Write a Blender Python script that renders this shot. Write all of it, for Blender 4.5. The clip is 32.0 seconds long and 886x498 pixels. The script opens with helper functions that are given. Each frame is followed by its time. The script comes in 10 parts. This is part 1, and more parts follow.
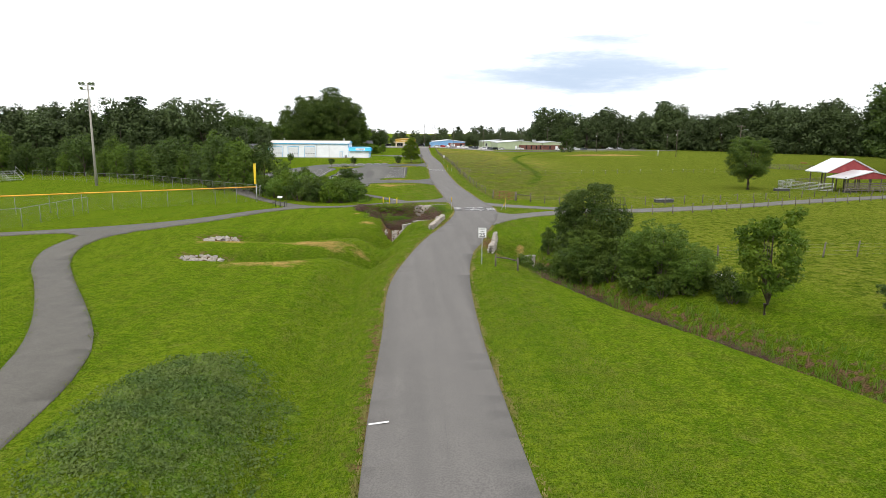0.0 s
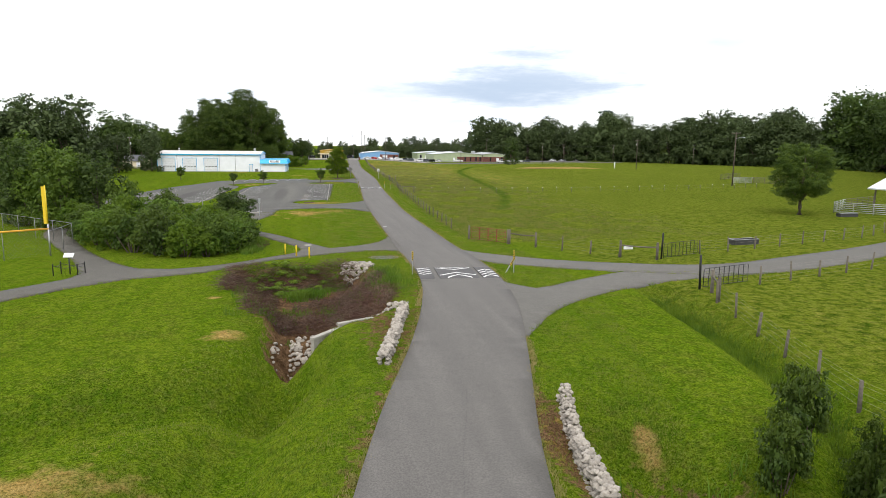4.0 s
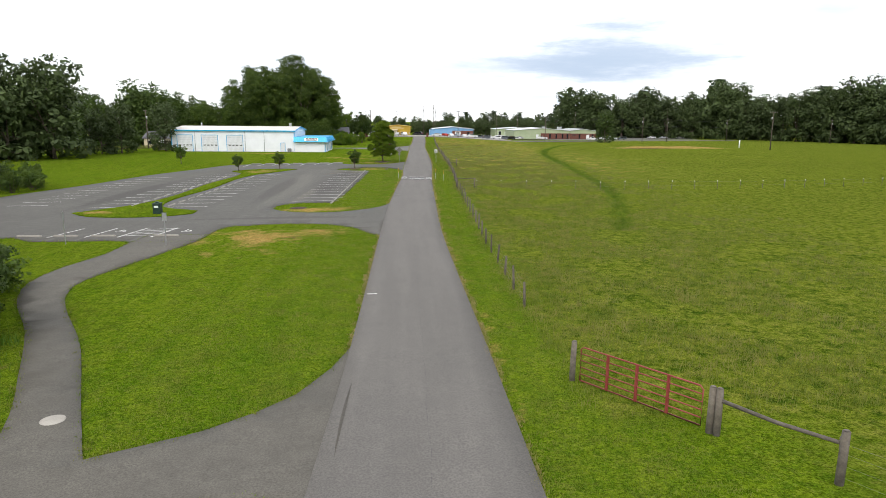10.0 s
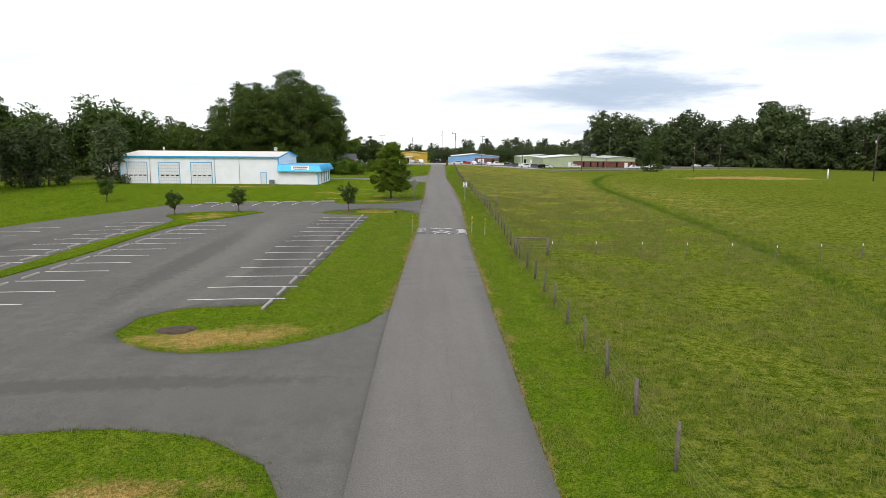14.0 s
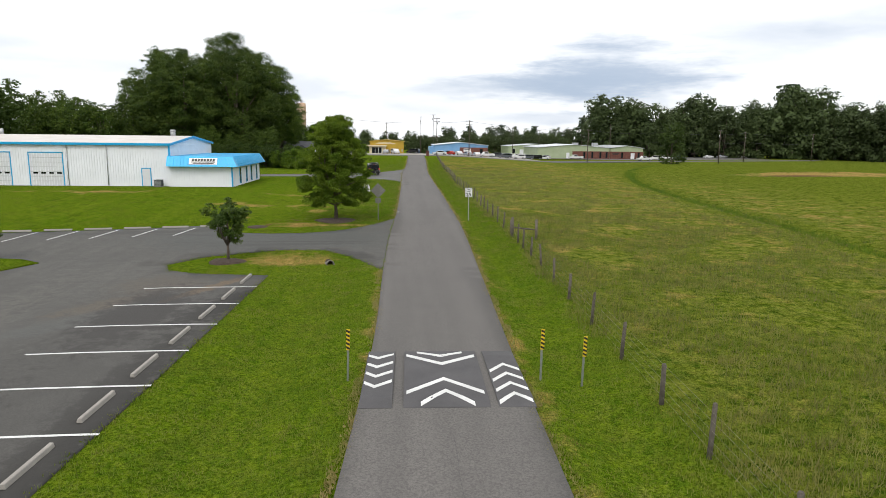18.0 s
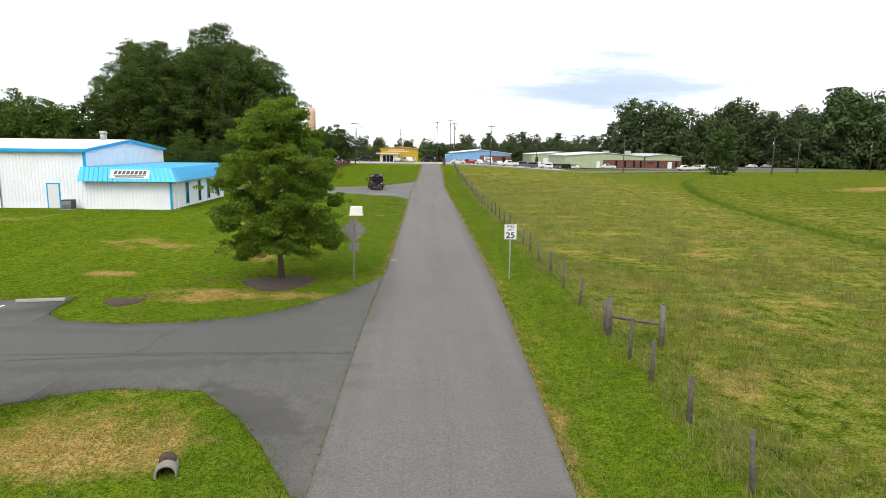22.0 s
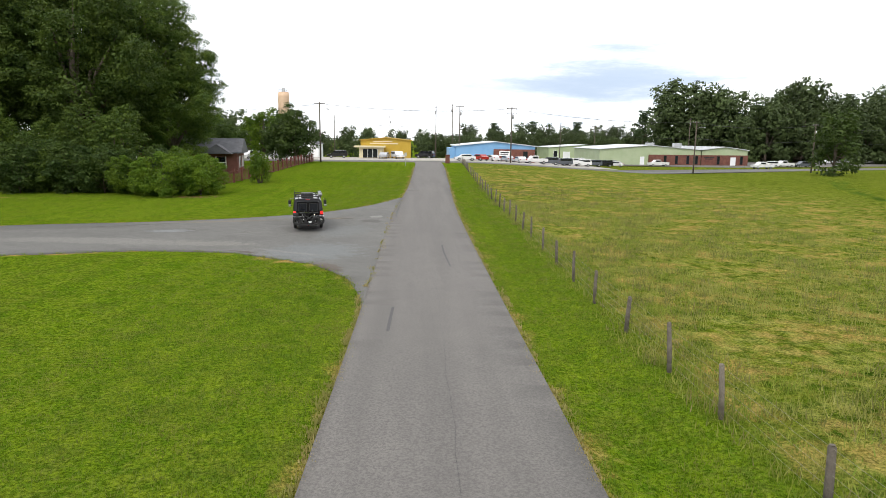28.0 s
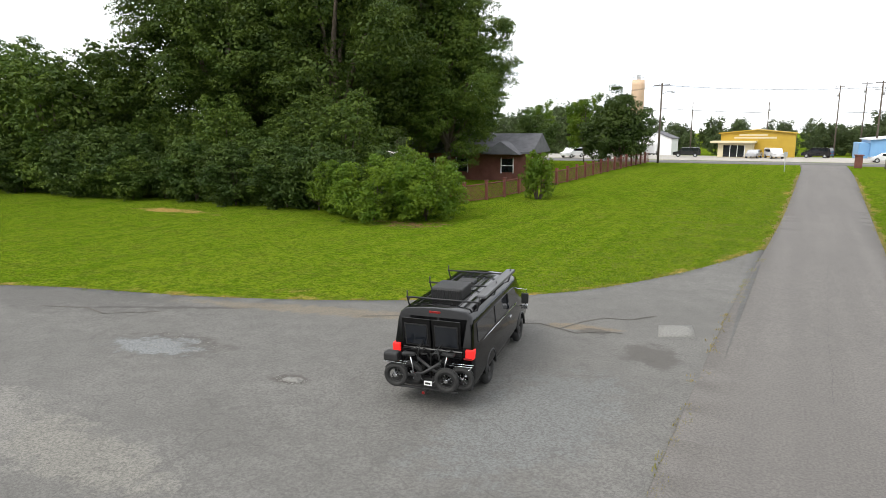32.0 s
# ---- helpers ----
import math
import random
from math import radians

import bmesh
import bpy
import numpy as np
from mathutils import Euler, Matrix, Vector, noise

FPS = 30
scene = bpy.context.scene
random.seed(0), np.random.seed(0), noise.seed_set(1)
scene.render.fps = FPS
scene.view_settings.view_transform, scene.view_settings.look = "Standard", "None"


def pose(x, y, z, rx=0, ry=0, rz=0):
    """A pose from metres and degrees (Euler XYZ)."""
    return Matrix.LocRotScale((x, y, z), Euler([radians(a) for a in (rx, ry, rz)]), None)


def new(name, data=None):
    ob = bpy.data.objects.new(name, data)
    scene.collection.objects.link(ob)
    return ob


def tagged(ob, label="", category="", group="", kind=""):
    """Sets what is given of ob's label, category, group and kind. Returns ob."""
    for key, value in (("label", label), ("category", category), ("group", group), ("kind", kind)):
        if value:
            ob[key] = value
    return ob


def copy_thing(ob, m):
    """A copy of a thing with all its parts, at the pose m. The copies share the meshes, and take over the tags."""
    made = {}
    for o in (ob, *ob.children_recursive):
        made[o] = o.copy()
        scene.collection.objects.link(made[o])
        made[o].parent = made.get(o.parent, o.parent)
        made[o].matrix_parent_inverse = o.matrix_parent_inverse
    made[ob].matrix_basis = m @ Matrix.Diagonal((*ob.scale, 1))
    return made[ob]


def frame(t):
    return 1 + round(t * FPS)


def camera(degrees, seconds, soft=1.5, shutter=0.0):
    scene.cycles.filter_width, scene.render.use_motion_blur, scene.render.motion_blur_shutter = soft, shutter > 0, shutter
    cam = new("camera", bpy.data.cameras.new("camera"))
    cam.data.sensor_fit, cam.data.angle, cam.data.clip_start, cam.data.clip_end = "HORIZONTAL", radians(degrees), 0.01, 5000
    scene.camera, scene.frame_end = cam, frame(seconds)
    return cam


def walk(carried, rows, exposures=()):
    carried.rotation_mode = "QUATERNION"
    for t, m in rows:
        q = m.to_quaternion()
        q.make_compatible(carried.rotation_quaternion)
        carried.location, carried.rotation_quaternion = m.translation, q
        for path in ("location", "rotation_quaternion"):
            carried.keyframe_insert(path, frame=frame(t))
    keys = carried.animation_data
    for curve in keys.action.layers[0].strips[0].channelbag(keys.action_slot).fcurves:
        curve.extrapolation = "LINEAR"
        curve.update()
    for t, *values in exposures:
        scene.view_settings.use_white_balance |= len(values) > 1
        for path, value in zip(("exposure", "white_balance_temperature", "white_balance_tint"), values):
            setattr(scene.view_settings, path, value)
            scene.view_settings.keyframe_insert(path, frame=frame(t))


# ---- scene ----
cam = camera(69.1, 32.0, soft=0.85)
METRES, EYE, TILT, LEAN, TURN = 270.0, 11.2, 0.0, 0.0, -4.3
ROWS = [
    (0.0, 0.0, 0.0, 0.0, 0.09, -10.47, -0.5),
    (0.5, -0.0018, 0.0185, -0.001, -0.41, -10.05, -0.51),
    (1.0, -0.0032, 0.0361, -0.0016, -0.86, -9.84, -0.5),
    (1.5, -0.0045, 0.0551, -0.0025, -1.35, -9.56, -0.5),
    (2.0, -0.0055, 0.0741, -0.0032, -2.05, -9.31, -0.53),
    (2.5, -0.0061, 0.0933, -0.0038, -2.85, -9.11, -0.56),
    (3.0, -0.0064, 0.1126, -0.0043, -3.92, -9.07, -0.56),
    (3.5, -0.0065, 0.1315, -0.0047, -5.13, -9.06, -0.61),
    (4.0, -0.006, 0.1492, -0.0049, -6.21, -9.33, -0.61),
    (4.5, -0.0049, 0.1678, -0.0053, -7.15, -9.66, -0.62),
    (6.5, 0.0044, 0.2341, -0.0058, -7.81, -13.17, -0.59),
    (7.0, 0.006, 0.2444, -0.0062, -7.12, -13.22, -0.58),
    (7.5, 0.0076, 0.2533, -0.0068, -6.09, -12.99, -0.56),
    (8.0, 0.0092, 0.2628, -0.0073, -4.88, -12.75, -0.52),
    (8.5, 0.0107, 0.2725, -0.0076, -3.52, -12.49, -0.54),
    (9.0, 0.0121, 0.2826, -0.0079, -2.03, -12.02, -0.54),
    (9.5, 0.0134, 0.2943, -0.0079, -0.52, -11.66, -0.5),
    (10.0, 0.0145, 0.3075, -0.0079, 1.04, -11.44, -0.47),
    (10.5, 0.0149, 0.322, -0.0084, 2.34, -10.9, -0.44),
    (11.0, 0.0145, 0.3371, -0.0088, 3.21, -10.64, -0.43),
    (11.5, 0.0133, 0.3543, -0.0092, 3.6, -10.4, -0.41),
    (12.0, 0.0113, 0.3728, -0.0097, 3.52, -10.25, -0.42),
    (12.5, 0.009, 0.392, -0.0103, 3.21, -9.99, -0.44),
    (13.0, 0.0067, 0.4115, -0.0107, 2.87, -9.75, -0.46),
    (13.5, 0.0046, 0.431, -0.0112, 2.58, -9.44, -0.46),
    (14.0, 0.0028, 0.4492, -0.0119, 2.4, -9.0, -0.47),
    (14.5, 0.0011, 0.469, -0.0121, 2.17, -8.85, -0.47),
    (16.5, -0.0036, 0.5474, -0.0142, 1.33, -7.89, -0.62),
    (17.0, -0.0049, 0.5677, -0.0143, 1.01, -8.17, -0.62),
    (17.5, -0.0059, 0.5869, -0.0152, 0.71, -8.59, -0.65),
    (18.0, -0.0068, 0.6074, -0.0154, 0.38, -9.86, -0.62),
    (18.5, -0.0076, 0.6276, -0.0157, -0.12, -11.89, -0.64),
    (19.0, -0.0081, 0.6437, -0.0161, -0.54, -13.81, -0.66),
    (19.5, -0.0085, 0.652, -0.0165, -0.89, -14.23, -0.68),
    (20.0, -0.0082, 0.6563, -0.0163, -0.43, -13.51, -0.65),
    (20.5, -0.0083, 0.6603, -0.0169, 0.07, -11.35, -0.68),
    (21.0, -0.0086, 0.6674, -0.0167, 0.51, -10.07, -0.66),
    (21.5, -0.0087, 0.6778, -0.0166, 1.14, -9.46, -0.67),
    (22.0, -0.0086, 0.6919, -0.0168, 1.9, -9.17, -0.68),
    (22.5, -0.0089, 0.7091, -0.0168, 2.62, -9.31, -0.71),
    (23.0, -0.0102, 0.7279, -0.0176, 2.81, -9.45, -0.72),
    (23.5, -0.0114, 0.7468, -0.0181, 2.86, -9.79, -0.73),
    (24.0, -0.0126, 0.763, -0.0184, 2.7, -10.23, -0.73),
    (24.5, -0.014, 0.7789, -0.0188, 2.32, -10.39, -0.69),
    (25.0, -0.0153, 0.7938, -0.0188, 1.96, -10.34, -0.7),
    (25.5, -0.0164, 0.8084, -0.019, 1.59, -10.04, -0.72),
    (26.0, -0.0173, 0.8226, -0.0192, 1.46, -9.75, -0.74),
    (26.5, -0.018, 0.8382, -0.0191, 1.43, -9.66, -0.74),
    (28.5, -0.0205, 0.9056, -0.0196, 1.74, -9.89, -0.51),
    (29.0, -0.021, 0.9199, -0.0194, 2.65, -10.1, -0.49),
    (29.5, -0.0215, 0.9341, -0.0195, 5.18, -10.07, -0.4),
    (30.0, -0.0221, 0.9478, -0.0196, 11.5, -10.08, -0.22),
    (30.5, -0.0226, 0.9608, -0.0197, 18.68, -10.13, -0.05),
    (31.0, -0.0233, 0.973, -0.0198, 24.97, -10.13, 0.05),
    (31.5, -0.0249, 0.9848, -0.0198, 29.73, -10.09, 0.13),
    (32.0, -0.0278, 0.9961, -0.0197, 32.84, -10.4, 0.15),
]
walk(cam, [(t, pose(0, 0, EYE, TILT, LEAN, TURN) @ pose(METRES * x, METRES * y, METRES * z, 90 + pitch, roll, yaw)) for t, x, y, z, yaw, pitch, roll in ROWS],
     exposures=[(0, -0.04), (4, -0.10), (7, -0.10), (10, -0.10), (13, -0.20), (17, -0.42), (18.5, -0.36), (19.3, -0.16), (20, 0.06), (21, 0.03), (24, 0.0), (27, 0.02), (30, 0.0), (31, 0.10), (32, 0.20)])

# ---- sky and sun: bright overcast with a few thin grey-blue gaps ----
SUN_ELEV, SUN_ROT = 48.0, 200.0
sky_world = bpy.data.worlds.new("overcast_sky")
scene.world = sky_world
sky_world.use_nodes = True
wn, wl = sky_world.node_tree.nodes, sky_world.node_tree.links
wn.clear()
w_out = wn.new("ShaderNodeOutputWorld")
w_bg = wn.new("ShaderNodeBackground")
w_sky = wn.new("ShaderNodeTexSky")
w_sky.sky_type = "NISHITA"
w_sky.sun_disc = False
w_sky.sun_elevation, w_sky.sun_rotation = radians(SUN_ELEV), radians(SUN_ROT)
w_sky.dust_density, w_sky.air_density = 2.0, 1.0
w_bg.inputs["Strength"].default_value = 0.125
w_tc = wn.new("ShaderNodeTexCoord")
w_map = wn.new("ShaderNodeMapping")
w_map.inputs["Scale"].default_value = (1.0, 1.0, 5.5)
w_map.inputs["Location"].default_value = (3.1, 7.7, 0.6)
w_noise = wn.new("ShaderNodeTexNoise")
w_noise.inputs["Scale"].default_value, w_noise.inputs["Detail"].default_value = 2.3, 7.0
w_noise.inputs["Roughness"].default_value, w_noise.inputs["Distortion"].default_value = 0.5, 0.25
w_ramp = wn.new("ShaderNodeValToRGB")
w_ramp.color_ramp.elements[0].position, w_ramp.color_ramp.elements[1].position = 0.24, 0.46
w_ramp.color_ramp.elements[0].color, w_ramp.color_ramp.elements[1].color = (0.45, 0.45, 0.45, 1), (1, 1, 1, 1)
w_thick = wn.new("ShaderNodeMix")
w_thick.data_type = "RGBA"
w_thick.inputs["A"].default_value = (5.0, 6.1, 7.8, 1)
w_thick.inputs["B"].default_value = (12.5, 12.7, 13.0, 1)
w_mix = wn.new("ShaderNodeMix")
w_mix.data_type = "RGBA"
w_mix.inputs["Factor"].default_value = 0.93
wl.new(w_tc.outputs["Generated"], w_map.inputs["Vector"])
wl.new(w_map.outputs["Vector"], w_noise.inputs["Vector"])
wl.new(w_noise.outputs["Fac"], w_ramp.inputs["Fac"])
# thinner, grey-blue stretches of cloud low over the road's end: direction, half sizes, share
THIN = (((0.300, 0.949, 0.094), (0.080, 0.9, 0.033), 0.85), ((0.232, 0.969, 0.083), (0.080, 0.9, 0.021), 0.70), ((0.135, 0.987, 0.076), (0.090, 0.9, 0.013), 0.50),
        ((-0.180, 0.981, 0.069), (0.085, 0.9, 0.020), 0.38), ((0.465, 0.876, 0.130), (0.050, 0.6, 0.022), 0.22), ((0.225, 0.974, 0.030), (0.060, 0.9, 0.007), 0.40), ((-0.520, 0.851, 0.074), (0.07, 0.3, 0.016), 0.25))
w_curl = wn.new("ShaderNodeTexNoise")
w_curl.inputs["Scale"].default_value, w_curl.inputs["Detail"].default_value, w_curl.inputs["Roughness"].default_value = 5.0, 9.0, 0.62
wl.new(w_map.outputs["Vector"], w_curl.inputs["Vector"])
w_last = None
for way, half, share in THIN:
    w_gap = wn.new("ShaderNodeMapping")
    w_gap.vector_type = "TEXTURE"
    w_gap.inputs["Location"].default_value = way
    w_gap.inputs["Scale"].default_value = half
    w_len = wn.new("ShaderNodeVectorMath")
    w_len.operation = "LENGTH"
    w_add = wn.new("ShaderNodeMath")
    w_add.operation = "MULTIPLY_ADD"
    w_add.inputs[1].default_value = 5.0
    w_soft = wn.new("ShaderNodeMapRange")
    w_soft.interpolation_type = "SMOOTHSTEP"
    w_soft.inputs["From Min"].default_value, w_soft.inputs["From Max"].default_value = 2.8, 4.7
    w_soft.inputs["To Min"].default_value, w_soft.inputs["To Max"].default_value = 1.0 - share, 1.0
    wl.new(w_tc.outputs["Generated"], w_gap.inputs["Vector"])
    wl.new(w_gap.outputs["Vector"], w_len.inputs[0])
    wl.new(w_curl.outputs["Fac"], w_add.inputs[0])
    wl.new(w_len.outputs["Value"], w_add.inputs[2])
    wl.new(w_add.outputs[0], w_soft.inputs["Value"])
    w_min = wn.new("ShaderNodeMath")
    w_min.operation = "MULTIPLY"
    wl.new(w_soft.outputs["Result"], w_min.inputs[0])
    wl.new(w_last if w_last else w_ramp.outputs["Color"], w_min.inputs[1])
    w_last = w_min.outputs[0]
wl.new(w_last, w_thick.inputs["Factor"])
wl.new(w_sky.outputs["Color"], w_mix.inputs["A"])
wl.new(w_thick.outputs["Result"], w_mix.inputs["B"])
wl.new(w_mix.outputs["Result"], w_bg.inputs["Color"])
wl.new(w_bg.outputs["Background"], w_out.inputs["Surface"])

sun_lamp = new("sun", bpy.data.lights.new("sun", "SUN"))
sun_lamp.data.energy, sun_lamp.data.angle, sun_lamp.data.color = 2.1, radians(28), (1.0, 0.95, 0.87)
sun_lamp.matrix_world = pose(0, 0, 60, 90 - SUN_ELEV, 0, 180 - SUN_ROT)

# ---- materials ----


def node_set(m):
    m.use_nodes = True
    return m.node_tree.nodes, m.node_tree.links, m.node_tree.nodes["Principled BSDF"]


def mix_node(nodes, links, fac, a, b):
    """A colour mix; each of fac, a, b is a value or a socket."""
    mx = nodes.new("ShaderNodeMix")
    mx.data_type = "RGBA"
    for key, v in (("Factor", fac), ("A", a), ("B", b)):
        if isinstance(v, bpy.types.NodeSocket):
            links.new(v, mx.inputs[key])
        else:
            mx.inputs[key].default_value = v if key == "Factor" else (*v[:3], 1)
    return mx.outputs["Result"]


def noise_node(nodes, links, vector, scale, detail=4.0, rough=0.55, lo=0.35, hi=0.65):
    """Noise sharpened between lo and hi."""
    n = nodes.new("ShaderNodeTexNoise")
    n.inputs["Scale"].default_value, n.inputs["Detail"].default_value, n.inputs["Roughness"].default_value = scale, detail, rough
    links.new(vector, n.inputs["Vector"])
    r = nodes.new("ShaderNodeMapRange")
    r.inputs["From Min"].default_value, r.inputs["From Max"].default_value = lo, hi
    links.new(n.outputs["Fac"], r.inputs["Value"])
    return r.outputs["Result"]


def add_bump(nodes, links, bsdf, height, strength, distance):
    b = nodes.new("ShaderNodeBump")
    b.inputs["Strength"].default_value, b.inputs["Distance"].default_value = strength, distance
    links.new(height, b.inputs["Height"])
    links.new(b.outputs["Normal"], bsdf.inputs["Normal"])


def surface(name, c1, c2, scale=3.0, fine=40.0, rough=0.8, metal=0.0, bump=0.2, dist=0.01, fine_mix=0.35, vary=0.0, spec=0.5):
    """A two-scale procedural surface: c1 and c2 in blotches, with fine grain and relief; vary: by object."""
    m = bpy.data.materials.new(name)
    nodes, links, bsdf = node_set(m)
    tc = nodes.new("ShaderNodeTexCoord").outputs["Object"]
    big = noise_node(nodes, links, tc, scale)
    small = noise_node(nodes, links, tc, fine, 3.0, 0.6, 0.3, 0.7)
    col = mix_node(nodes, links, big, c1, c2)
    dark = tuple(0.62 * a for a in c1)
    f = nodes.new("ShaderNodeMath")
    f.operation = "MULTIPLY"
    f.inputs[1].default_value = fine_mix
    links.new(small, f.inputs[0])
    col = mix_node(nodes, links, f.outputs[0], col, dark)
    if vary:
        info = nodes.new("ShaderNodeObjectInfo")
        hsv = nodes.new("ShaderNodeHueSaturation")
        r = nodes.new("ShaderNodeMapRange")
        r.inputs["To Min"].default_value, r.inputs["To Max"].default_value = 1 - vary, 1 + vary
        links.new(info.outputs["Random"], r.inputs["Value"])
        links.new(r.outputs["Result"], hsv.inputs["Value"])
        links.new(col, hsv.inputs["Color"])
        col = hsv.outputs["Color"]
    links.new(col, bsdf.inputs["Base Color"])
    bsdf.inputs["Roughness"].default_value, bsdf.inputs["Metallic"].default_value = rough, metal
    bsdf.inputs["Specular IOR Level"].default_value = spec
    if bump:
        add_bump(nodes, links, bsdf, small, bump, dist)
    return m


def glow(name, colour, strength):
    m = bpy.data.materials.new(name)
    nodes, links, bsdf = node_set(m)
    bsdf.inputs["Base Color"].default_value = (*colour, 1)
    bsdf.inputs["Emission Color"].default_value = (*colour, 1)
    bsdf.inputs["Emission Strength"].default_value = strength
    return m


def leaf_material(name, c1, c2, c3, through_light=0.35):
    """Leaves: three greens, leaf by leaf, some light passing through."""
    m = bpy.data.materials.new(name)
    nodes, links, bsdf = node_set(m)
    geo = nodes.new("ShaderNodeNewGeometry")
    tc = nodes.new("ShaderNodeTexCoord").outputs["Object"]
    clump = noise_node(nodes, links, tc, 0.6, 3.0, 0.55, 0.42, 0.60)
    col = mix_node(nodes, links, geo.outputs["Random Per Island"], c1, c2)
    f = nodes.new("ShaderNodeMath")
    f.operation = "MULTIPLY"
    f.inputs[1].default_value = 0.7
    links.new(clump, f.inputs[0])
    col = mix_node(nodes, links, f.outputs[0], col, c3)
    info = nodes.new("ShaderNodeObjectInfo")
    hsv = nodes.new("ShaderNodeHueSaturation")
    r = nodes.new("ShaderNodeMapRange")
    r.inputs["To Min"].default_value, r.inputs["To Max"].default_value = 0.8, 1.2
    links.new(info.outputs["Random"], r.inputs["Value"])
    links.new(r.outputs["Result"], hsv.inputs["Value"])
    links.new(col, hsv.inputs["Color"])
    col = hsv.outputs["Color"]
    links.new(col, bsdf.inputs["Base Color"])
    bsdf.inputs["Roughness"].default_value = 0.6
    bsdf.inputs["Specular IOR Level"].default_value = 0.25
    tr = nodes.new("ShaderNodeBsdfTranslucent")
    links.new(col, tr.inputs["Color"])
    ms = nodes.new("ShaderNodeMixShader")
    ms.inputs["Fac"].default_value = through_light
    links.new(bsdf.outputs["BSDF"], ms.inputs[1])
    links.new(tr.outputs["BSDF"], ms.inputs[2])
    links.new(ms.outputs["Shader"], nodes["Material Output"].inputs["Surface"])
    return m


def ground_material():
    """Mown lawn, pasture, tan dry patches and bare earth by the ground's zone attribute."""
    m = bpy.data.materials.new("ground_grass")
    nodes, links, bsdf = node_set(m)
    pos = nodes.new("ShaderNodeNewGeometry").outputs["Position"]
    att = nodes.new("ShaderNodeAttribute")
    att.attribute_name = "zone"
    sep = nodes.new("ShaderNodeSeparateColor")
    links.new(att.outputs["Color"], sep.inputs["Color"])
    broad = noise_node(nodes, links, pos, 0.055, 6.0, 0.6, 0.36, 0.64)
    mid = noise_node(nodes, links, pos, 0.42, 9.0, 0.72, 0.36, 0.64)
    tuft = noise_node(nodes, links, pos, 2.3, 5.0, 0.65, 0.40, 0.60)
    blade = noise_node(nodes, links, pos, 13.0, 6.0, 0.78, 0.43, 0.58)

    def scaled(value, k):
        f = nodes.new("ShaderNodeMath")
        f.operation = "MULTIPLY"
        f.inputs[1].default_value = k
        links.new(value, f.inputs[0])
        return f.outputs[0]

    lawn = mix_node(nodes, links, broad, (0.063, 0.114, 0.005), (0.104, 0.148, 0.011))
    lawn = mix_node(nodes, links, scaled(mid, 0.8), lawn, (0.052, 0.099, 0.005))
    stretch = nodes.new("ShaderNodeMapping")
    stretch.inputs["Scale"].default_value = (1.0, 0.03, 1.0)
    links.new(pos, stretch.inputs["Vector"])
    stripe = noise_node(nodes, links, stretch.outputs["Vector"], 0.9, 2.0, 0.5, 0.42, 0.58)
    lawn = mix_node(nodes, links, scaled(stripe, 0.42), lawn, (0.124, 0.161, 0.016))
    patch = noise_node(nodes, links, pos, 0.75, 7.0, 0.70, 0.40, 0.62)
    lawn = mix_node(nodes, links, scaled(patch, 0.55), lawn, (0.112, 0.160, 0.010))
    deep = noise_node(nodes, links, pos, 2.1, 8.0, 0.76, 0.46, 0.60)
    lawn = mix_node(nodes, links, scaled(deep, 0.55), lawn, (0.037, 0.082, 0.004))
    thatch = noise_node(nodes, links, pos, 0.62, 8.0, 0.74, 0.50, 0.64)
    lawn = mix_node(nodes, links, scaled(thatch, 0.50), lawn, (0.078, 0.087, 0.017))
    weed = noise_node(nodes, links, pos, 4.2, 6.0, 0.72, 0.42, 0.62)
    lawn = mix_node(nodes, links, scaled(weed, 0.55), lawn, (0.033, 0.072, 0.005))
    clover = noise_node(nodes, links, pos, 7.0, 4.0, 0.65, 0.53, 0.64)
    lawn = mix_node(nodes, links, scaled(clover, 0.45), lawn, (0.133, 0.161, 0.031))
    field = mix_node(nodes, links, mid, (0.051, 0.086, 0.006), (0.086, 0.109, 0.013))
    field = mix_node(nodes, links, scaled(broad, 0.32), field, (0.140, 0.172, 0.016))
    seed_heads = noise_node(nodes, links, pos, 1.5, 6.0, 0.68, 0.45, 0.60)
    dry_share = nodes.new("ShaderNodeMath")
    dry_share.operation = "MULTIPLY_ADD"
    dry_share.use_clamp = True
    dry_share.inputs[1].default_value, dry_share.inputs[2].default_value = 2.6, 0.0
    links.new(sep.outputs["Green"], dry_share.inputs[0])
    heads = nodes.new("ShaderNodeMath")
    heads.operation = "MULTIPLY"
    links.new(seed_heads, heads.inputs[0])
    links.new(dry_share.outputs[0], heads.inputs[1])
    field = mix_node(nodes, links, heads.outputs[0], field, (0.198, 0.202, 0.063))
    field = mix_node(nodes, links, scaled(tuft, 0.70), field, (0.151, 0.164, 0.032))
    dark_t = noise_node(nodes, links, pos, 1.7, 9.0, 0.76, 0.46, 0.63)
    field = mix_node(nodes, links, scaled(dark_t, 1.0), field, (0.025, 0.053, 0.005))
    col = mix_node(nodes, links, sep.outputs["Red"], lawn, field)

    def gate(channel, sharp_noise, gain):
        a = nodes.new("ShaderNodeMath")
        a.operation = "MULTIPLY_ADD"
        links.new(channel, a.inputs[0])
        a.inputs[1].default_value = gain
        links.new(sharp_noise, a.inputs[2])
        b = nodes.new("ShaderNodeMapRange")
        b.inputs["From Min"].default_value, b.inputs["From Max"].default_value = 0.95, 1.55
        links.new(a.outputs[0], b.inputs["Value"])
        return b.outputs["Result"]

    tan = mix_node(nodes, links, tuft, (0.245, 0.165, 0.060), (0.290, 0.215, 0.085))
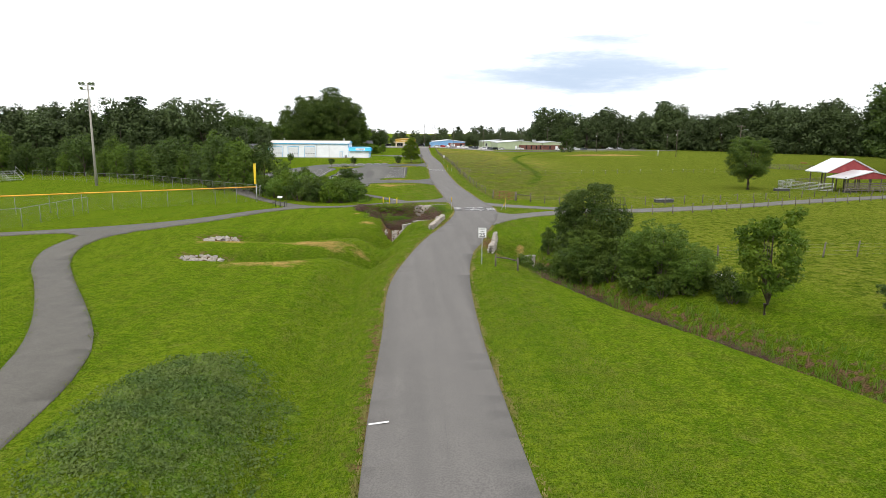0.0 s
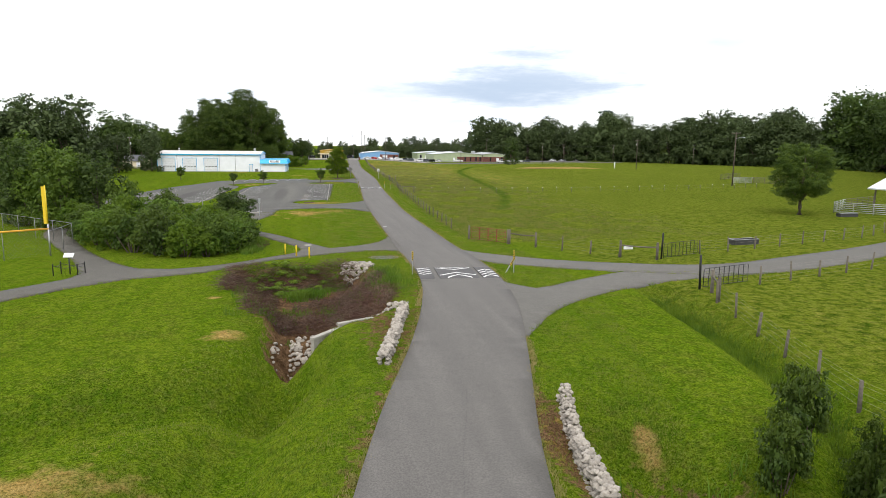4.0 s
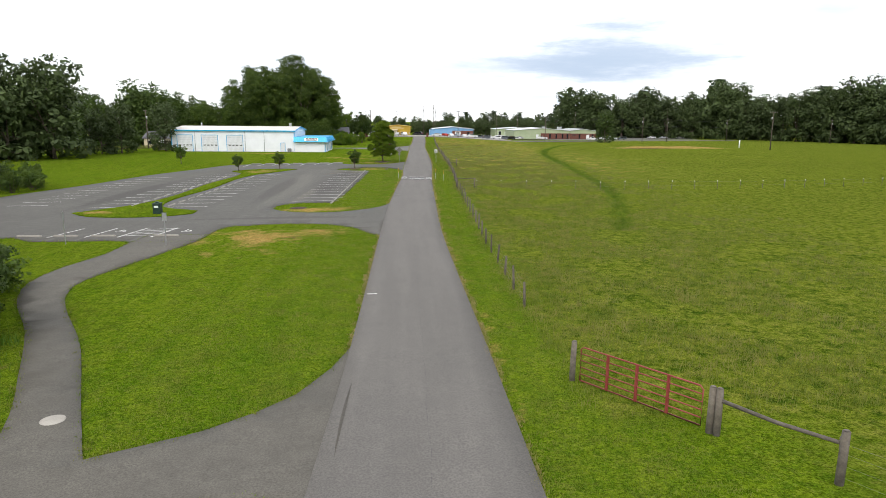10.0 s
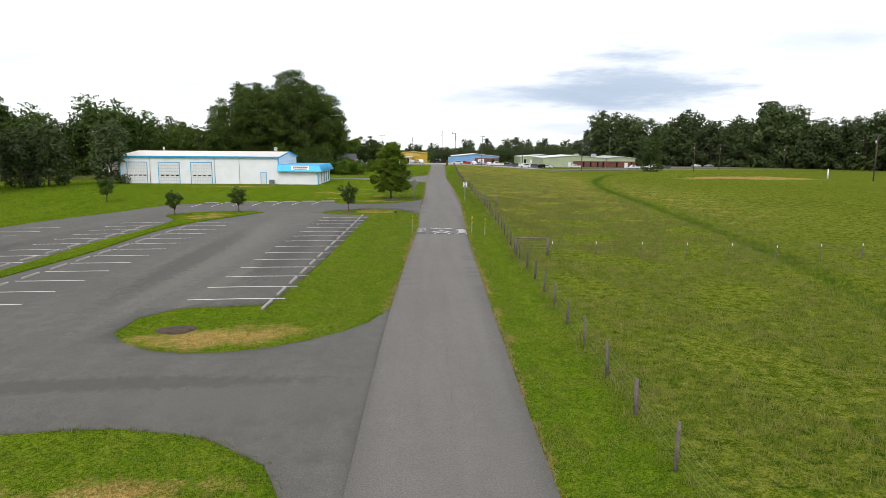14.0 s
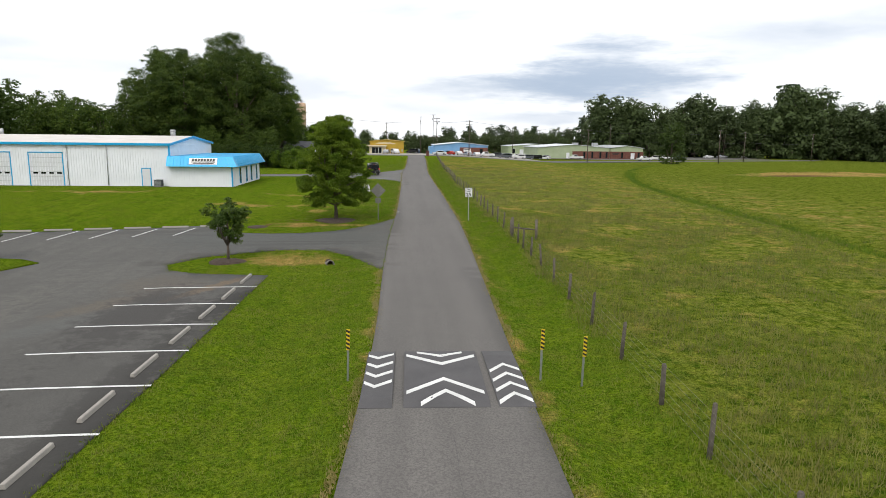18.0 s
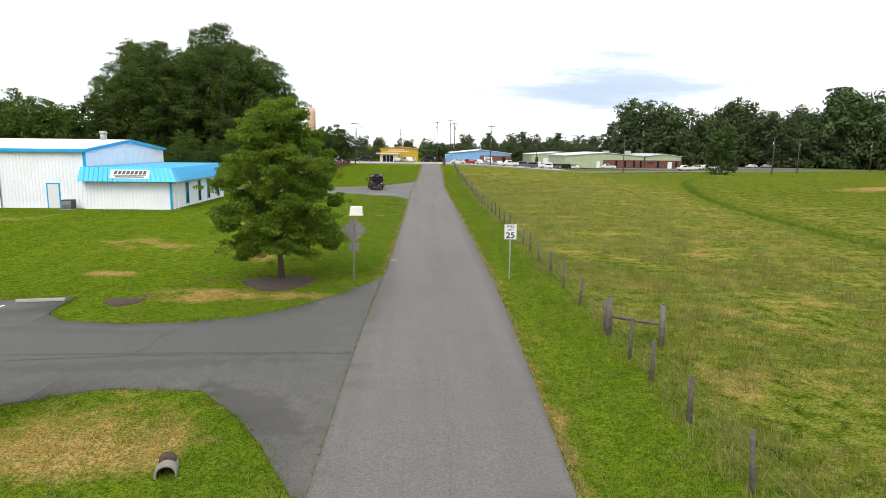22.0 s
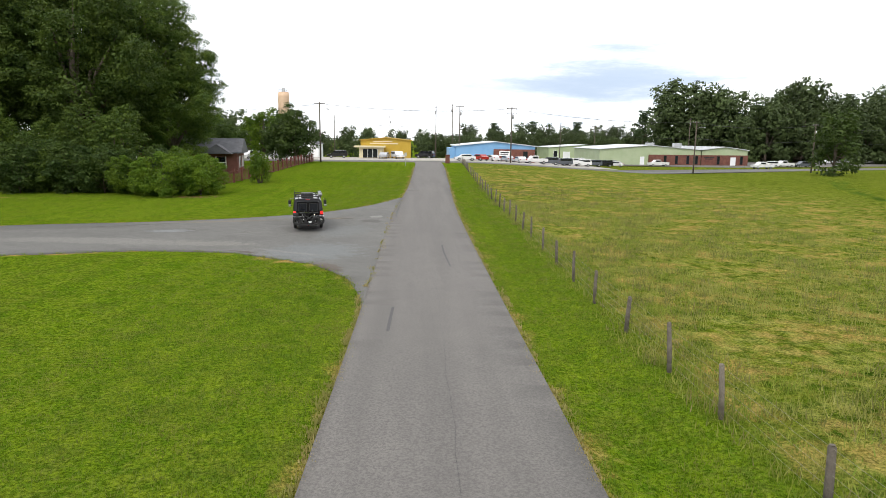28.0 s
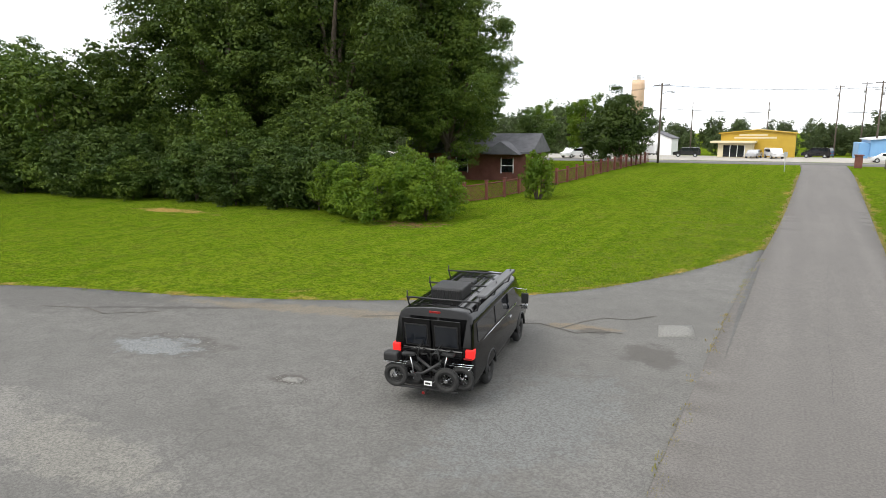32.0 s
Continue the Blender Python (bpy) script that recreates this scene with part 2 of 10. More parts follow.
    col = mix_node(nodes, links, gate(sep.outputs["Green"], mid, 1.5), col, tan)
    earth = mix_node(nodes, links, tuft, (0.061, 0.036, 0.022), (0.137, 0.086, 0.054))
    col = mix_node(nodes, links, gate(sep.outputs["Blue"], tuft, 1.6), col, earth)
    vine = mix_node(nodes, links, tuft, (0.061, 0.119, 0.014), (0.108, 0.158, 0.036))
    col = mix_node(nodes, links, gate(att.outputs["Alpha"], mid, 1.6), col, vine)
    grain = nodes.new("ShaderNodeMath")
    grain.operation = "MULTIPLY"
    grain.inputs[1].default_value = 0.86
    links.new(blade, grain.inputs[0])
    shade = nodes.new("ShaderNodeMix")
    shade.data_type, shade.blend_type = "RGBA", "MULTIPLY"
    links.new(grain.outputs[0], shade.inputs["Factor"])
    links.new(col, shade.inputs["A"])
    shade.inputs["B"].default_value = (0.28, 0.32, 0.20, 1)
    links.new(shade.outputs["Result"], bsdf.inputs["Base Color"])
    bsdf.inputs["Roughness"].default_value = 0.95
    bsdf.inputs["Specular IOR Level"].default_value = 0.0
    h = nodes.new("ShaderNodeMath")
    h.operation = "ADD"
    links.new(tuft, h.inputs[0])
    links.new(blade, h.inputs[1])
    add_bump(nodes, links, bsdf, h.outputs[0], 0.5, 0.05)
    bsdf.inputs["Sheen Weight"].default_value = 0.38
    bsdf.inputs["Sheen Roughness"].default_value = 0.5
    tips = nodes.new("ShaderNodeMix")
    tips.data_type, tips.blend_type, tips.clamp_result = "RGBA", "MULTIPLY", False
    tips.inputs["Factor"].default_value = 1.0
    tips.inputs["B"].default_value = (5.2, 4.6, 3.5, 1)
    links.new(shade.outputs["Result"], tips.inputs["A"])
    links.new(tips.outputs["Result"], bsdf.inputs["Sheen Tint"])
    return m


def asphalt(name, c1, c2, c3, crack=0.0, streak=True, spots=()):
    """Worn asphalt: broad blotches, tyre-polished streaks along y, aggregate grain and hairline cracks."""
    m = bpy.data.materials.new(name)
    nodes, links, bsdf = node_set(m)
    pos = nodes.new("ShaderNodeNewGeometry").outputs["Position"]
    broad = noise_node(nodes, links, pos, 0.16, 5.0, 0.6, 0.32, 0.68)
    mid = noise_node(nodes, links, pos, 1.3, 6.0, 0.72, 0.40, 0.64)
    grit = noise_node(nodes, links, pos, 19.0, 4.0, 0.75, 0.40, 0.62)
    col = mix_node(nodes, links, broad, c1, c2)
    fm = nodes.new("ShaderNodeMath")
    fm.operation = "MULTIPLY"
    fm.inputs[1].default_value = 0.45
    links.new(mid, fm.inputs[0])
    col = mix_node(nodes, links, fm.outputs[0], col, c3)
    if streak:
        st = nodes.new("ShaderNodeMapping")
        st.inputs["Scale"].default_value = (1.0, 0.05, 1.0)
        links.new(pos, st.inputs["Vector"])
        s = noise_node(nodes, links, st.outputs["Vector"], 1.1, 3.0, 0.5, 0.40, 0.62)
        fs = nodes.new("ShaderNodeMath")
        fs.operation = "MULTIPLY"
        fs.inputs[1].default_value = 0.35
        links.new(s, fs.inputs[0])
        col = mix_node(nodes, links, fs.outputs[0], col, tuple(0.72 * a for a in c1))
    for cx, cy, rx, ry, turn, tint, share in spots:
        mp = nodes.new("ShaderNodeMapping")
        mp.vector_type = "TEXTURE"
        mp.inputs["Location"].default_value = (cx, cy, 0)
        mp.inputs["Rotation"].default_value = (0, 0, turn)
        mp.inputs["Scale"].default_value = (rx, ry, 1000)
        links.new(pos, mp.inputs["Vector"])
        ln = nodes.new("ShaderNodeVectorMath")
        ln.operation = "LENGTH"
        links.new(mp.outputs["Vector"], ln.inputs[0])
        ad = nodes.new("ShaderNodeMath")
        ad.operation = "MULTIPLY_ADD"
        ad.inputs[1].default_value = 0.6
        links.new(noise_node(nodes, links, pos, 2.2, 6.0, 0.7, 0.38, 0.62), ad.inputs[0])
        links.new(ln.outputs["Value"], ad.inputs[2])
        mr = nodes.new("ShaderNodeMapRange")
        mr.inputs["From Min"].default_value, mr.inputs["From Max"].default_value = 1.35, 0.95
        mr.inputs["To Min"].default_value, mr.inputs["To Max"].default_value = 0.0, share
        links.new(ad.outputs[0], mr.inputs["Value"])
        col = mix_node(nodes, links, mr.outputs["Result"], col, tint)
    if crack:
        wob = nodes.new("ShaderNodeTexNoise")
        wob.inputs["Scale"].default_value = 0.8
        links.new(pos, wob.inputs["Vector"])
        vm = nodes.new("ShaderNodeVectorMath")
        vm.operation = "MULTIPLY_ADD"
        vm.inputs[1].default_value = (1.6, 1.6, 1.6)
        links.new(wob.outputs["Color"], vm.inputs[0])
        links.new(pos, vm.inputs[2])
        vo = nodes.new("ShaderNodeTexVoronoi")
        vo.feature = "DISTANCE_TO_EDGE"
        vo.inputs["Scale"].default_value = 0.9
        links.new(vm.outputs[0], vo.inputs["Vector"])
        cr = nodes.new("ShaderNodeMapRange")
        cr.inputs["From Min"].default_value, cr.inputs["From Max"].default_value = 0.004, 0.016
        cr.inputs["To Min"].default_value, cr.inputs["To Max"].default_value = crack, 0.0
        links.new(vo.outputs["Distance"], cr.inputs["Value"])
        col = mix_node(nodes, links, cr.outputs["Result"], col, (0.035, 0.033, 0.030))
    fg = nodes.new("ShaderNodeMath")
    fg.operation = "MULTIPLY"
    fg.inputs[1].default_value = 0.74
    links.new(grit, fg.inputs[0])
    col = mix_node(nodes, links, fg.outputs[0], col, tuple(0.55 * a for a in c1))
    links.new(col, bsdf.inputs["Base Color"])
    bsdf.inputs["Roughness"].default_value = 0.85
    bsdf.inputs["Specular IOR Level"].default_value = 0.3
    add_bump(nodes, links, bsdf, grit, 0.25, 0.01)
    return m


M_GROUND = ground_material()
M_ROAD = asphalt("road_asphalt", (0.141, 0.132, 0.124), (0.162, 0.151, 0.141), (0.183, 0.171, 0.157), 0.05)
M_PATH = asphalt("path_asphalt", (0.111, 0.103, 0.090), (0.144, 0.133, 0.114), (0.073, 0.067, 0.059), 0.2, False)
M_LOT = asphalt("lot_asphalt", (0.108, 0.104, 0.095), (0.136, 0.130, 0.118), (0.059, 0.055, 0.053), 0.2, True, ((0.6, 175, 3.6, 26, 0.03, (0.071, 0.068, 0.063), 0.5), (-12.4, 173, 3.0, 27, 0.02, (0.077, 0.074, 0.069), 0.5), (-5.2, 172, 1.9, 24, 0.02, (0.156, 0.146, 0.128), 0.6), (-1.6, 163, 0.7, 13, -0.06, (0.150, 0.132, 0.106), 0.6), (-20.8, 174, 3.2, 25, 0.02, (0.073, 0.070, 0.064), 0.6), (-0.6, 194.2, 2.4, 2.2, 0.3, (0.128, 0.110, 0.088), 0.7), (1.7, 193.3, 3.2, 0.42, 1.1, (0.185, 0.130, 0.080), 0.8), (3.3, 190.6, 1.0, 4.6, -0.35, (0.042, 0.039, 0.037), 0.85), (-1.6, 190.6, 2.6, 0.9, 0.9, (0.150, 0.118, 0.084), 0.55), (2.7, 179, 0.9, 9, 0.0, (0.046, 0.043, 0.040), 0.75), (-2.2, 187.6, 2.4, 0.9, 0.9, (0.120, 0.122, 0.116), 0.6), (-0.4, 170, 1.6, 12, 0.03, (0.047, 0.043, 0.040), 0.8), (-6.5, 168, 1.3, 16, 0.02, (0.049, 0.046, 0.042), 0.7), (0.2, 189, 1.9, 5, 0.0, (0.044, 0.040, 0.038), 0.8),
    (-24, 165, 1.6, 15, 0.0, (0.048, 0.045, 0.041), 0.8), (3.5, 140.5, 7, 1.6, 0.1, (0.113, 0.107, 0.100), 0.6), (-2, 141.8, 9, 0.7, 0.05, (0.052, 0.049, 0.046), 0.6),
    (2.0, 207.5, 9.5, 5.0, 0.0, (0.090, 0.093, 0.087), 0.85), (7.6, 201.9, 0.9, 2.4, 0.75, (0.050, 0.049, 0.046), 0.7), (3.0, 206.0, 8.0, 0.10, 0.02, (0.050, 0.049, 0.046), 0.8), (-6, 210.2, 9, 0.7, 0.16, (0.062, 0.061, 0.057), 0.6), (3.5, 205.0, 5.0, 0.5, 0.1, (0.061, 0.060, 0.055), 0.6), (-2.0, 208.6, 6.0, 0.35, -0.1, (0.064, 0.063, 0.059), 0.5)))
M_DRIVE = asphalt("old_drive_asphalt", (0.134, 0.130, 0.121), (0.166, 0.161, 0.151), (0.092, 0.089, 0.083), 0.24, False, (
    (-4.0, 274.9, 7.5, 1.3, 0.03, (0.214, 0.207, 0.188), 0.75), (1.6, 275.1, 2.6, 0.8, -0.15, (0.205, 0.196, 0.172), 0.6), (7.6, 272.6, 2.6, 3.2, -0.5, (0.166, 0.177, 0.180), 0.85), (6.8, 272.3, 2.4, 0.22, -0.5, (0.235, 0.232, 0.222), 0.55), (8.4, 280.5, 1.6, 3.2, -0.2, (0.160, 0.168, 0.168), 0.6),
    (8.95, 268.7, 0.45, 1.2, 0.5, (0.098, 0.074, 0.055), 0.85), (4.1, 272.6, 0.9, 0.25, -0.5, (0.090, 0.070, 0.056), 0.85), (-13, 281.4, 9, 2.4, 0.12, (0.096, 0.092, 0.086), 0.8), (-4.6, 282.9, 3.6, 0.16, 0.5, (0.050, 0.046, 0.041), 0.8),
    (-2.0, 279.85, 1.75, 1.0, 0.25, (0.070, 0.064, 0.056), 0.9), (-2.15, 279.7, 1.45, 0.75, 0.25, (0.200, 0.212, 0.216), 0.95), (4.6, 282.6, 1.6, 0.5, 0.3, (0.185, 0.182, 0.173), 0.6),
    (-1.0, 284.6, 5.0, 0.5, 0.25, (0.215, 0.170, 0.108), 0.55), (9.75, 285.4, 0.8, 1.0, 0.4, (0.078, 0.072, 0.064), 0.85), (2.68, 279.66, 0.55, 0.32, 0.2, (0.066, 0.059, 0.051), 0.9), (2.70, 279.66, 0.34, 0.16, 0.2, (0.200, 0.196, 0.184), 0.9),
    (7.4, 286.9, 1.1, 0.35, 0.2, (0.210, 0.160, 0.095), 0.7), (7.9, 286.7, 0.5, 0.3, 0.2, (0.060, 0.055, 0.049), 0.8), (3.2, 277.2, 2.0, 1.2, 0.0, (0.118, 0.114, 0.106), 0.5)))
M_GRAVEL = asphalt("gravel_drive", (0.132, 0.125, 0.113), (0.162, 0.153, 0.138), (0.106, 0.100, 0.090), 0.0, False)
M_WHITE_LINE = surface("road_paint_white", (0.75, 0.75, 0.73), (0.62, 0.62, 0.60), 2.0, 30.0, 0.7, 0, 0.1)
M_YELLOW_PAINT = surface("yellow_paint", (0.80, 0.58, 0.02), (0.72, 0.50, 0.02), 2.0, 30.0, 0.5, 0, 0.05)
M_BLACK_PAINT = surface("black_paint", (0.012, 0.012, 0.012), (0.02, 0.02, 0.02), 3.0, 30.0, 0.45, 0, 0.05)
M_CONCRETE = surface("concrete", (0.30, 0.28, 0.25), (0.40, 0.375, 0.335), 1.2, 30.0, 0.9, 0, 0.3)
M_STONE = surface("riprap_stone", (0.29, 0.255, 0.215), (0.42, 0.385, 0.34), 4.0, 30.0, 0.9, 0, 0.4, vary=0.25)
M_MULCH = surface("dark_mulch", (0.060, 0.038, 0.026), (0.110, 0.075, 0.055), 6.0, 28.0, 0.95, 0, 0.9, 0.05)
M_BARK = surface("bark", (0.085, 0.065, 0.048), (0.140, 0.110, 0.085), 3.0, 14.0, 0.95, 0, 0.8, 0.04)
M_POST_WOOD = surface("weathered_post", (0.105, 0.088, 0.072), (0.180, 0.155, 0.128), 5.0, 26.0, 0.95, 0, 0.6, 0.02, vary=0.25)
M_STEEL = surface("galvanised_steel", (0.42, 0.43, 0.44), (0.52, 0.53, 0.54), 6.0, 40.0, 0.45, 0.8, 0.05)
M_WIRE = surface("fence_wire", (0.24, 0.22, 0.18), (0.32, 0.29, 0.24), 6.0, 40.0, 0.6, 0.4, 0.0)
M_GATE_RED = surface("red_gate_paint", (0.230, 0.035, 0.030), (0.300, 0.060, 0.050), 3.0, 20.0, 0.55, 0.1, 0.1)
M_WHITE_METAL = surface("white_metal_siding", (0.86, 0.88, 0.92), (0.80, 0.82, 0.86), 0.5, 12.0, 0.45, 0.0, 0.05, fine_mix=0.08)
M_BLUE_TRIM = surface("bright_blue_metal", (0.005, 0.34, 0.66), (0.010, 0.38, 0.72), 0.8, 12.0, 0.4, 0.1, 0.03, fine_mix=0.1)
M_ROOF_METAL = surface("pale_roof_metal", (0.62, 0.57, 0.52), (0.70, 0.66, 0.62), 0.5, 12.0, 0.45, 0.2, 0.05, fine_mix=0.15)
M_DOOR_WHITE = surface("white_door", (0.72, 0.73, 0.76), (0.66, 0.67, 0.70), 0.8, 12.0, 0.5, 0, 0.03, fine_mix=0.08)
M_DARK_GLASS = surface("dark_glass", (0.010, 0.012, 0.016), (0.016, 0.018, 0.022), 0.5, 5.0, 0.05, 0, 0.0, fine_mix=0.0)
M_SIGN_WHITE = surface("sign_white", (0.80, 0.80, 0.80), (0.76, 0.76, 0.76), 2.0, 20.0, 0.5, 0, 0.0, fine_mix=0.05)
M_LEAF_OAK = leaf_material("oak_leaves", (0.030, 0.060, 0.008), (0.060, 0.103, 0.013), (0.108, 0.156, 0.019), 0.3)
M_LEAF_WOOD = leaf_material("woodland_leaves", (0.038, 0.069, 0.013), (0.054, 0.092, 0.016), (0.080, 0.121, 0.020), 0.3)
# woodland green made paler and greyer: distance haze put into the leaf colour
M_LEAF_FAR = leaf_material("leaves_tinted_by_haze", (0.042, 0.065, 0.022), (0.058, 0.085, 0.027), (0.074, 0.104, 0.031), 0.2)
M_LEAF_LIGHT = leaf_material("light_woodland_leaves", (0.059, 0.108, 0.011), (0.082, 0.141, 0.015), (0.123, 0.184, 0.020), 0.3)
M_LEAF_BRIGHT = leaf_material("bright_leaves", (0.061, 0.123, 0.013), (0.107, 0.176, 0.020), (0.131, 0.201, 0.025))
M_LEAF_MID = leaf_material("street_tree_leaves", (0.052, 0.106, 0.008), (0.098, 0.169, 0.010), (0.142, 0.208, 0.014), 0.4)
M_LEAF_STREET = leaf_material("street_oak_leaves", (0.090, 0.163, 0.012), (0.159, 0.250, 0.017), (0.212, 0.293, 0.024), 0.5)
# darker copy of the oak leaves: shade below the crowns put into the colour
M_LEAF_DARK = leaf_material("leaves_with_painted_shade", (0.024, 0.048, 0.008), (0.044, 0.080, 0.012), (0.075, 0.115, 0.016), 0.25)
M_LEAF_PINE = leaf_material("pine_needles", (0.020, 0.041, 0.013), (0.034, 0.061, 0.018), (0.045, 0.074, 0.018), 0.2)

# ---- plan: heights of the ground ----
PROFILE_Y = [-60, 0, 20, 60, 78, 88, 100, 125, 160, 200, 215, 235, 300, 318, 340, 353, 362, 400, 480, 700, 3000]
PROFILE_Z = [1.8, 1.4, 1.3, 1.3, 1.25, 0.9, 0.4, 0.05, 0, 0.05, 0.3, 0.2, 0.05, 0.35, 1.0, 1.28, 1.3, 1.15, -2.0, -3, -6]
FIELD_Y = [-60, 60, 88, 110, 140, 300, 340, 380, 460, 700, 3000]
FIELD_Z = [1.6, 1.5, 0.9, 0.3, 0.0, 0.0, -0.4, -0.9, -1.2, -3, -6]
TY = np.arange(-80, 3001, 1.0)


def soften(ys, zs, r=6):
    v = np.interp(TY, ys, zs)
    k = np.ones(2 * r + 1) / (2 * r + 1)
    return np.convolve(np.pad(v, r, mode="edge"), k, mode="valid")


PROFILE, FIELD = soften(PROFILE_Y, PROFILE_Z, 5), soften(FIELD_Y, FIELD_Z, 8)


def step(v, a, b):
    s = np.clip((np.asarray(v, float) - a) / (b - a), 0, 1)
    return s * s * (3 - 2 * s)


def far_from(x, y, line):
    """Distance to a polyline and the share of its length at the nearest place."""
    best, along = np.full(np.shape(x), 1e9), np.zeros(np.shape(x))
    n = len(line) - 1
    for i in range(n):
        (ax, ay), (bx, by) = line[i], line[i + 1]
        dx, dy = bx - ax, by - ay
        s = np.clip(((x - ax) * dx + (y - ay) * dy) / (dx * dx + dy * dy), 0, 1)
        d = np.hypot(x - ax - s * dx, y - ay - s * dy)
        along = np.where(d < best, (i + s) / n, along)
        best = np.minimum(best, d)
    return best, along


DITCH = [(-4.6, -30), (-4.3, 10), (-4.0, 24), (-3.7, 36), (-2.6, 48), (-1.6, 57), (-0.9, 63), (-0.5, 67), (-0.2, 70)]
SWALE_A = [(-16.3, 61.0), (-10.0, 60.5), (-5.0, 62.5), (-0.5, 65)]
SWALE_B = [(-15.5, 52.0), (-10.0, 51.5), (-6.0, 53), (-2.0, 55)]
CREEK = [(10.6, 57.5), (11.8, 51), (13.2, 44.5), (15.2, 38), (18.0, 32), (20.5, 26), (24, 16), (30, 0)]
DRAIN = [(21.6, 75.5), (21.0, 72.5), (20.3, 67), (19.3, 62), (18.0, 57.5), (15.6, 53.5), (13.0, 50)]
TRACK = [(84, 345), (72, 325), (56, 288), (48.5, 261), (44.6, 233), (42.8, 212), (40.2, 189), (38.4, 174), (35.6, 159), (33.2, 150), (30.8, 142), (28.5, 136)]


BASIN_Y = [67.6, 68.8, 69.3, 70.7, 71.6, 73, 77, 81, 85, 88]
BASIN_L = [-0.3, -1.0, -1.1, -1.3, -1.5, -1.8, -3.0, -4.3, -5.0, -4.8]
BASIN_R = [0.1, 0.5, 0.9, 2.1, 3.6, 4.8, 5.3, 5.1, 5.1, 4.6]


def in_basin(x, y, a, b):
    """1 on the floor of the basin, 0 outside its rim."""
    l, r = np.interp(y, BASIN_Y, BASIN_L), np.interp(y, BASIN_Y, BASIN_R)
    u = np.abs((x - (l + r) / 2) / ((r - l) / 2))
    return (1 - step(u, a, b)) * step(y, 67.4, 69.6) * (1 - step(y, 86.2, 88.6))


def height(x, y):
    """Height of the ground at x, y (arrays or numbers)."""
    x, y = np.asarray(x, float), np.asarray(y, float)
    z = np.interp(y, TY, PROFILE)
    right = step(x, 20, 34 + 36 * step(y, 310, 355))
    z = z * (1 - right) + np.interp(y, TY, FIELD) * right
    # lawn rises to the white building; the car park falls away a little
    z = z + 0.62 * step(y, 214, 240) * (1 - step(y, 262, 285)) * (1 - step(x, -8, 4)) * step(x, -75, -55)
    z = z - 0.016 * np.clip(-x, 0, 35) * step(y, 128, 145) * (1 - step(y, 200, 215))
    # low rise far out in the pasture
    z = z + 0.9 * np.exp(-(((x - 95) / 34) ** 2 + ((y - 245) / 60) ** 2))
    z = z + 0.75 * np.exp(-(((x - 90) / 22) ** 2 + ((y - 284 - 0.12 * (x - 90)) / 5.0) ** 2))
    # verge beside the car park dips to a shallow swale
    verge = step(y, 150, 158) * (1 - step(y, 190, 198))
    z = z - 0.32 * verge * np.exp(-((x - 6.3) / 1.5) ** 2)
    z = z - 0.25 * step(y, 120, 140) * (1 - step(y, 330, 350)) * np.exp(-((x - 15.0 - (y - 130) * 0.016) / 0.9) ** 2)
    d, s = far_from(x, y, DITCH)
    z = z - (0.9 + 0.75 * s) * np.exp(-(d / (2.3 - 1.0 * s)) ** 2)
    d, s = far_from(x, y, SWALE_A)
    z = z - (1.05 + 0.35 * s) * np.exp(-(d / 1.7) ** 2)
    d, s = far_from(x, y, SWALE_B)
    z = z - (1.05 + 0.3 * s) * np.exp(-(d / 1.6) ** 2)
    d, s = far_from(x, y, CREEK)
    z = z - 0.9 * np.exp(-(d / 3.4) ** 2) - 1.1 * np.exp(-(d / 1.2) ** 2)
    d, s = far_from(x, y, DRAIN)
    z = z - 0.95 * np.exp(-(d / 1.15) ** 2)
    d, s = far_from(x, y, TRACK)
    z = z - 0.3 * np.exp(-(d / 1.1) ** 2)
    # overgrown basin above the culvert
    z = z - 1.6 * in_basin(x, y, 0.62, 1.02)
    # viny bank between path and ditch
    e = np.hypot((x + 7.6) / 4.0, (y - 21.5) / 7.5)
    z = z + 0.75 * (1 - step(e, 0.35, 1.25))
    z = z + 0.35 * np.exp(-(((x + 12) / 9) ** 2 + ((y - 78) / 7) ** 2))
    return z


def hz(x, y):
    return float(height(x, y))


# ---- outlines of everything that is paved ----
ROAD_LEFT = [(-1.5, -45), (-1.2, 0), (-1.06, 16), (-1.0, 21), (-0.7, 30), (-0.35, 41.5), (1.0, 50), (3.05, 59.6), (5.05, 67), (6.5, 73.5), (7.45, 80), (7.78, 88), (7.8, 95),
             (7.95, 105), (8.05, 130), (8.3, 150), (9.05, 172), (9.6, 185), (9.66, 197), (9.85, 208), (10.27, 220), (10.55, 235), (10.95, 262), (11.2, 290), (12.25, 315), (12.95, 340), (13.3, 355), (13.2, 366.5)]
ROAD_RIGHT = [(3.7, -45), (3.85, 0), (3.95, 16), (4.0, 21), (4.2, 30), (5.1, 43), (6.25, 51), (7.0, 54.5), (8.5, 60.5), (9.7, 65), (11.7, 73), (12.75, 80), (13.25, 88), (13.3, 95), (13.3, 105),
              (13.15, 120), (13.05, 134), (13.35, 151), (14.1, 181), (14.6, 193), (15.1, 205), (15.4, 215), (15.65, 230), (15.85, 245), (15.95, 262), (16.25, 287), (16.6, 300), (17.3, 320), (17.9, 340), (18.2, 355), (18.4, 366.5)]


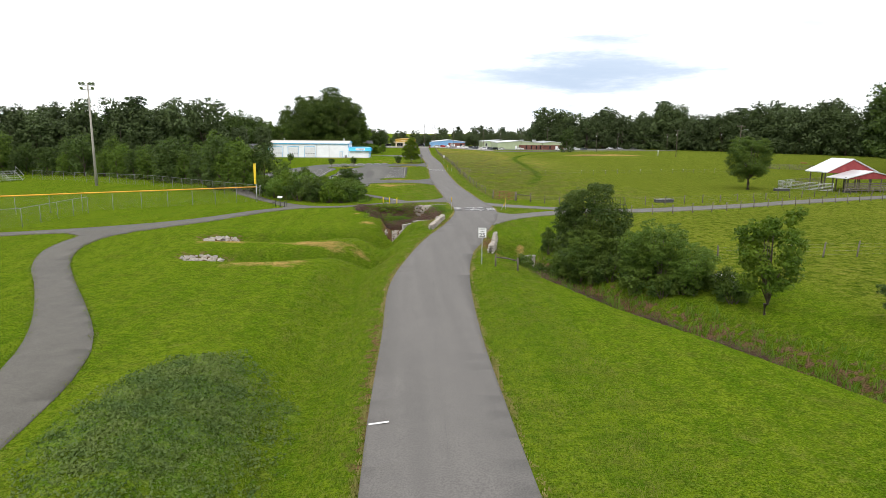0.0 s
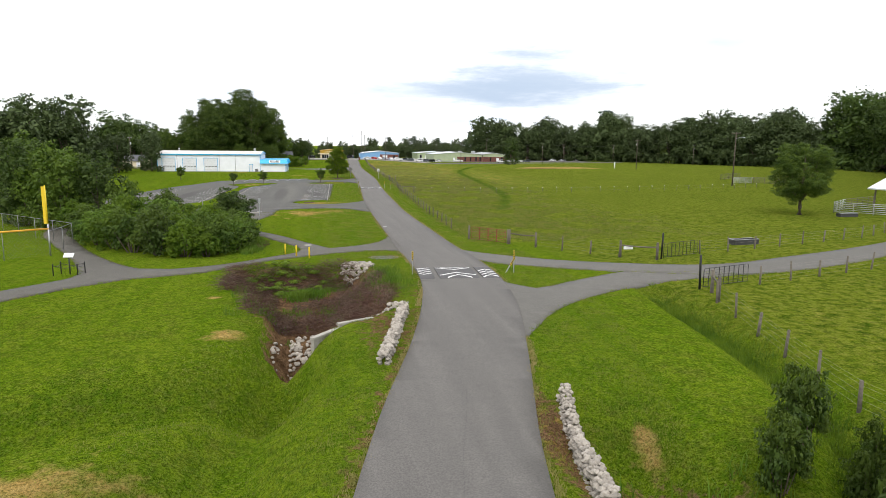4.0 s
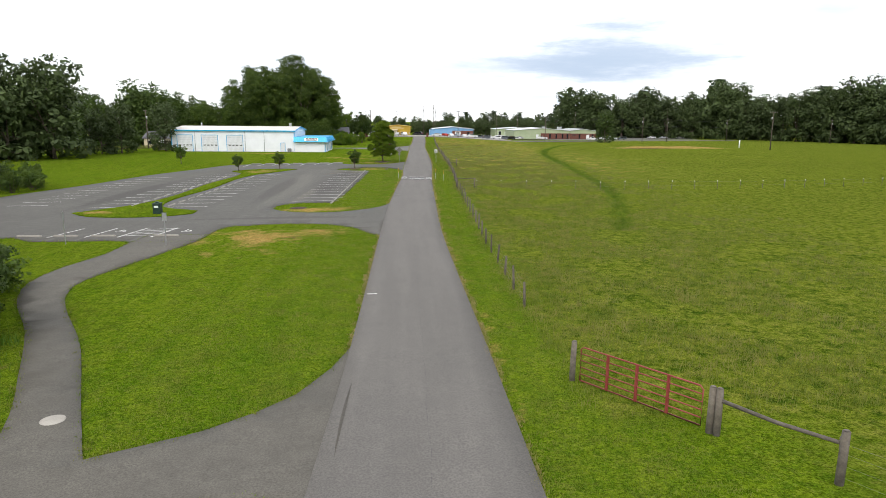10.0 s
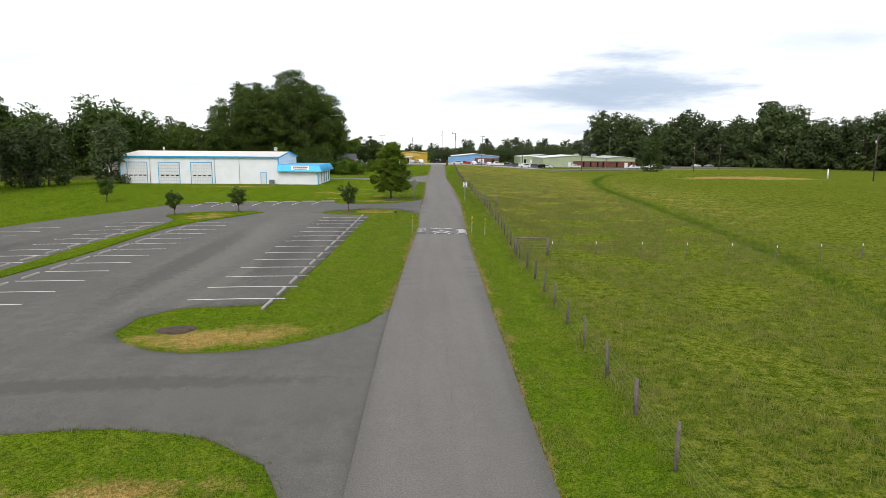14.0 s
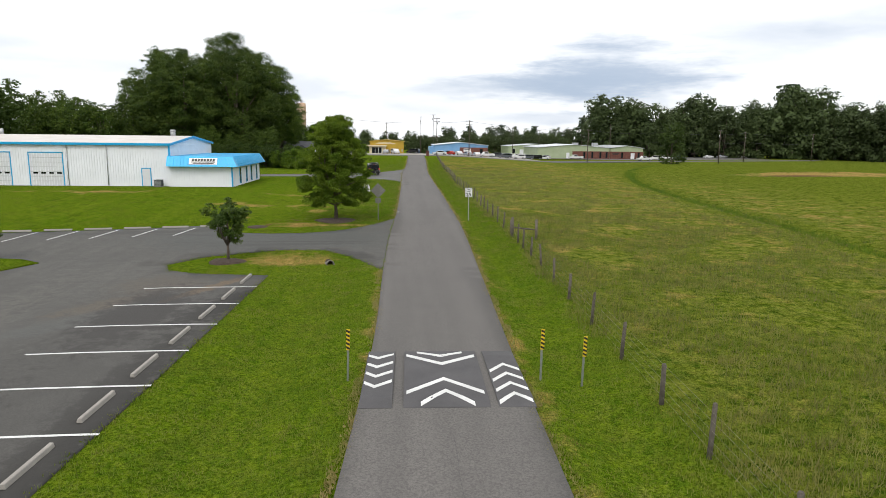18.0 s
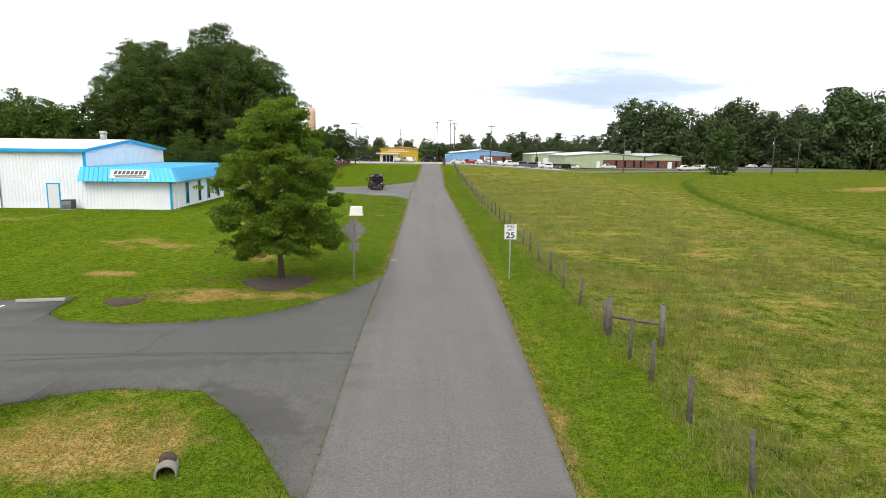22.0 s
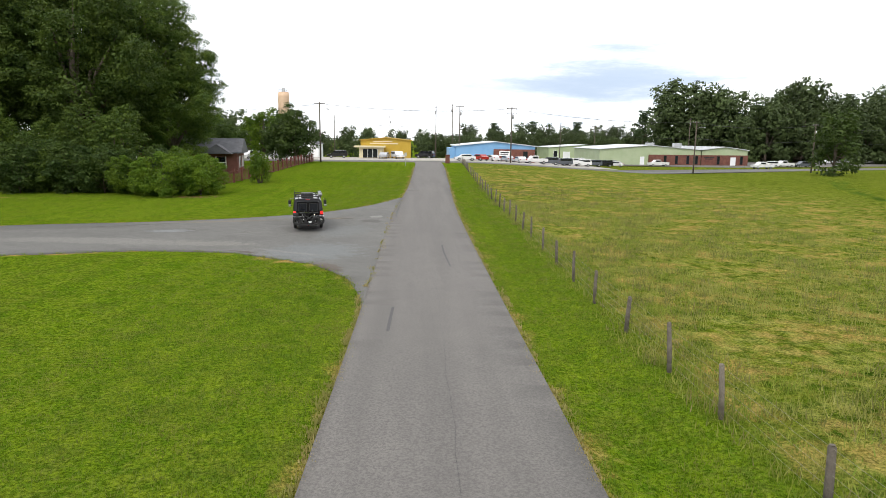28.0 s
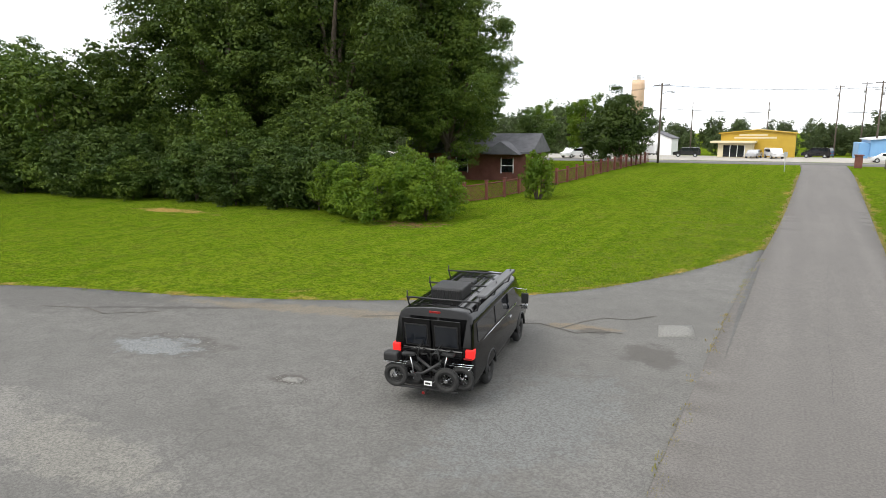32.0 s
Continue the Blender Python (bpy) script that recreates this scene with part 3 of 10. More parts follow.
def flow(pts, gap=1.5):
    """A smooth line through the points, about one point a gap."""
    p = [Vector((*q, 0)) for q in pts]
    out = []
    for i in range(len(p) - 1):
        a, b, c, d = p[max(i - 1, 0)], p[i], p[i + 1], p[min(i + 2, len(p) - 1)]
        n = max(1, int((c - b).length / gap))
        l0, l1 = (c - b).length, max((b - a).length, 0.01)
        l2 = max((d - c).length, 0.01)
        m0 = (c - b) if i == 0 else ((c - b) / l0 + (b - a) / l1) * 0.5 * l0
        m1 = (c - b) if i == len(p) - 2 else ((d - c) / l2 + (c - b) / l0) * 0.5 * l0
        for k in range(n):
            s = k / n
            q = (2 * s ** 3 - 3 * s * s + 1) * b + (s ** 3 - 2 * s * s + s) * m0 + (3 * s * s - 2 * s ** 3) * c + (s ** 3 - s * s) * m1
            out.append((q.x, q.y))
    out.append(tuple(pts[-1]))
    return out


EDGE_L, EDGE_R = flow(ROAD_LEFT), flow(ROAD_RIGHT)
OUT_ROAD = EDGE_L + EDGE_R[::-1]
OUT_PATH = [(8.25, 94), (8.35, 106.6)] + flow([(8.0, 106.6), (7.46, 104.2), (6.6, 101.9), (4.4, 99.4), (1.93, 97.9)]) + flow([(0.3, 101.2), (-2.2, 106.4), (-7.6, 116.9), (-7.1, 121.6), (-6.2, 126), (-5.3, 130.5)]) + [(-5.3, 133), (-9.9, 133)] + \
    flow([(-9.9, 128.8), (-9.8, 125.4), (-10.5, 121.3), (-10.3, 117.5), (-9, 114.2), (-5.6, 108.8), (-3, 103.75), (-1.5, 100.7), (-0.6, 97.8), (-0.8, 95.6), (-2.8, 93), (-5.7, 89.4), (-9.1, 87.2), (-11.5, 87.8), (-12.9, 89.6), (-19.4, 101.1), (-24, 112), (-27, 125)]) + \
    flow([(-30, 125), (-26.5, 111), (-23.5, 105), (-16.4, 90.4), (-14.4, 83.6), (-18, 77.2), (-24.2, 70.5), (-30, 66.5), (-37.3, 63), (-60, 55)]) + \
    flow([(-60, 52.5), (-37, 60.5), (-31.0, 62.6), (-29.2, 61.0), (-29.1, 57.8), (-28.4, 53.3), (-25.8, 46.7), (-23.3, 42.3), (-19.2, 34.4), (-17.4, 30.2), (-16.3, 26.5), (-15.5, 20), (-15, 5), (-15, -40)]) + \
    flow([(-12, -40), (-12.1, 10), (-12.26, 19.4), (-12.4, 21.5), (-12.9, 25.4), (-13.7, 28.8), (-14.7, 31.3), (-17.5, 36.6), (-21.6, 43.9), (-24.5, 49.7), (-26.3, 55.8), (-26.2, 61.0), (-25.0, 63.6), (-22.4, 67.2), (-16.2, 75), (-12.3, 80), (-10.3, 82.6), (-7.5, 84.4), (-2.6, 90.9), (0.3, 93.2), (2.15, 94.4), (5, 95.7), (6.6, 95.9), (7.6, 95.2), (8.0, 94)])
OUT_LOT = [(8.4, 132.0)] + flow([(8.2, 132.3), (6.84, 134.1), (5.9, 136.2), (3.9, 137.8), (1.3, 138.4), (-2.2, 138), (-4.8, 137.2), (-5.3, 134), (-5.3, 130.5)]) + \
    flow([(-9.9, 129.5), (-10.5, 130.4), (-17.5, 130.4), (-19.5, 132), (-22, 131), (-36, 133), (-38, 162), (-35, 175), (-31, 195), (-27, 203.3), (-24, 207.6), (-20.4, 209.2), (-12, 210.7), (-7, 211.9), (-3.4, 213.0), (-2.35, 213.1), (-2.25, 211.4), (-2.0, 210.4), (-1.0, 209.6), (1.5, 209.2), (5.5, 210.2), (8.5, 213.8), (10.1, 217.3)]) + \
    [(10.35, 217), (9.95, 197)] + flow([(9.7, 197.2), (7.5, 201.3), (6, 203.1), (3.4, 203.3), (1.8, 202.5), (-0.8, 201.1), (-2.1, 199), (-1.5, 197.4), (0.2, 196.5)]) + \
    flow([(3.9, 196), (3.6, 187), (3.2, 175), (2.9, 165), (2.2, 153)]) + flow([(-2.2, 152.3), (-3.4, 150.5), (-3.3, 148), (-0.8, 145.5), (2.3, 145.2), (5.2, 146.8), (7.5, 149.7), (8.4, 152.5)]) + [(8.7, 152.6)]
OUT_DRIVE = [(11.75, 303.5)] + flow([(11.4, 303), (9, 296.5), (5.9, 291.1), (1.75, 287.5), (-4.8, 284.4), (-12.1, 282.3), (-20, 278.6), (-40, 276), (-70, 275)]) + \
    flow([(-70, 262), (-30, 262.5), (-13.3, 266.1), (-5.4, 269.3), (-1.5, 271.9), (0.9, 272.6), (3.9, 272.3), (6.3, 270.7), (7.95, 269.6), (9.2, 267.8), (10, 266.3), (10.7, 263.4), (10.9, 261.8)]) + [(11.2, 261.5)]
OUT_FARM_A = [(12.8, 95.0)] + flow([(13.4, 95.0), (14.4, 93.2), (16.7, 90.2), (19.4, 87.6), (24, 85.2), (29.75, 83.8), (40, 87.0), (53.5, 92.7), (63, 98), (87, 108.6), (120, 124)]) + \
    flow([(120, 119.5), (82, 102.4), (57.5, 90.6), (50, 87.0), (40, 82.2), (29.6, 79.6), (24, 80.6), (22.2, 81.4), (19.7, 82.8), (16.75, 84.7), (14.5, 86.4), (13.3, 88.2)]) + [(12.7, 88.6)]
OUT_FARM_B = [(9.6, 67.0)] + flow([(10.4, 67.2), (13.7, 71.9), (18.1, 75.3), (21.7, 77.2), (29.3, 79.4)]) + [(29.6, 80.2)] + flow([(24, 81.3), (22.0, 81.6), (19.9, 80.4), (16.6, 78.4), (14, 76.9), (12.9, 78.6), (12.5, 80)]) + [(12.0, 80)]
OUT_CROSS = [(-90, 366), (60, 366), (110, 395), (190, 425), (190, 434), (108, 404), (56, 377), (-90, 377)]
OUT_YARD = [(-110, 377), (46, 377), (60, 386), (60, 440), (20, 470), (-110, 470)]
OUT_SCHOOL_LOT = [(52, 415), (100, 412), (175, 440), (175, 474), (56, 474)]


def inside(x, y, poly):
    """True where x, y lie in the polygon."""
    res = np.zeros(np.shape(x), bool)
    n = len(poly)
    for i in range(n):
        (ax, ay), (bx, by) = poly[i], poly[(i + 1) % n]
        if ay == by:
            continue
        c = (ay > y) != (by > y)
        res ^= c & (x < (bx - ax) * (y - ay) / (by - ay) + ax)
    return res


PAVED = [OUT_ROAD, OUT_PATH, OUT_LOT, OUT_DRIVE, OUT_FARM_A, OUT_FARM_B, OUT_CROSS, OUT_YARD, OUT_SCHOOL_LOT]


def paved(x, y):
    res = np.zeros(np.shape(x), bool)
    for poly in PAVED:
        xs, ys = [p[0] for p in poly], [p[1] for p in poly]
        box = (x >= min(xs)) & (x <= max(xs)) & (y >= min(ys)) & (y <= max(ys))
        if box.any():
            hit = np.zeros(np.shape(x), bool)
            hit[box] = inside(x[box], y[box], poly)
            res |= hit
    return res


def blob(x, y, cx, cy, rx, ry):
    """1 inside an ellipse, falling to 0 at its rim."""
    return np.clip(1.4 - 1.4 * np.hypot((x - cx) / rx, (y - cy) / ry), 0, 1)


FENCE_LINE = [(15.9, 100.5), (15.8, 112), (16.05, 130), (16.45, 141), (16.6, 150), (16.9, 160), (17.0, 168), (17.55, 180), (18.0, 191), (18.36, 200), (18.45, 210), (18.6, 222), (18.9, 235), (19.15, 246), (19.2, 262), (19.9, 280), (20.4, 300), (21.3, 340), (22.2, 364)]


def axis(stops):
    """Grid lines: (from, to, gap) runs joined."""
    out = []
    for a, b, g in stops:
        out += list(np.arange(a, b, g))
    return np.array(out + [stops[-1][1]])


GX = axis([(-2600, -400, 200), (-400, -120, 28), (-120, -45, 3.0), (-45, -22, 1.2), (-22, 27, 0.7), (27, 48, 0.9), (48, 60, 1.5), (60, 140, 4.0), (140, 420, 28), (420, 2600, 218)])
GY = axis([(-500, -60, 44), (-60, 0, 3.0), (0, 110, 0.7), (110, 330, 0.9), (330, 380, 1.5), (380, 500, 4.0), (500, 800, 30), (800, 3000, 220)])
gx, gy = np.meshgrid(GX, GY)
gz = height(gx, gy)
on_paved = paved(gx, gy)
rough_bit = np.array([noise.noise(Vector((a * 0.5, b * 0.5, 0))) for a, b in zip(gx.ravel(), gy.ravel())]).reshape(gx.shape)
gz = gz + np.where(on_paved, -0.05, 0.03 * rough_bit)
nx, ny = len(GX), len(GY)
verts = np.stack([gx.ravel(), gy.ravel(), gz.ravel()], 1)
ii = (np.arange(ny - 1)[:, None] * nx + np.arange(nx - 1)[None, :]).ravel()
quads = np.stack([ii, ii + 1, ii + nx + 1, ii + nx], 1)


def mesh_from(name, v, f, mats=(), smooth=False):
    """A mesh from arrays of vertices and of faces that all have the same number of corners."""
    me = bpy.data.meshes.new(name)
    v, f = np.asarray(v, np.float32), np.asarray(f, np.int32)
    k = f.shape[1]
    me.vertices.add(len(v))
    me.vertices.foreach_set("co", v.ravel())
    me.loops.add(f.size)
    me.loops.foreach_set("vertex_index", f.ravel())
    me.polygons.add(len(f))
    me.polygons.foreach_set("loop_start", np.arange(0, f.size, k, dtype=np.int32))
    if smooth:
        me.polygons.foreach_set("use_smooth", np.ones(len(f), bool))
    me.update(calc_edges=True)
    for m in mats:
        me.materials.append(m)
    return me


ground_me = mesh_from("ground", verts, quads, [M_GROUND], True)
fx = np.interp(gy, [p[1] for p in FENCE_LINE], [p[0] for p in FENCE_LINE])
z_field = np.where((gy > 100) & (gy < 366), step(gx - fx, -0.4, 0.8), 0.0)
z_field = np.where(gy >= 366, step(gx, 24, 30), z_field)
low = (gy <= 100)
z_field = np.where(low, step(gx, 19, 24) * np.where(gy < 40, step(gx, 24, 30), 1), z_field)
z_field = np.where((gy > 330) & (gx < -20), 0.2, z_field)
z_dry = np.zeros_like(gx)
for b in ((-1.0, 132.0, 6.0, 5.0, 0.62), (3.0, 134.0, 4, 3, 0.55), (1.2, 147.5, 5.5, 2.4, 0.75), (4.2, 200.4, 4.2, 2.6, 0.78), (2.9, 213.6, 4.6, 2.4, 0.66), (-3.2, 217.8, 2.4, 0.9, 0.85), (6.4, 213.6, 2.6, 1.2, 0.6), (6, 204, 5, 3, 0.3), (-4.5, 133, 3, 3, 0.4),
          (-6.5, 56.5, 6, 2.2, 0.7), (-9, 48, 6, 2.0, 0.45), (10.1, 55.9, 0.7, 0.9, 1.0), (8.7, 57.5, 1.4, 6, 0.6), (-14, 58, 7, 2.0, 0.5), (-3.1, 69.6, 1.1, 0.9, 0.9), (-4.4, 76.3, 0.8, 0.6, 0.8), (6.4, 92, 2.4, 1.8, 0.4), (1.0, 237, 9, 5, 0.35), (-3, 226, 10, 5, 0.35),
          (11.5, 58.3, 0.8, 1.6, 0.8), (-28, 301, 6, 1.5, 0.7), (-2, 130, 8, 8, 0.35), (-22, 236, 14, 4, 0.4), (3.0, 223, 1.6, 2.5, 0.6), (6.8, 230, 1.5, 4, 0.35), (-16, 147, 4, 2, 0.6), (4, 286.5, 9, 1.2, 0.4), (88, 279, 20, 4.0, 1.0), (102, 282, 14, 3.0, 0.9)):
    z_dry = np.maximum(z_dry, b[4] * blob(gx, gy, *b[:4]))
z_dry = np.maximum(z_dry, z_field * (0.03 + 0.29 * step(gy, 160, 225) * (1 - step(gy, 330, 400)) * (1 - step(gx, 45, 70))))
tr, _ = far_from(gx, gy, TRACK)
z_dry = z_dry * (1 - np.exp(-(tr / 2.2) ** 2))
d_l = gx - np.interp(gy, [p[1] for p in ROAD_LEFT], [p[0] for p in ROAD_LEFT])
d_r = gx - np.interp(gy, [p[1] for p in ROAD_RIGHT], [p[0] for p in ROAD_RIGHT])
z_earth = np.zeros_like(gx)
for b in ((4.2, 70, 1.6, 6, 0.7), (6.3, 91.8, 1.9, 1.7, 0.55), (8.6, 57.5, 1.1, 6, 0.9), (10.1, 55.7, 2.2, 2.0, 0.8), (-5.2, 101.0, 1.4, 5.5, 0.85), (0.5, 213.0, 0.8, 0.8, 1), (-16.3, 61.2, 2.7, 2.4, 0.9), (-15.5, 52.2, 2.5, 2.0, 0.8),
          (1.3, 131.8, 0.9, 0.7, 0.8), (2.2, 216.5, 2.4, 0.6, 0.7), (-8.5, 303, 4, 2, 0.5), (84, 277, 12, 2.2, 0.75)):
    z_earth = np.maximum(z_earth, b[4] * blob(gx, gy, *b[:4]))
z_earth = np.maximum(z_earth, 1.0 * in_basin(gx, gy, 0.85, 1.12))
rim_d, _ = far_from(gx, gy, OUT_DRIVE)
z_dry = np.maximum(z_dry, 0.62 * np.exp(-(rim_d / 0.42) ** 2) * (gy > 255))
z_dry = np.maximum(z_dry, 0.50 * np.exp(-((d_r - 0.1) / 0.45) ** 2) * (gy > 100) * (gy < 350))
z_dry = np.maximum(z_dry, 0.42 * np.exp(-((d_l + 0.1) / 0.40) ** 2) * (gy > 150) * (gy < 350))
cd, _ = far_from(gx, gy, CREEK)
z_earth = np.maximum(z_earth, 0.8 * np.clip(1.2 - cd / 1.9, 0, 1) * (gy < 56))
z_earth = np.maximum(z_earth, 0.55 * np.exp(-((d_l + 0.15) / 0.35) ** 2) * (gy < 80))
z_vine = 0.9 * blob(gx, gy, -7.6, 21.0, 4.6, 8.0)
attr = ground_me.color_attributes.new("zone", "FLOAT_COLOR", "POINT")
attr.data.foreach_set("color", np.stack([z_field.ravel(), z_dry.ravel(), z_earth.ravel(), z_vine.ravel()], 1).astype(np.float32).ravel())
ground = tagged(new("ground", ground_me), "gently rolling green lawn and pasture with tan dry patches", "ground", kind="structure")

# ---- paving ----


def plate(outline, lift, gap=1.2, skirt=0.12):
    """A paved sheet that follows the ground: outline, filled with a grid, with a skirt round its edge."""
    from mathutils import geometry
    pts = [Vector(p) for p in outline]
    n = len(pts)
    xs, ys = [p.x for p in pts], [p.y for p in pts]
    ax, ay = np.meshgrid(np.arange(min(xs) + gap / 2, max(xs), gap), np.arange(min(ys) + gap / 2, max(ys), gap))
    keep = inside(ax, ay, outline)
    pts += [Vector((a, b)) for a, b in zip(ax[keep], ay[keep])]
    co, ed, fa, _, _, _ = geometry.delaunay_2d_cdt(pts, [(i, (i + 1) % n) for i in range(n)], [], 1, 1e-4)
    cx, cy = np.array([c.x for c in co]), np.array([c.y for c in co])
    cz = height(cx, cy) + lift
    bm = bmesh.new()
    vs = [bm.verts.new((a, b, c)) for a, b, c in zip(cx, cy, cz)]
    for f in fa:
        try:
            face = bm.faces.new([vs[i] for i in f])
            if face.calc_area() < 1e-7:
                bm.faces.remove(face)
        except ValueError:
            pass
    bm.normal_update()
    for f in bm.faces:
        if f.normal.z < 0:
            f.normal_flip()
    rim = [e for e in bm.edges if e.is_boundary]
    ext = bmesh.ops.extrude_edge_only(bm, edges=rim)
    for v in ext["geom"]:
        if isinstance(v, bmesh.types.BMVert):
            v.co.z -= skirt
    for f in bm.faces:
        f.smooth = True
    return bm


def mesh_of(name, bm, *mats):
    me = bpy.data.meshes.new(name)
    bm.to_mesh(me)
    bm.free()
    for m in mats:
        me.materials.append(m)
    return me


def part(name, bm, material, parent, label=""):
    """Links a bmesh (or a ready mesh) as one mesh object under a thing or a part."""
    me = bm if isinstance(bm, bpy.types.Mesh) else mesh_of(name, bm, material)
    ob = new(name, me)
    ob.parent = parent
    if label:
        ob["label"] = label
    return ob


def structure(name, bm, material, label, category=""):
    return tagged(new(name, mesh_of(name, bm, material)), label, category, kind="structure")


structure("road", plate(OUT_ROAD, 0.065), M_ROAD, "narrow grey asphalt road without centre line", "road")
structure("footpath", plate(OUT_PATH, 0.025), M_PATH, "winding grey asphalt footpath across the lawn", "path")
structure("parking_lot", plate(OUT_LOT, 0.022, 2.0), M_LOT, "worn dark asphalt car park with white stalls", "car park")
structure("side_drive", plate(OUT_DRIVE, 0.025), M_DRIVE, "cracked and patched old asphalt side drive", "driveway")
structure("farm_drive", plate(OUT_FARM_A, 0.022), M_GRAVEL, "pale grey farm drive leading to the barn", "driveway")
structure("farm_drive_spur", plate(OUT_FARM_B, 0.018), M_GRAVEL, "pale grey spur joining the farm drive", "driveway")
structure("cross_street", plate(OUT_CROSS, 0.03, 4.0), M_DRIVE, "asphalt cross street at the end of the road", "road")
structure("yard_pavement", plate(OUT_YARD, 0.02, 4.0), M_CONCRETE, "pale concrete forecourt of the business buildings", "pavement")
structure("school_lot", plate(OUT_SCHOOL_LOT, 0.03, 4.0), M_ROAD, "asphalt car park before the long brick building", "car park")

# ---- shaping tools ----


def box(bm, x0, y0, z0, x1, y1, z1, bevel=0.0, m=None):
    """A box between two corners, optionally with rounded edges, moved by m."""
    r = bmesh.ops.create_cube(bm, size=1)
    vs = r["verts"]
    for v in vs:
        v.co = Vector(((x0 + x1) / 2 + v.co.x * (x1 - x0), (y0 + y1) / 2 + v.co.y * (y1 - y0), (z0 + z1) / 2 + v.co.z * (z1 - z0)))
    if bevel:
        es = list({e for v in vs for e in v.link_edges})
        r = bmesh.ops.bevel(bm, geom=es, offset=bevel, segments=2, affect="EDGES", profile=0.6)
        vs = list({v for f in r["faces"] for v in f.verts} | {v for v in vs if v.is_valid})
    if m is not None:
        bmesh.ops.transform(bm, matrix=m, verts=[v for v in vs if v.is_valid])
    return bm


def tube(bm, pts, radii, segs=8, cap=True):
    """A tapered tube along points."""
    pts = [Vector(p) for p in pts]
    if not isinstance(radii, (list, tuple)):
        radii = [radii] * len(pts)
    rings = []
    for i, p in enumerate(pts):
        d = (pts[min(i + 1, len(pts) - 1)] - pts[max(i - 1, 0)]).normalized()
        q = d.to_track_quat("Z", "Y")
        rings.append([bm.verts.new(p + q @ Vector((radii[i] * math.cos(2 * math.pi * k / segs), radii[i] * math.sin(2 * math.pi * k / segs), 0))) for k in range(segs)])
    for a, b in zip(rings, rings[1:]):
        for k in range(segs):
            f = bm.faces.new((a[k], a[(k + 1) % segs], b[(k + 1) % segs], b[k]))
            f.smooth = True
    if cap:
        bm.faces.new(rings[0][::-1])
        bm.faces.new(rings[-1])
    return bm


def ring_tube(bm, centre, radius, thick, segs=28, sides=8, m=None):
    """A torus in the xz plane."""
    c = Vector(centre)
    rows = []
    for i in range(segs):
        a = 2 * math.pi * i / segs
        u = Vector((math.cos(a), 0, math.sin(a)))
        rows.append([bm.verts.new((m or Matrix()) @ (c + u * (radius + thick * math.cos(2 * math.pi * k / sides)) + Vector((0, thick * math.sin(2 * math.pi * k / sides), 0)))) for k in range(sides)])
    for i in range(segs):
        a, b = rows[i], rows[(i + 1) % segs]
        for k in range(sides):
            f = bm.faces.new((a[k], a[(k + 1) % sides], b[(k + 1) % sides], b[k]))
            f.smooth = True
    return bm


def prism(bm, profile, x0, x1, m=None):
    """A profile of (y, z) points drawn out along x."""
    a = [bm.verts.new((m or Matrix()) @ Vector((x0, y, z))) for y, z in profile]
    b = [bm.verts.new((m or Matrix()) @ Vector((x1, y, z))) for y, z in profile]
    n = len(profile)
    for i in range(n):
        bm.faces.new((a[i], a[(i + 1) % n], b[(i + 1) % n], b[i]))
    bm.faces.new(a[::-1])
    bm.faces.new(b)
    bmesh.ops.recalc_face_normals(bm, faces=bm.faces)
    return bm


def empty(name, x, y, z, turn=0.0):
    ob = new(name)
    ob.empty_display_size = 0.2
    ob.matrix_world = pose(x, y, z, 0, 0, turn)
    return ob


def boxes(*rows, bevel=0.0):
    bm = bmesh.new()
    for r in rows:
        box(bm, *r, bevel=bevel)
    return bm


# ---- trees: built once by kind, then copied ----


def leaf_cloud(name, lobes, count, size, material, seed, droop=0.15, flat=0.9, jitter=0.42, inner=(), inner_share=0.25, bowl=0.45, inner_size=1.7):
    """Leaves on the upper shells of clumps (centre, radii), and a looser dark filling round the inner lobes."""
    rng = np.random.default_rng(seed)
    n_in = int(count * inner_share) if inner else 0
    cen, rad = [], []
    for group, n in ((inner, n_in), (lobes, count - n_in)):
        if not n:
            continue
        w = np.array([l[1][0] * l[1][1] + l[1][2] ** 2 for l in group])
        pick = rng.choice(len(group), n, p=w / w.sum())
        cen.append(np.array([l[0] for l in group], float)[pick])
        rad.append(np.array([l[1] for l in group], float)[pick])
    cen, rad = np.concatenate(cen), np.concatenate(rad)
    u = rng.normal(size=(count, 3))
    u /= np.linalg.norm(u, axis=1)[:, None]
    u[:, 2] = np.where((rng.random(count) < bowl) & (np.arange(count) >= n_in), np.abs(u[:, 2]), u[:, 2])
    depth = (1 - 0.40 * rng.random(count) ** 2.0) * (1 + 0.09 * rng.normal(size=count))
    depth[:n_in] *= 0.82
    c = cen + u * rad * depth[:, None]
    c[:, 2] -= droop * size * rng.random(count)
    nrm = u * flat + rng.normal(scale=jitter, size=(count, 3)) + np.array([0, 0, 0.35])
    nrm /= np.linalg.norm(nrm, axis=1)[:, None]
    t = rng.normal(size=(count, 3))
    t -= (t * nrm).sum(1)[:, None] * nrm
    t /= np.linalg.norm(t, axis=1)[:, None]
    b = np.cross(nrm, t)
    s = size * (0.6 + 0.8 * rng.random(count))[:, None]
    s[:n_in] *= inner_size
    v = np.stack([c - t * s, c - b * s * 0.52 + nrm * s * 0.14, c + t * s, c + b * s * 0.52 + nrm * s * 0.14], 1).reshape(-1, 3)
    f = np.arange(count * 4).reshape(-1, 4)
    return mesh_from(name, v, f, [material])


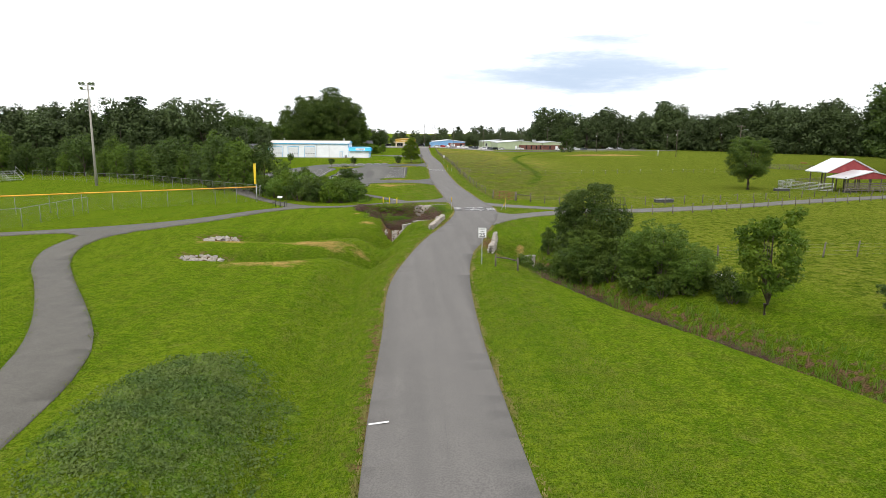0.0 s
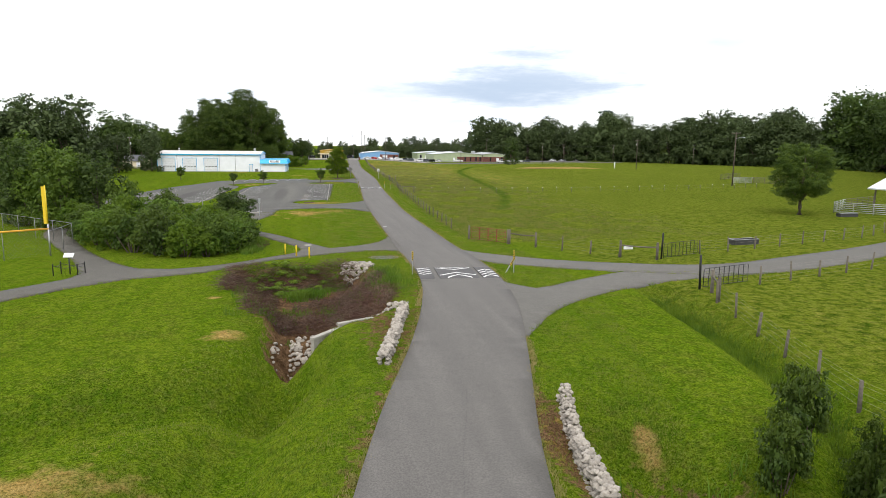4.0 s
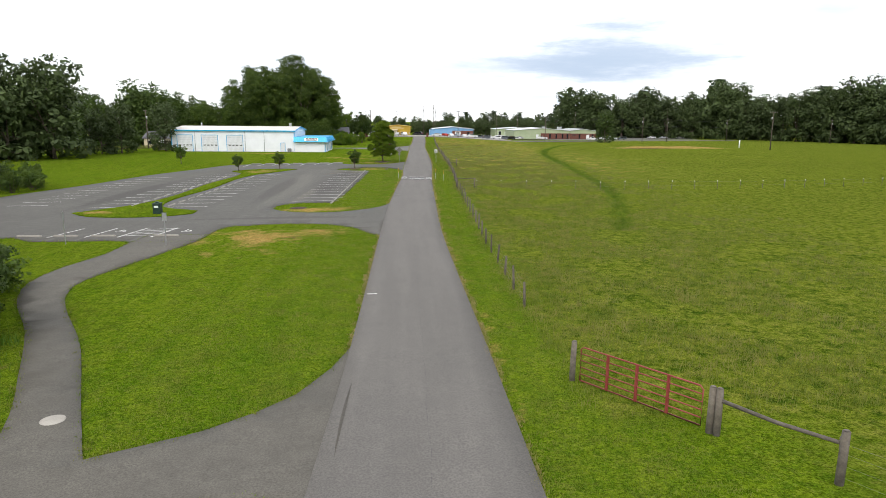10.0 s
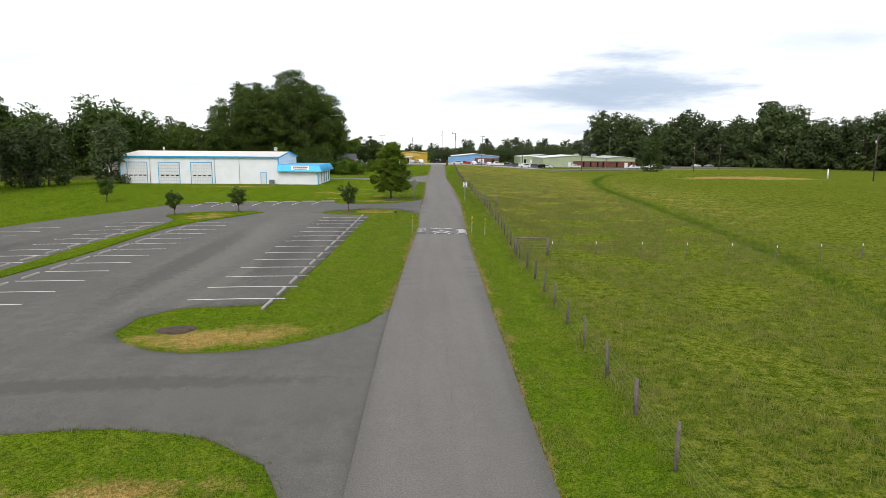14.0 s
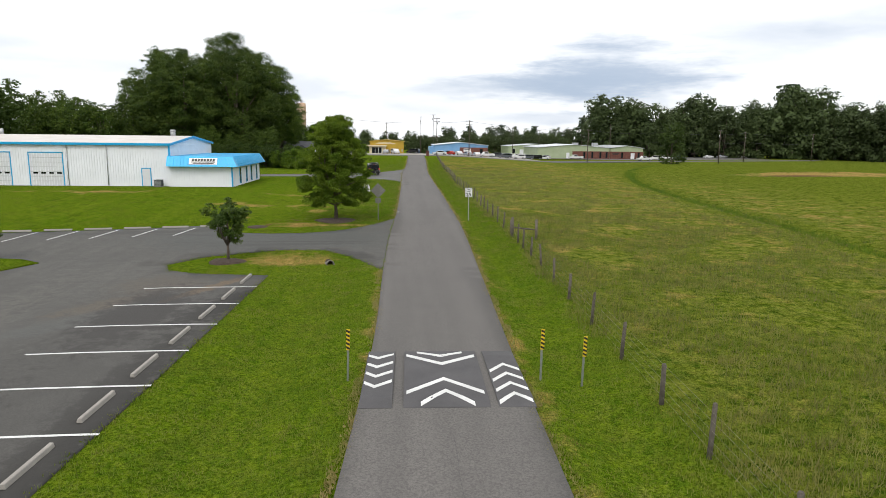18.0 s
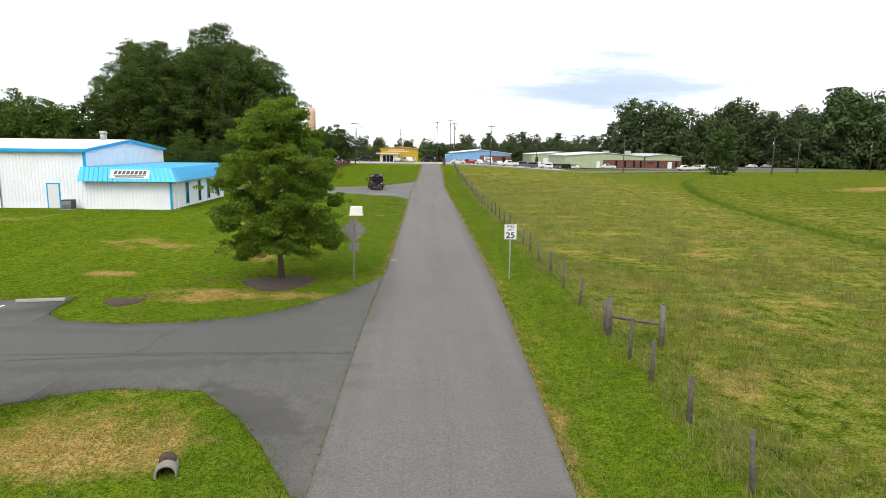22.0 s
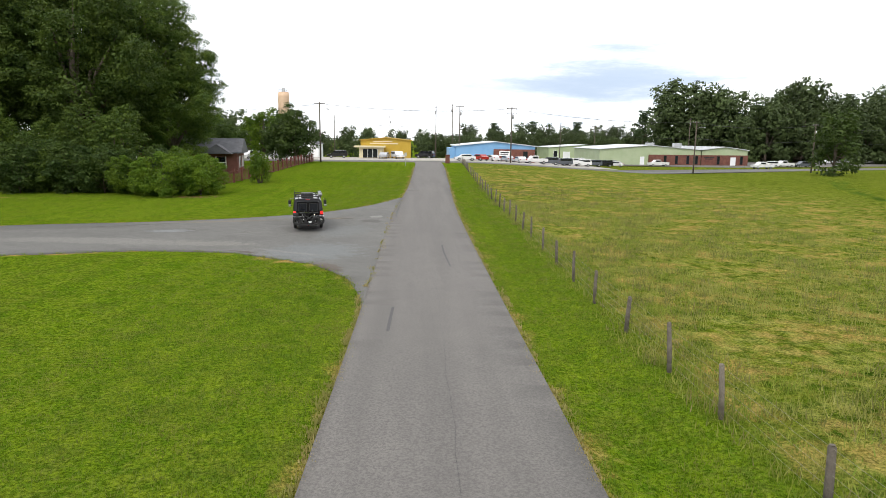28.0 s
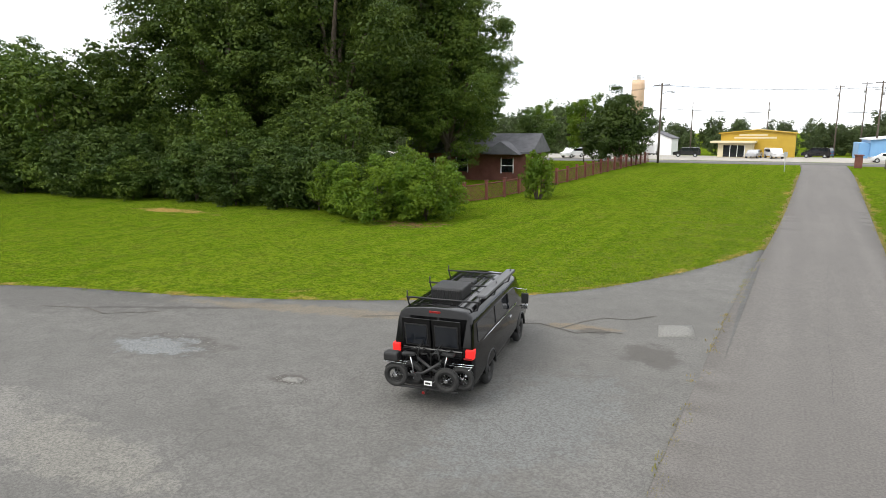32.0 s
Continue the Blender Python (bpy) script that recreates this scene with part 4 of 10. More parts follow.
def crown_lobes(seed, n, centre, radii, lobe, per=7, small=None, base=-0.9):
    """Uneven boughs spread over an ellipsoid, and on each the flattened clumps of leaves that it carries."""
    rng = np.random.default_rng(seed)
    small = small or lobe * 0.45
    mid, rr = np.array(centre, float), np.array(radii, float)
    boughs, clumps = [], []
    for i in range(n):
        a = 2.399963 * i + rng.normal(scale=0.3)
        h = base + (0.96 - base) * (i + 0.5) / n
        r = math.sqrt(max(0.05, 1 - h * h))
        k = 0.58 + 0.40 * rng.random()
        q = lobe * (0.62 + 0.7 * rng.random())
        way = np.array([r * math.cos(a), r * math.sin(a), h])
        c = mid + way * (rr - 0.55 * q) * k
        boughs.append((tuple(c), (q, q, q * 0.85)))
        for _ in range(per):
            d = rng.normal(size=3) * 0.75 + way * 0.75 + np.array([0, 0, 0.15])
            d /= np.linalg.norm(d)
            e = small * (0.5 + 0.9 * rng.random() ** 1.4)
            clumps.append((tuple(c + d * q * (0.72 + 0.42 * rng.random())), (e * 1.2, e * 1.2, e * 0.62)))
    return boughs, clumps


def trunk_mesh(name, seed, tall, girth, fork, lobes, limbs=7, lean=0.03, material=None):
    """A tapered trunk with limbs that reach into the lobes of the crown."""
    rng = random.Random(seed)
    bm = bmesh.new()
    bend = [(rng.uniform(-lean, lean) * tall, rng.uniform(-lean, lean) * tall) for _ in range(4)]
    pts = [(0, 0, -0.3), (bend[0][0] * 0.3, bend[0][1] * 0.3, tall * 0.12), (bend[1][0] * 0.6, bend[1][1] * 0.6, fork), (bend[2][0], bend[2][1], (fork + tall) / 2), (bend[3][0], bend[3][1], tall)]
    tube(bm, pts, [girth * 1.5, girth, girth * 0.8, girth * 0.45, girth * 0.12], 9)
    for c, r in rng.sample(lobes, min(limbs, len(lobes))):
        z0 = fork * rng.uniform(0.85, 1.15)
        s = min(1.0, max(0, (z0 - fork) / max(0.1, tall - fork)))
        start = Vector((pts[2][0], pts[2][1], z0 if z0 < tall else tall))
        end = Vector(c)
        if end.z < start.z + 0.2:
            start.z = max(0.3 * fork, end.z - 0.2)
        mid = start.lerp(end, 0.5) + Vector((rng.uniform(-0.1, 0.1), rng.uniform(-0.1, 0.1), 0.12)) * (end - start).length
        tube(bm, [start, mid, end], [girth * 0.5, girth * 0.3, girth * 0.08], 6)
    return mesh_of(name, bm, material or M_BARK)


def tree_kind(name, seed, tall, radii, centre_z, leaf, count, material, girth, fork, n=12, lobe=2.2, limbs=7, skirt=0, per=7, small=None, base=-0.9, filling=0.25):
    """A tree standing at the origin: trunk and crown under one empty."""
    boughs, clumps = crown_lobes(seed, n, (0, 0, centre_z), radii, lobe, per, small, base)
    for k in range(skirt):
        a = 2.399963 * k + seed
        q = 0.15 * tall * (0.55 + 0.09 * ((k * 7) % 5))
        c = (radii[0] * 0.72 * math.cos(a), radii[1] * 0.72 * math.sin(a), q * (0.7 + 0.45 * (k % 4)))
        boughs.append((c, (q, q, q)))
        for m in range(4):
            clumps.append(((c[0] + 0.7 * q * math.cos(1.6 * m + k), c[1] + 0.7 * q * math.sin(1.6 * m + k), c[2] + 0.3 * q * (m % 3)), (0.55 * q, 0.55 * q, 0.36 * q)))
    root = empty(name, 0, 0, 0)
    part("trunk", trunk_mesh("trunk", seed, tall * 0.80, girth, fork, boughs, limbs), None, root)
    part("crown", leaf_cloud("crown", clumps, count, leaf, material, seed, inner=boughs, inner_share=filling), None, root)
    return root


def place(ob, x, y, turn=0.0, size=1.0, tall=None, sink=0.0, z=None):
    m = pose(x, y, (hz(x, y) if z is None else z) - sink, 0, 0, turn) @ Matrix.Diagonal((size, size, tall or size, 1))
    return copy_thing(ob, m)

# ---- trees and bushes ----
def big_oak(seed, count):
    return tree_kind("oak_tree", seed, 25, (9.8, 9.8, 11.6), 13.8, 0.122, count, M_LEAF_OAK, 0.62, 5.0, 30, 3.1, 14, 0, 22, 0.85)


def woods_kind(name, seed, material=None, leaf=0.33, count=4000, skirt=9):
    wide = 6.0 + 0.5 * (seed % 3)
    return tree_kind(name, seed, 20, (wide, wide, 8.2), 11.6 + 0.4 * (seed % 2), leaf, count, material or M_LEAF_WOOD, 0.34, 3.5, 16, 2.7, 6, skirt, 15, 0.85, -0.9, 0.42)


def pine_kind(seed):
    """A tall pine: bare stem, layered tufts."""
    rng = random.Random(seed)
    lobes = [((0, 0, 14.5), (1.0, 1.0, 4.5))]
    for i in range(34):
        h = 8.5 + 11.8 * i / 33
        r = (5.0 - 3.4 * (i / 33) ** 1.5) * rng.uniform(0.35, 1.1)
        a = 2.4 * i + rng.uniform(-0.4, 0.4)
        q = rng.uniform(0.9, 1.6)
        lobes.append(((r * math.cos(a), r * math.sin(a), h), (q, q, q * 0.5)))
    root = empty("pine_tree", 0, 0, 0)
    part("trunk", trunk_mesh("trunk", seed, 20.5, 0.28, 9.0, lobes, 9), None, root)
    part("crown", leaf_cloud("crown", lobes, 3600, 0.34, M_LEAF_PINE, seed, 0.1, 0.5), None, root)
    return root


def bush_kind(name, seed, material, count=2600, leaf=0.053, spread=1.0, n=10, per=12):
    """A rounded bush about 2 m across and 1.7 m high with several stems from the ground."""
    boughs, clumps = crown_lobes(seed, n, (0, 0, 0.82), (0.98 * spread, 0.98 * spread, 0.86), 0.44, per, 0.155, -0.8)
    root = empty(name, 0, 0, 0)
    bm = bmesh.new()
    for c, r in boughs:
        tube(bm, [(c[0] * 0.1, c[1] * 0.1, -0.15), (c[0] * 0.5, c[1] * 0.5, 0.3 * c[2]), c], [0.035, 0.024, 0.008], 5)
    part("woody_stem", bm, M_BARK, root)
    part("crown", leaf_cloud("crown", clumps, count, leaf, material, seed, inner=boughs), None, root)
    return root


def label_tree(ob, label, category="tree", group=""):
    return tagged(ob, label, category, group)


OAKS = [big_oak(11, 98000), big_oak(12, 98000)]
WOODS = [woods_kind("woodland_tree", s) for s in (21, 22, 23)]
WOODS_LIGHT = woods_kind("woodland_tree", 24, M_LEAF_LIGHT)
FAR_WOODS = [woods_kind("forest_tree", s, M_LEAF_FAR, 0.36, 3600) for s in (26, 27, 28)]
EDGE_WOODS = [tree_kind("lawn_edge_tree", s, 20, (6.4, 6.4, 8.4), 11.2, 0.21, 15000, M_LEAF_OAK, 0.34, 3.5, 22, 2.4, 8, 9, 18, 0.62) for s in (34, 35)]
PINE = pine_kind(31)
BUSHES = [bush_kind("bush", 41, M_LEAF_MID, 3200), bush_kind("bush", 42, M_LEAF_OAK, 3200), bush_kind("bush", 43, M_LEAF_BRIGHT, 3200)]
# two of the three understorey kinds carry the shade of the oaks in their colour
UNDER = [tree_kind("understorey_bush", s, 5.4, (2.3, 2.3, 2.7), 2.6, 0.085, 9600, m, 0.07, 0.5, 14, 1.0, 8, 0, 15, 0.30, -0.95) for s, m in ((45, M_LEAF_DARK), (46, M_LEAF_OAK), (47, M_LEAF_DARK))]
LAWN_BUSH = tree_kind("bush", 48, 4.4, (2.9, 2.9, 2.3), 2.1, 0.070, 17500, M_LEAF_MID, 0.06, 0.4, 20, 1.0, 10, 0, 15, 0.28, -0.9)
# the street tree: rounded, widest low down, clear stem below
STREET_BOUGHS, STREET_CLUMPS = [((0, 0, 4.4), (1.3, 1.3, 2.6))], []
street_rng = np.random.default_rng(51)
for i in range(70):
    h = 1.25 + 6.75 * ((i + 0.5) / 70) ** 1.1
    reach = float(np.interp(h, [1.0, 1.5, 2.3, 3.6, 4.8, 6.0, 7.2, 8.1], [1.2, 2.5, 2.95, 2.85, 2.6, 2.1, 1.2, 0.1]))
    a = 2.399963 * i
    k = (0.52, 0.78, 0.95)[i % 3] * street_rng.uniform(0.88, 1.08)
    q = street_rng.uniform(0.42, 0.72)
    c = (reach * k * math.cos(a), reach * k * math.sin(a), h + 0.12 * k)
    STREET_BOUGHS.append((c, (q, q, q * 0.7)))
    for _ in range(11):
        e = street_rng.uniform(0.12, 0.28)
        d = street_rng.normal(size=3) * (0.60, 0.60, 0.42) * q + np.array([math.cos(a), math.sin(a), 0.0]) * 0.25 * q
        STREET_CLUMPS.append((tuple(np.array(c) + d), (e * 1.35, e * 1.35, e * 0.6)))
STREET = empty("street_tree", 0, 0, 0)
part("trunk", trunk_mesh("trunk", 51, 7.2, 0.13, 1.5, STREET_BOUGHS[1:], 26), None, STREET)
part("crown", leaf_cloud("crown", STREET_CLUMPS, 118000, 0.056, M_LEAF_STREET, 51, 0.1, 0.35, 0.6, STREET_BOUGHS, 0.5, 0.2, 1.0), None, STREET)
SMALL = tree_kind("young_tree", 52, 3.4, (1.15, 1.15, 1.3), 2.05, 0.055, 5200, M_LEAF_OAK, 0.075, 0.8, 12, 0.42, 10, 0, 6, 0.2)

rng = random.Random(5)
# old oaks behind the white building
for x, y, s, k in ((-22.5, 329, 0.97, 0), (-31.6, 332, 1.25, 1), (-42, 328, 1.10, 0), (-26.6, 320, 1.03, 1), (-38.0, 317, 1.02, 0), (-18.9, 328, 0.68, 1), (-50, 331, 0.88, 1)):
    label_tree(place(OAKS[k], x, y, rng.uniform(0, 360), s), "huge old oak tree with a dense dark green crown", "tree", "old oaks beside the lawn")
for x, y, s in ((-62, 322, 0.78), (-70, 318, 0.72), (-58, 306, 0.72), (-52, 307, 0.72), (-47, 310, 0.8), (-66, 303, 0.72), (-78, 305, 0.7), (-64, 312, 0.8), (-86, 298, 0.66)):
    label_tree(place(EDGE_WOODS[rng.randrange(2)], x, y, rng.uniform(0, 360), s), "leafy green tree at the edge of the lawn", "tree", "trees at the edge of the lawn")
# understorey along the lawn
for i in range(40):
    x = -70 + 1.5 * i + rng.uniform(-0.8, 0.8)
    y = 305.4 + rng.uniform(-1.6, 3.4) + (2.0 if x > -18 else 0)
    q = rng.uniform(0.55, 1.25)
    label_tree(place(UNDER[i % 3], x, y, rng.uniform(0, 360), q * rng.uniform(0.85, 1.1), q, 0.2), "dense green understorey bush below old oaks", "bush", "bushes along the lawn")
for i in range(12):
    x = -60 + 3.7 * i + rng.uniform(-0.8, 0.8)
    label_tree(place(EDGE_WOODS[i % 2], x, 309.0 + rng.uniform(-1.0, 4.0), rng.uniform(0, 360), rng.uniform(0.36, 0.58)), "low dark tree filling the space under old oaks", "tree", "undergrowth trees below the oaks")
for x, y, s, h in ((-11.5, 303.6, 1.0, 1.0), (-8.2, 304.8, 0.92, 0.95), (-14.6, 304.8, 0.85, 0.9), (-10.2, 306.8, 0.95, 1.1)):
    label_tree(place(LAWN_BUSH, x, y, rng.uniform(0, 360), s, h, 0.15), "large overgrown light green bush on the lawn's edge", "bush", "large bushes by the lattice fence")
label_tree(place(BUSHES[0], -5.6, 318.5, 20, 1.5, 2.4), "tall green shrub in front of the red lattice fence", "bush")


def belt(kinds, line, gap, depth, s0, s1, group, label, seed, pines=0.0):
    """Trees along a line, jittered, several rows deep."""
    r = random.Random(seed)
    total = 0.0
    for (ax, ay), (bx, by) in zip(line, line[1:]):
        n = max(1, int(math.hypot(bx - ax, by - ay) / gap))
        for i in range(n):
            for row in range(depth):
                s = (i + r.uniform(-0.35, 0.35)) / n
                px, py = -(by - ay), bx - ax
                l = math.hypot(px, py)
                off = row * gap * 0.8 + r.uniform(-0.3, 0.3) * gap
                x, y = ax + s * (bx - ax) + px / l * off, ay + s * (by - ay) + py / l * off
                kind = PINE if r.random() < pines else kinds[r.randrange(len(kinds))]
                q = r.uniform(s0 * 0.86, s1) * (1 + 0.09 * math.sin(0.35 * i + seed))
                label_tree(place(kind, x, y, r.uniform(0, 360), q * r.uniform(0.92, 1.12), q), "tall pine rising over the wood" if kind is PINE else label, "tree", group)


MIXED = [WOODS[0], WOODS_LIGHT, WOODS_LIGHT, WOODS[2], WOODS_LIGHT]
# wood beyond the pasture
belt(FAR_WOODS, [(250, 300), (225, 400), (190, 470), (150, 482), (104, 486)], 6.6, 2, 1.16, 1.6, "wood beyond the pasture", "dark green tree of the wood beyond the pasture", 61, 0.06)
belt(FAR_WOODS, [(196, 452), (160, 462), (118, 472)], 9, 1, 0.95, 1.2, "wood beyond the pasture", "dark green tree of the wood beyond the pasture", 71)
# trees behind the barn
belt(WOODS, [(131, 96), (134, 130), (160, 165), (200, 205), (235, 255), (255, 310)], 9.5, 2, 1.4, 1.85, "trees behind the barn", "tall dark green tree behind the barn", 62)
# wood behind the ball field
belt(MIXED, [(-24, 118), (-34, 134), (-50, 152), (-72, 168), (-110, 172), (-150, 150)], 4.6, 2, 0.30, 0.50, "wood behind the ball field", "green tree of the wood behind the ball field", 63, 0.0)
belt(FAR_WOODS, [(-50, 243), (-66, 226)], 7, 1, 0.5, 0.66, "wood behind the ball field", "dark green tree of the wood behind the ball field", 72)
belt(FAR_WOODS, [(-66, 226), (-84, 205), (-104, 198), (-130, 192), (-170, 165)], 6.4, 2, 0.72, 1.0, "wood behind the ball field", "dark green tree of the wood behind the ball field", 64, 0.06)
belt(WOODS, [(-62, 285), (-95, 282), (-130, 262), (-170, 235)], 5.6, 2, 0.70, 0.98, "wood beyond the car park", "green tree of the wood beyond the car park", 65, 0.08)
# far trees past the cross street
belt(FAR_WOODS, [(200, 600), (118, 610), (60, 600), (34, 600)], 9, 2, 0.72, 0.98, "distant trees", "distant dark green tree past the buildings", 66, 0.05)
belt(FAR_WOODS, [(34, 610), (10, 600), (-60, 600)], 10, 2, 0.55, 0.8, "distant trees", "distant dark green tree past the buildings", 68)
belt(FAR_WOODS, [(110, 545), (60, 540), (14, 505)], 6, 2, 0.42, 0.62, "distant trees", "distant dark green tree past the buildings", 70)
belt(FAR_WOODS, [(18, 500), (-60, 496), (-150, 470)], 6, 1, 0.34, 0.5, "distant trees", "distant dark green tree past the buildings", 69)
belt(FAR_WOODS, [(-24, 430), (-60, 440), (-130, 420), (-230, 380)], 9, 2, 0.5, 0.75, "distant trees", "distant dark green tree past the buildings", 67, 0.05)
for x, y, s in ((90.8, 546.7, 0.78), (107.9, 504.7, 0.95)):
    label_tree(place(PINE, x, y, rng.uniform(0, 360), s), "tall pine beside the long low building", "tree")
# single trees
label_tree(place(STREET, 5.4, 216.6, 40), "leafy street tree in a ring of dark mulch", "tree")
for x, y, s, t in ((0.9, 200.0, 1.05, 10), (-12.6, 200.6, 0.95, 80), (-19.0, 197.0, 0.9, 150), (-33.4, 211.0, 1.05, 220)):
    label_tree(place(SMALL, x, y, t, s), "young ornamental tree on a car park island", "tree", "young trees round the car park")
label_tree(place(WOODS[1], 98.2, 367.3, 30, 0.70, 0.68), "rounded green tree at the pasture's far fence", "tree")
label_tree(place(OAKS[0], 69.5, 122.5, 200, 0.47, 0.43), "broad dark tree standing in the pasture", "tree")

# ---- white metal building with the blue trimmed annex ----
def metal_building():
    X0, X1, XA, Y0, Y1, YA, Z = -46.6, -17.1, -9.6, 244.2, 262.0, 259.0, 0.8
    eave, ridge = 5.0, 5.9
    root = empty("metal_building", X0, Y0, Z)
    inv = Matrix.Translation((-X0, -Y0, -Z))

    def local(bm):
        bmesh.ops.transform(bm, matrix=inv, verts=bm.verts)
        return bm

    bm = bmesh.new()
    prism(bm, [(Y0, Z - 0.6), (Y1, Z - 0.6), (Y1, Z + eave), ((Y0 + Y1) / 2, Z + ridge), (Y0, Z + eave)], X0, X1)
    part("wall", local(bm), M_WHITE_METAL, root, "white ribbed metal wall")
    bm = bmesh.new()
    for i in range(1, 99):
        x = X0 + 0.3 * i
        if x < X1:
            box(bm, x - 0.025, Y0 - 0.03, Z, x + 0.025, Y0, Z + eave - 0.2)
    for i in range(1, 59):
        y = Y0 + 0.3 * i
        if y < Y1:
            box(bm, X1, y - 0.025, Z, X1 + 0.03, y + 0.025, Z + eave - 0.1)
    part("wall_ribs", local(bm), M_WHITE_METAL, root)
    bm = bmesh.new()
    ym = (Y0 + Y1) / 2
    prism(bm, [(Y0 - 0.3, Z + eave + 0.02), (ym, Z + ridge + 0.02), (Y1 + 0.3, Z + eave + 0.02), (Y1 + 0.3, Z + eave + 0.14), (ym, Z + ridge + 0.14), (Y0 - 0.3, Z + eave + 0.14)], X0 - 0.2, X1 + 0.2)
    part("roof", local(bm), M_ROOF_METAL, root, "pale rusting metal roof")
    bm = boxes((X0 - 0.25, Y0 - 0.36, Z + eave - 0.12, X1 + 0.25, Y0 - 0.28, Z + eave + 0.16))
    part("gutter", local(bm), M_BLUE_TRIM, root, "bright blue eaves trim")
    bm = bmesh.new()
    prism(bm, [(Y0 - 0.3, Z + eave - 0.12), (Y0 - 0.3, Z + eave + 0.16), (ym, Z + ridge + 0.16), (Y1 + 0.3, Z + eave + 0.16), (Y1 + 0.3, Z + eave - 0.12), (ym, Z + ridge - 0.12)], X1 + 0.2, X1 + 0.26)
    part("gable_trim", local(bm), M_BLUE_TRIM, root, "bright blue gable trim")
    part("corner_trim", local(boxes((X1 - 0.12, Y0 - 0.05, Z, X1 + 0.06, Y0 + 0.12, Z + eave))), M_BLUE_TRIM, root)
    part("corner_trim", local(boxes((X0 - 0.06, Y0 - 0.05, Z, X0 + 0.12, Y0 + 0.12, Z + eave))), M_BLUE_TRIM, root)
    # roll-up doors
    for x0, w in ((-45.2, 3.6), (-39.4, 3.8), (-33.4, 3.8)):
        d = part("garage_door", local(boxes((x0, Y0 - 0.02, Z, x0 + w, Y0 + 0.06, Z + 3.9))), M_DOOR_WHITE, root, "white sectional roll-up door")
        for k in range(1, 7):
            part("door_seam", local(boxes((x0 + 0.03, Y0 - 0.035, Z + 0.56 * k - 0.015, x0 + w - 0.03, Y0 - 0.015, Z + 0.56 * k + 0.015))), M_STEEL, d)
        for k in range(4):
            xx = x0 + 0.35 + k * (w - 0.7) / 3.4
            part("door_window", local(boxes((xx, Y0 - 0.04, Z + 1.42, xx + 0.55, Y0 - 0.01, Z + 1.62))), M_DARK_GLASS, d, "small dark window")
        for a, b in ((x0 - 0.12, x0), (x0 + w, x0 + w + 0.12)):
            part("door_jamb", local(boxes((a, Y0 - 0.05, Z, b, Y0 + 0.02, Z + 4.0))), M_BLUE_TRIM, root)
        part("door_head", local(boxes((x0 - 0.12, Y0 - 0.05, Z + 3.9, x0 + w + 0.12, Y0 + 0.02, Z + 4.02))), M_BLUE_TRIM, root)
    d = part("side_door", local(boxes((-20.4, Y0 - 0.05, Z, -19.45, Y0 + 0.02, Z + 2.1))), M_DOOR_WHITE, root, "plain white steel door")
    for a in ((-20.5, Z, -20.4, Z + 2.2), (-19.45, Z, -19.35, Z + 2.2), (-20.4, Z + 2.1, -19.45, Z + 2.2)):
        part("door_frame", local(boxes((a[0], Y0 - 0.07, a[1], a[2], Y0 + 0.02, a[3]))), M_BLUE_TRIM, root)
    for x in (-41.0, -29.0, -24.4):
        bm = bmesh.new()
        tube(bm, [(x, Y0 - 0.1, Z + 0.1), (x, Y0 - 0.1, Z + eave - 0.15)], 0.05, 6)
        part("downpipe", local(bm), M_STEEL, root)
    bm = bmesh.new()
    tube(bm, [(-19.5, ym, Z + ridge), (-19.5, ym, Z + ridge + 0.75)], [0.32, 0.32], 12)
    tube(bm, [(-19.5, ym, Z + ridge + 0.7), (-19.5, ym, Z + ridge + 0.95)], [0.42, 0.30], 12)
    part("roof_vent", local(bm), M_STEEL, root)
    bm = bmesh.new()
    tube(bm, [(-42.5, ym + 2, Z + ridge - 0.3), (-42.5, ym + 2, Z + ridge + 0.9)], [0.2, 0.2], 10)
    part("roof_vent", local(bm), M_STEEL, root)
    # annex with flared blue fascia
    part("annex_wall", local(boxes((X1 + 0.01, Y0 - 0.6, Z - 0.6, XA, YA, Z + 2.6))), M_WHITE_METAL, root, "white annex wall")
    bm = bmesh.new()
    for i in range(1, 28):
        box(bm, X1 + 0.3 * i - 0.02, Y0 - 0.63, Z, X1 + 0.3 * i + 0.02, Y0 - 0.6, Z + 2.5)
    for i in range(1, 52):
        y = Y0 - 0.6 + 0.3 * i
        box(bm, XA, y - 0.02, Z, XA + 0.025, y + 0.02, Z + 2.5)
    part("annex_ribs", local(bm), M_WHITE_METAL, root)
    bm = bmesh.new()
    f0, f1 = 0.75, 0.12
    low = [(X1 - 0.05, Y0 - 0.6 - f0), (XA + f0, Y0 - 0.6 - f0), (XA + f0, YA + f0), (X1 + 0.05, YA + f0)]
    top = [(X1 - 0.05, Y0 - 0.6 - f1), (XA + f1, Y0 - 0.6 - f1), (XA + f1, YA + f1), (X1 + 0.05, YA + f1)]
    a = [bm.verts.new((x, y, Z + 2.45)) for x, y in low]
    b = [bm.verts.new((x, y, Z + 3.65)) for x, y in top]
    for k in range(4):
        bm.faces.new((a[k], a[(k + 1) % 4], b[(k + 1) % 4], b[k]))
    bm.faces.new(b)
    bm.faces.new(a[::-1])
    bmesh.ops.recalc_face_normals(bm, faces=bm.faces)
    part("fascia", local(bm), M_BLUE_TRIM, root, "sloping bright blue metal fascia")
    bm = bmesh.new()
    for i in range(1, 20):
        s = i / 20
        x = X1 + s * (XA - X1)
        tube(bm, [(x + s * f0, Y0 - 0.6 - f0 - 0.01, Z + 2.46), (x + s * f1, Y0 - 0.6 - f1 - 0.01, Z + 3.66)], 0.018, 4)
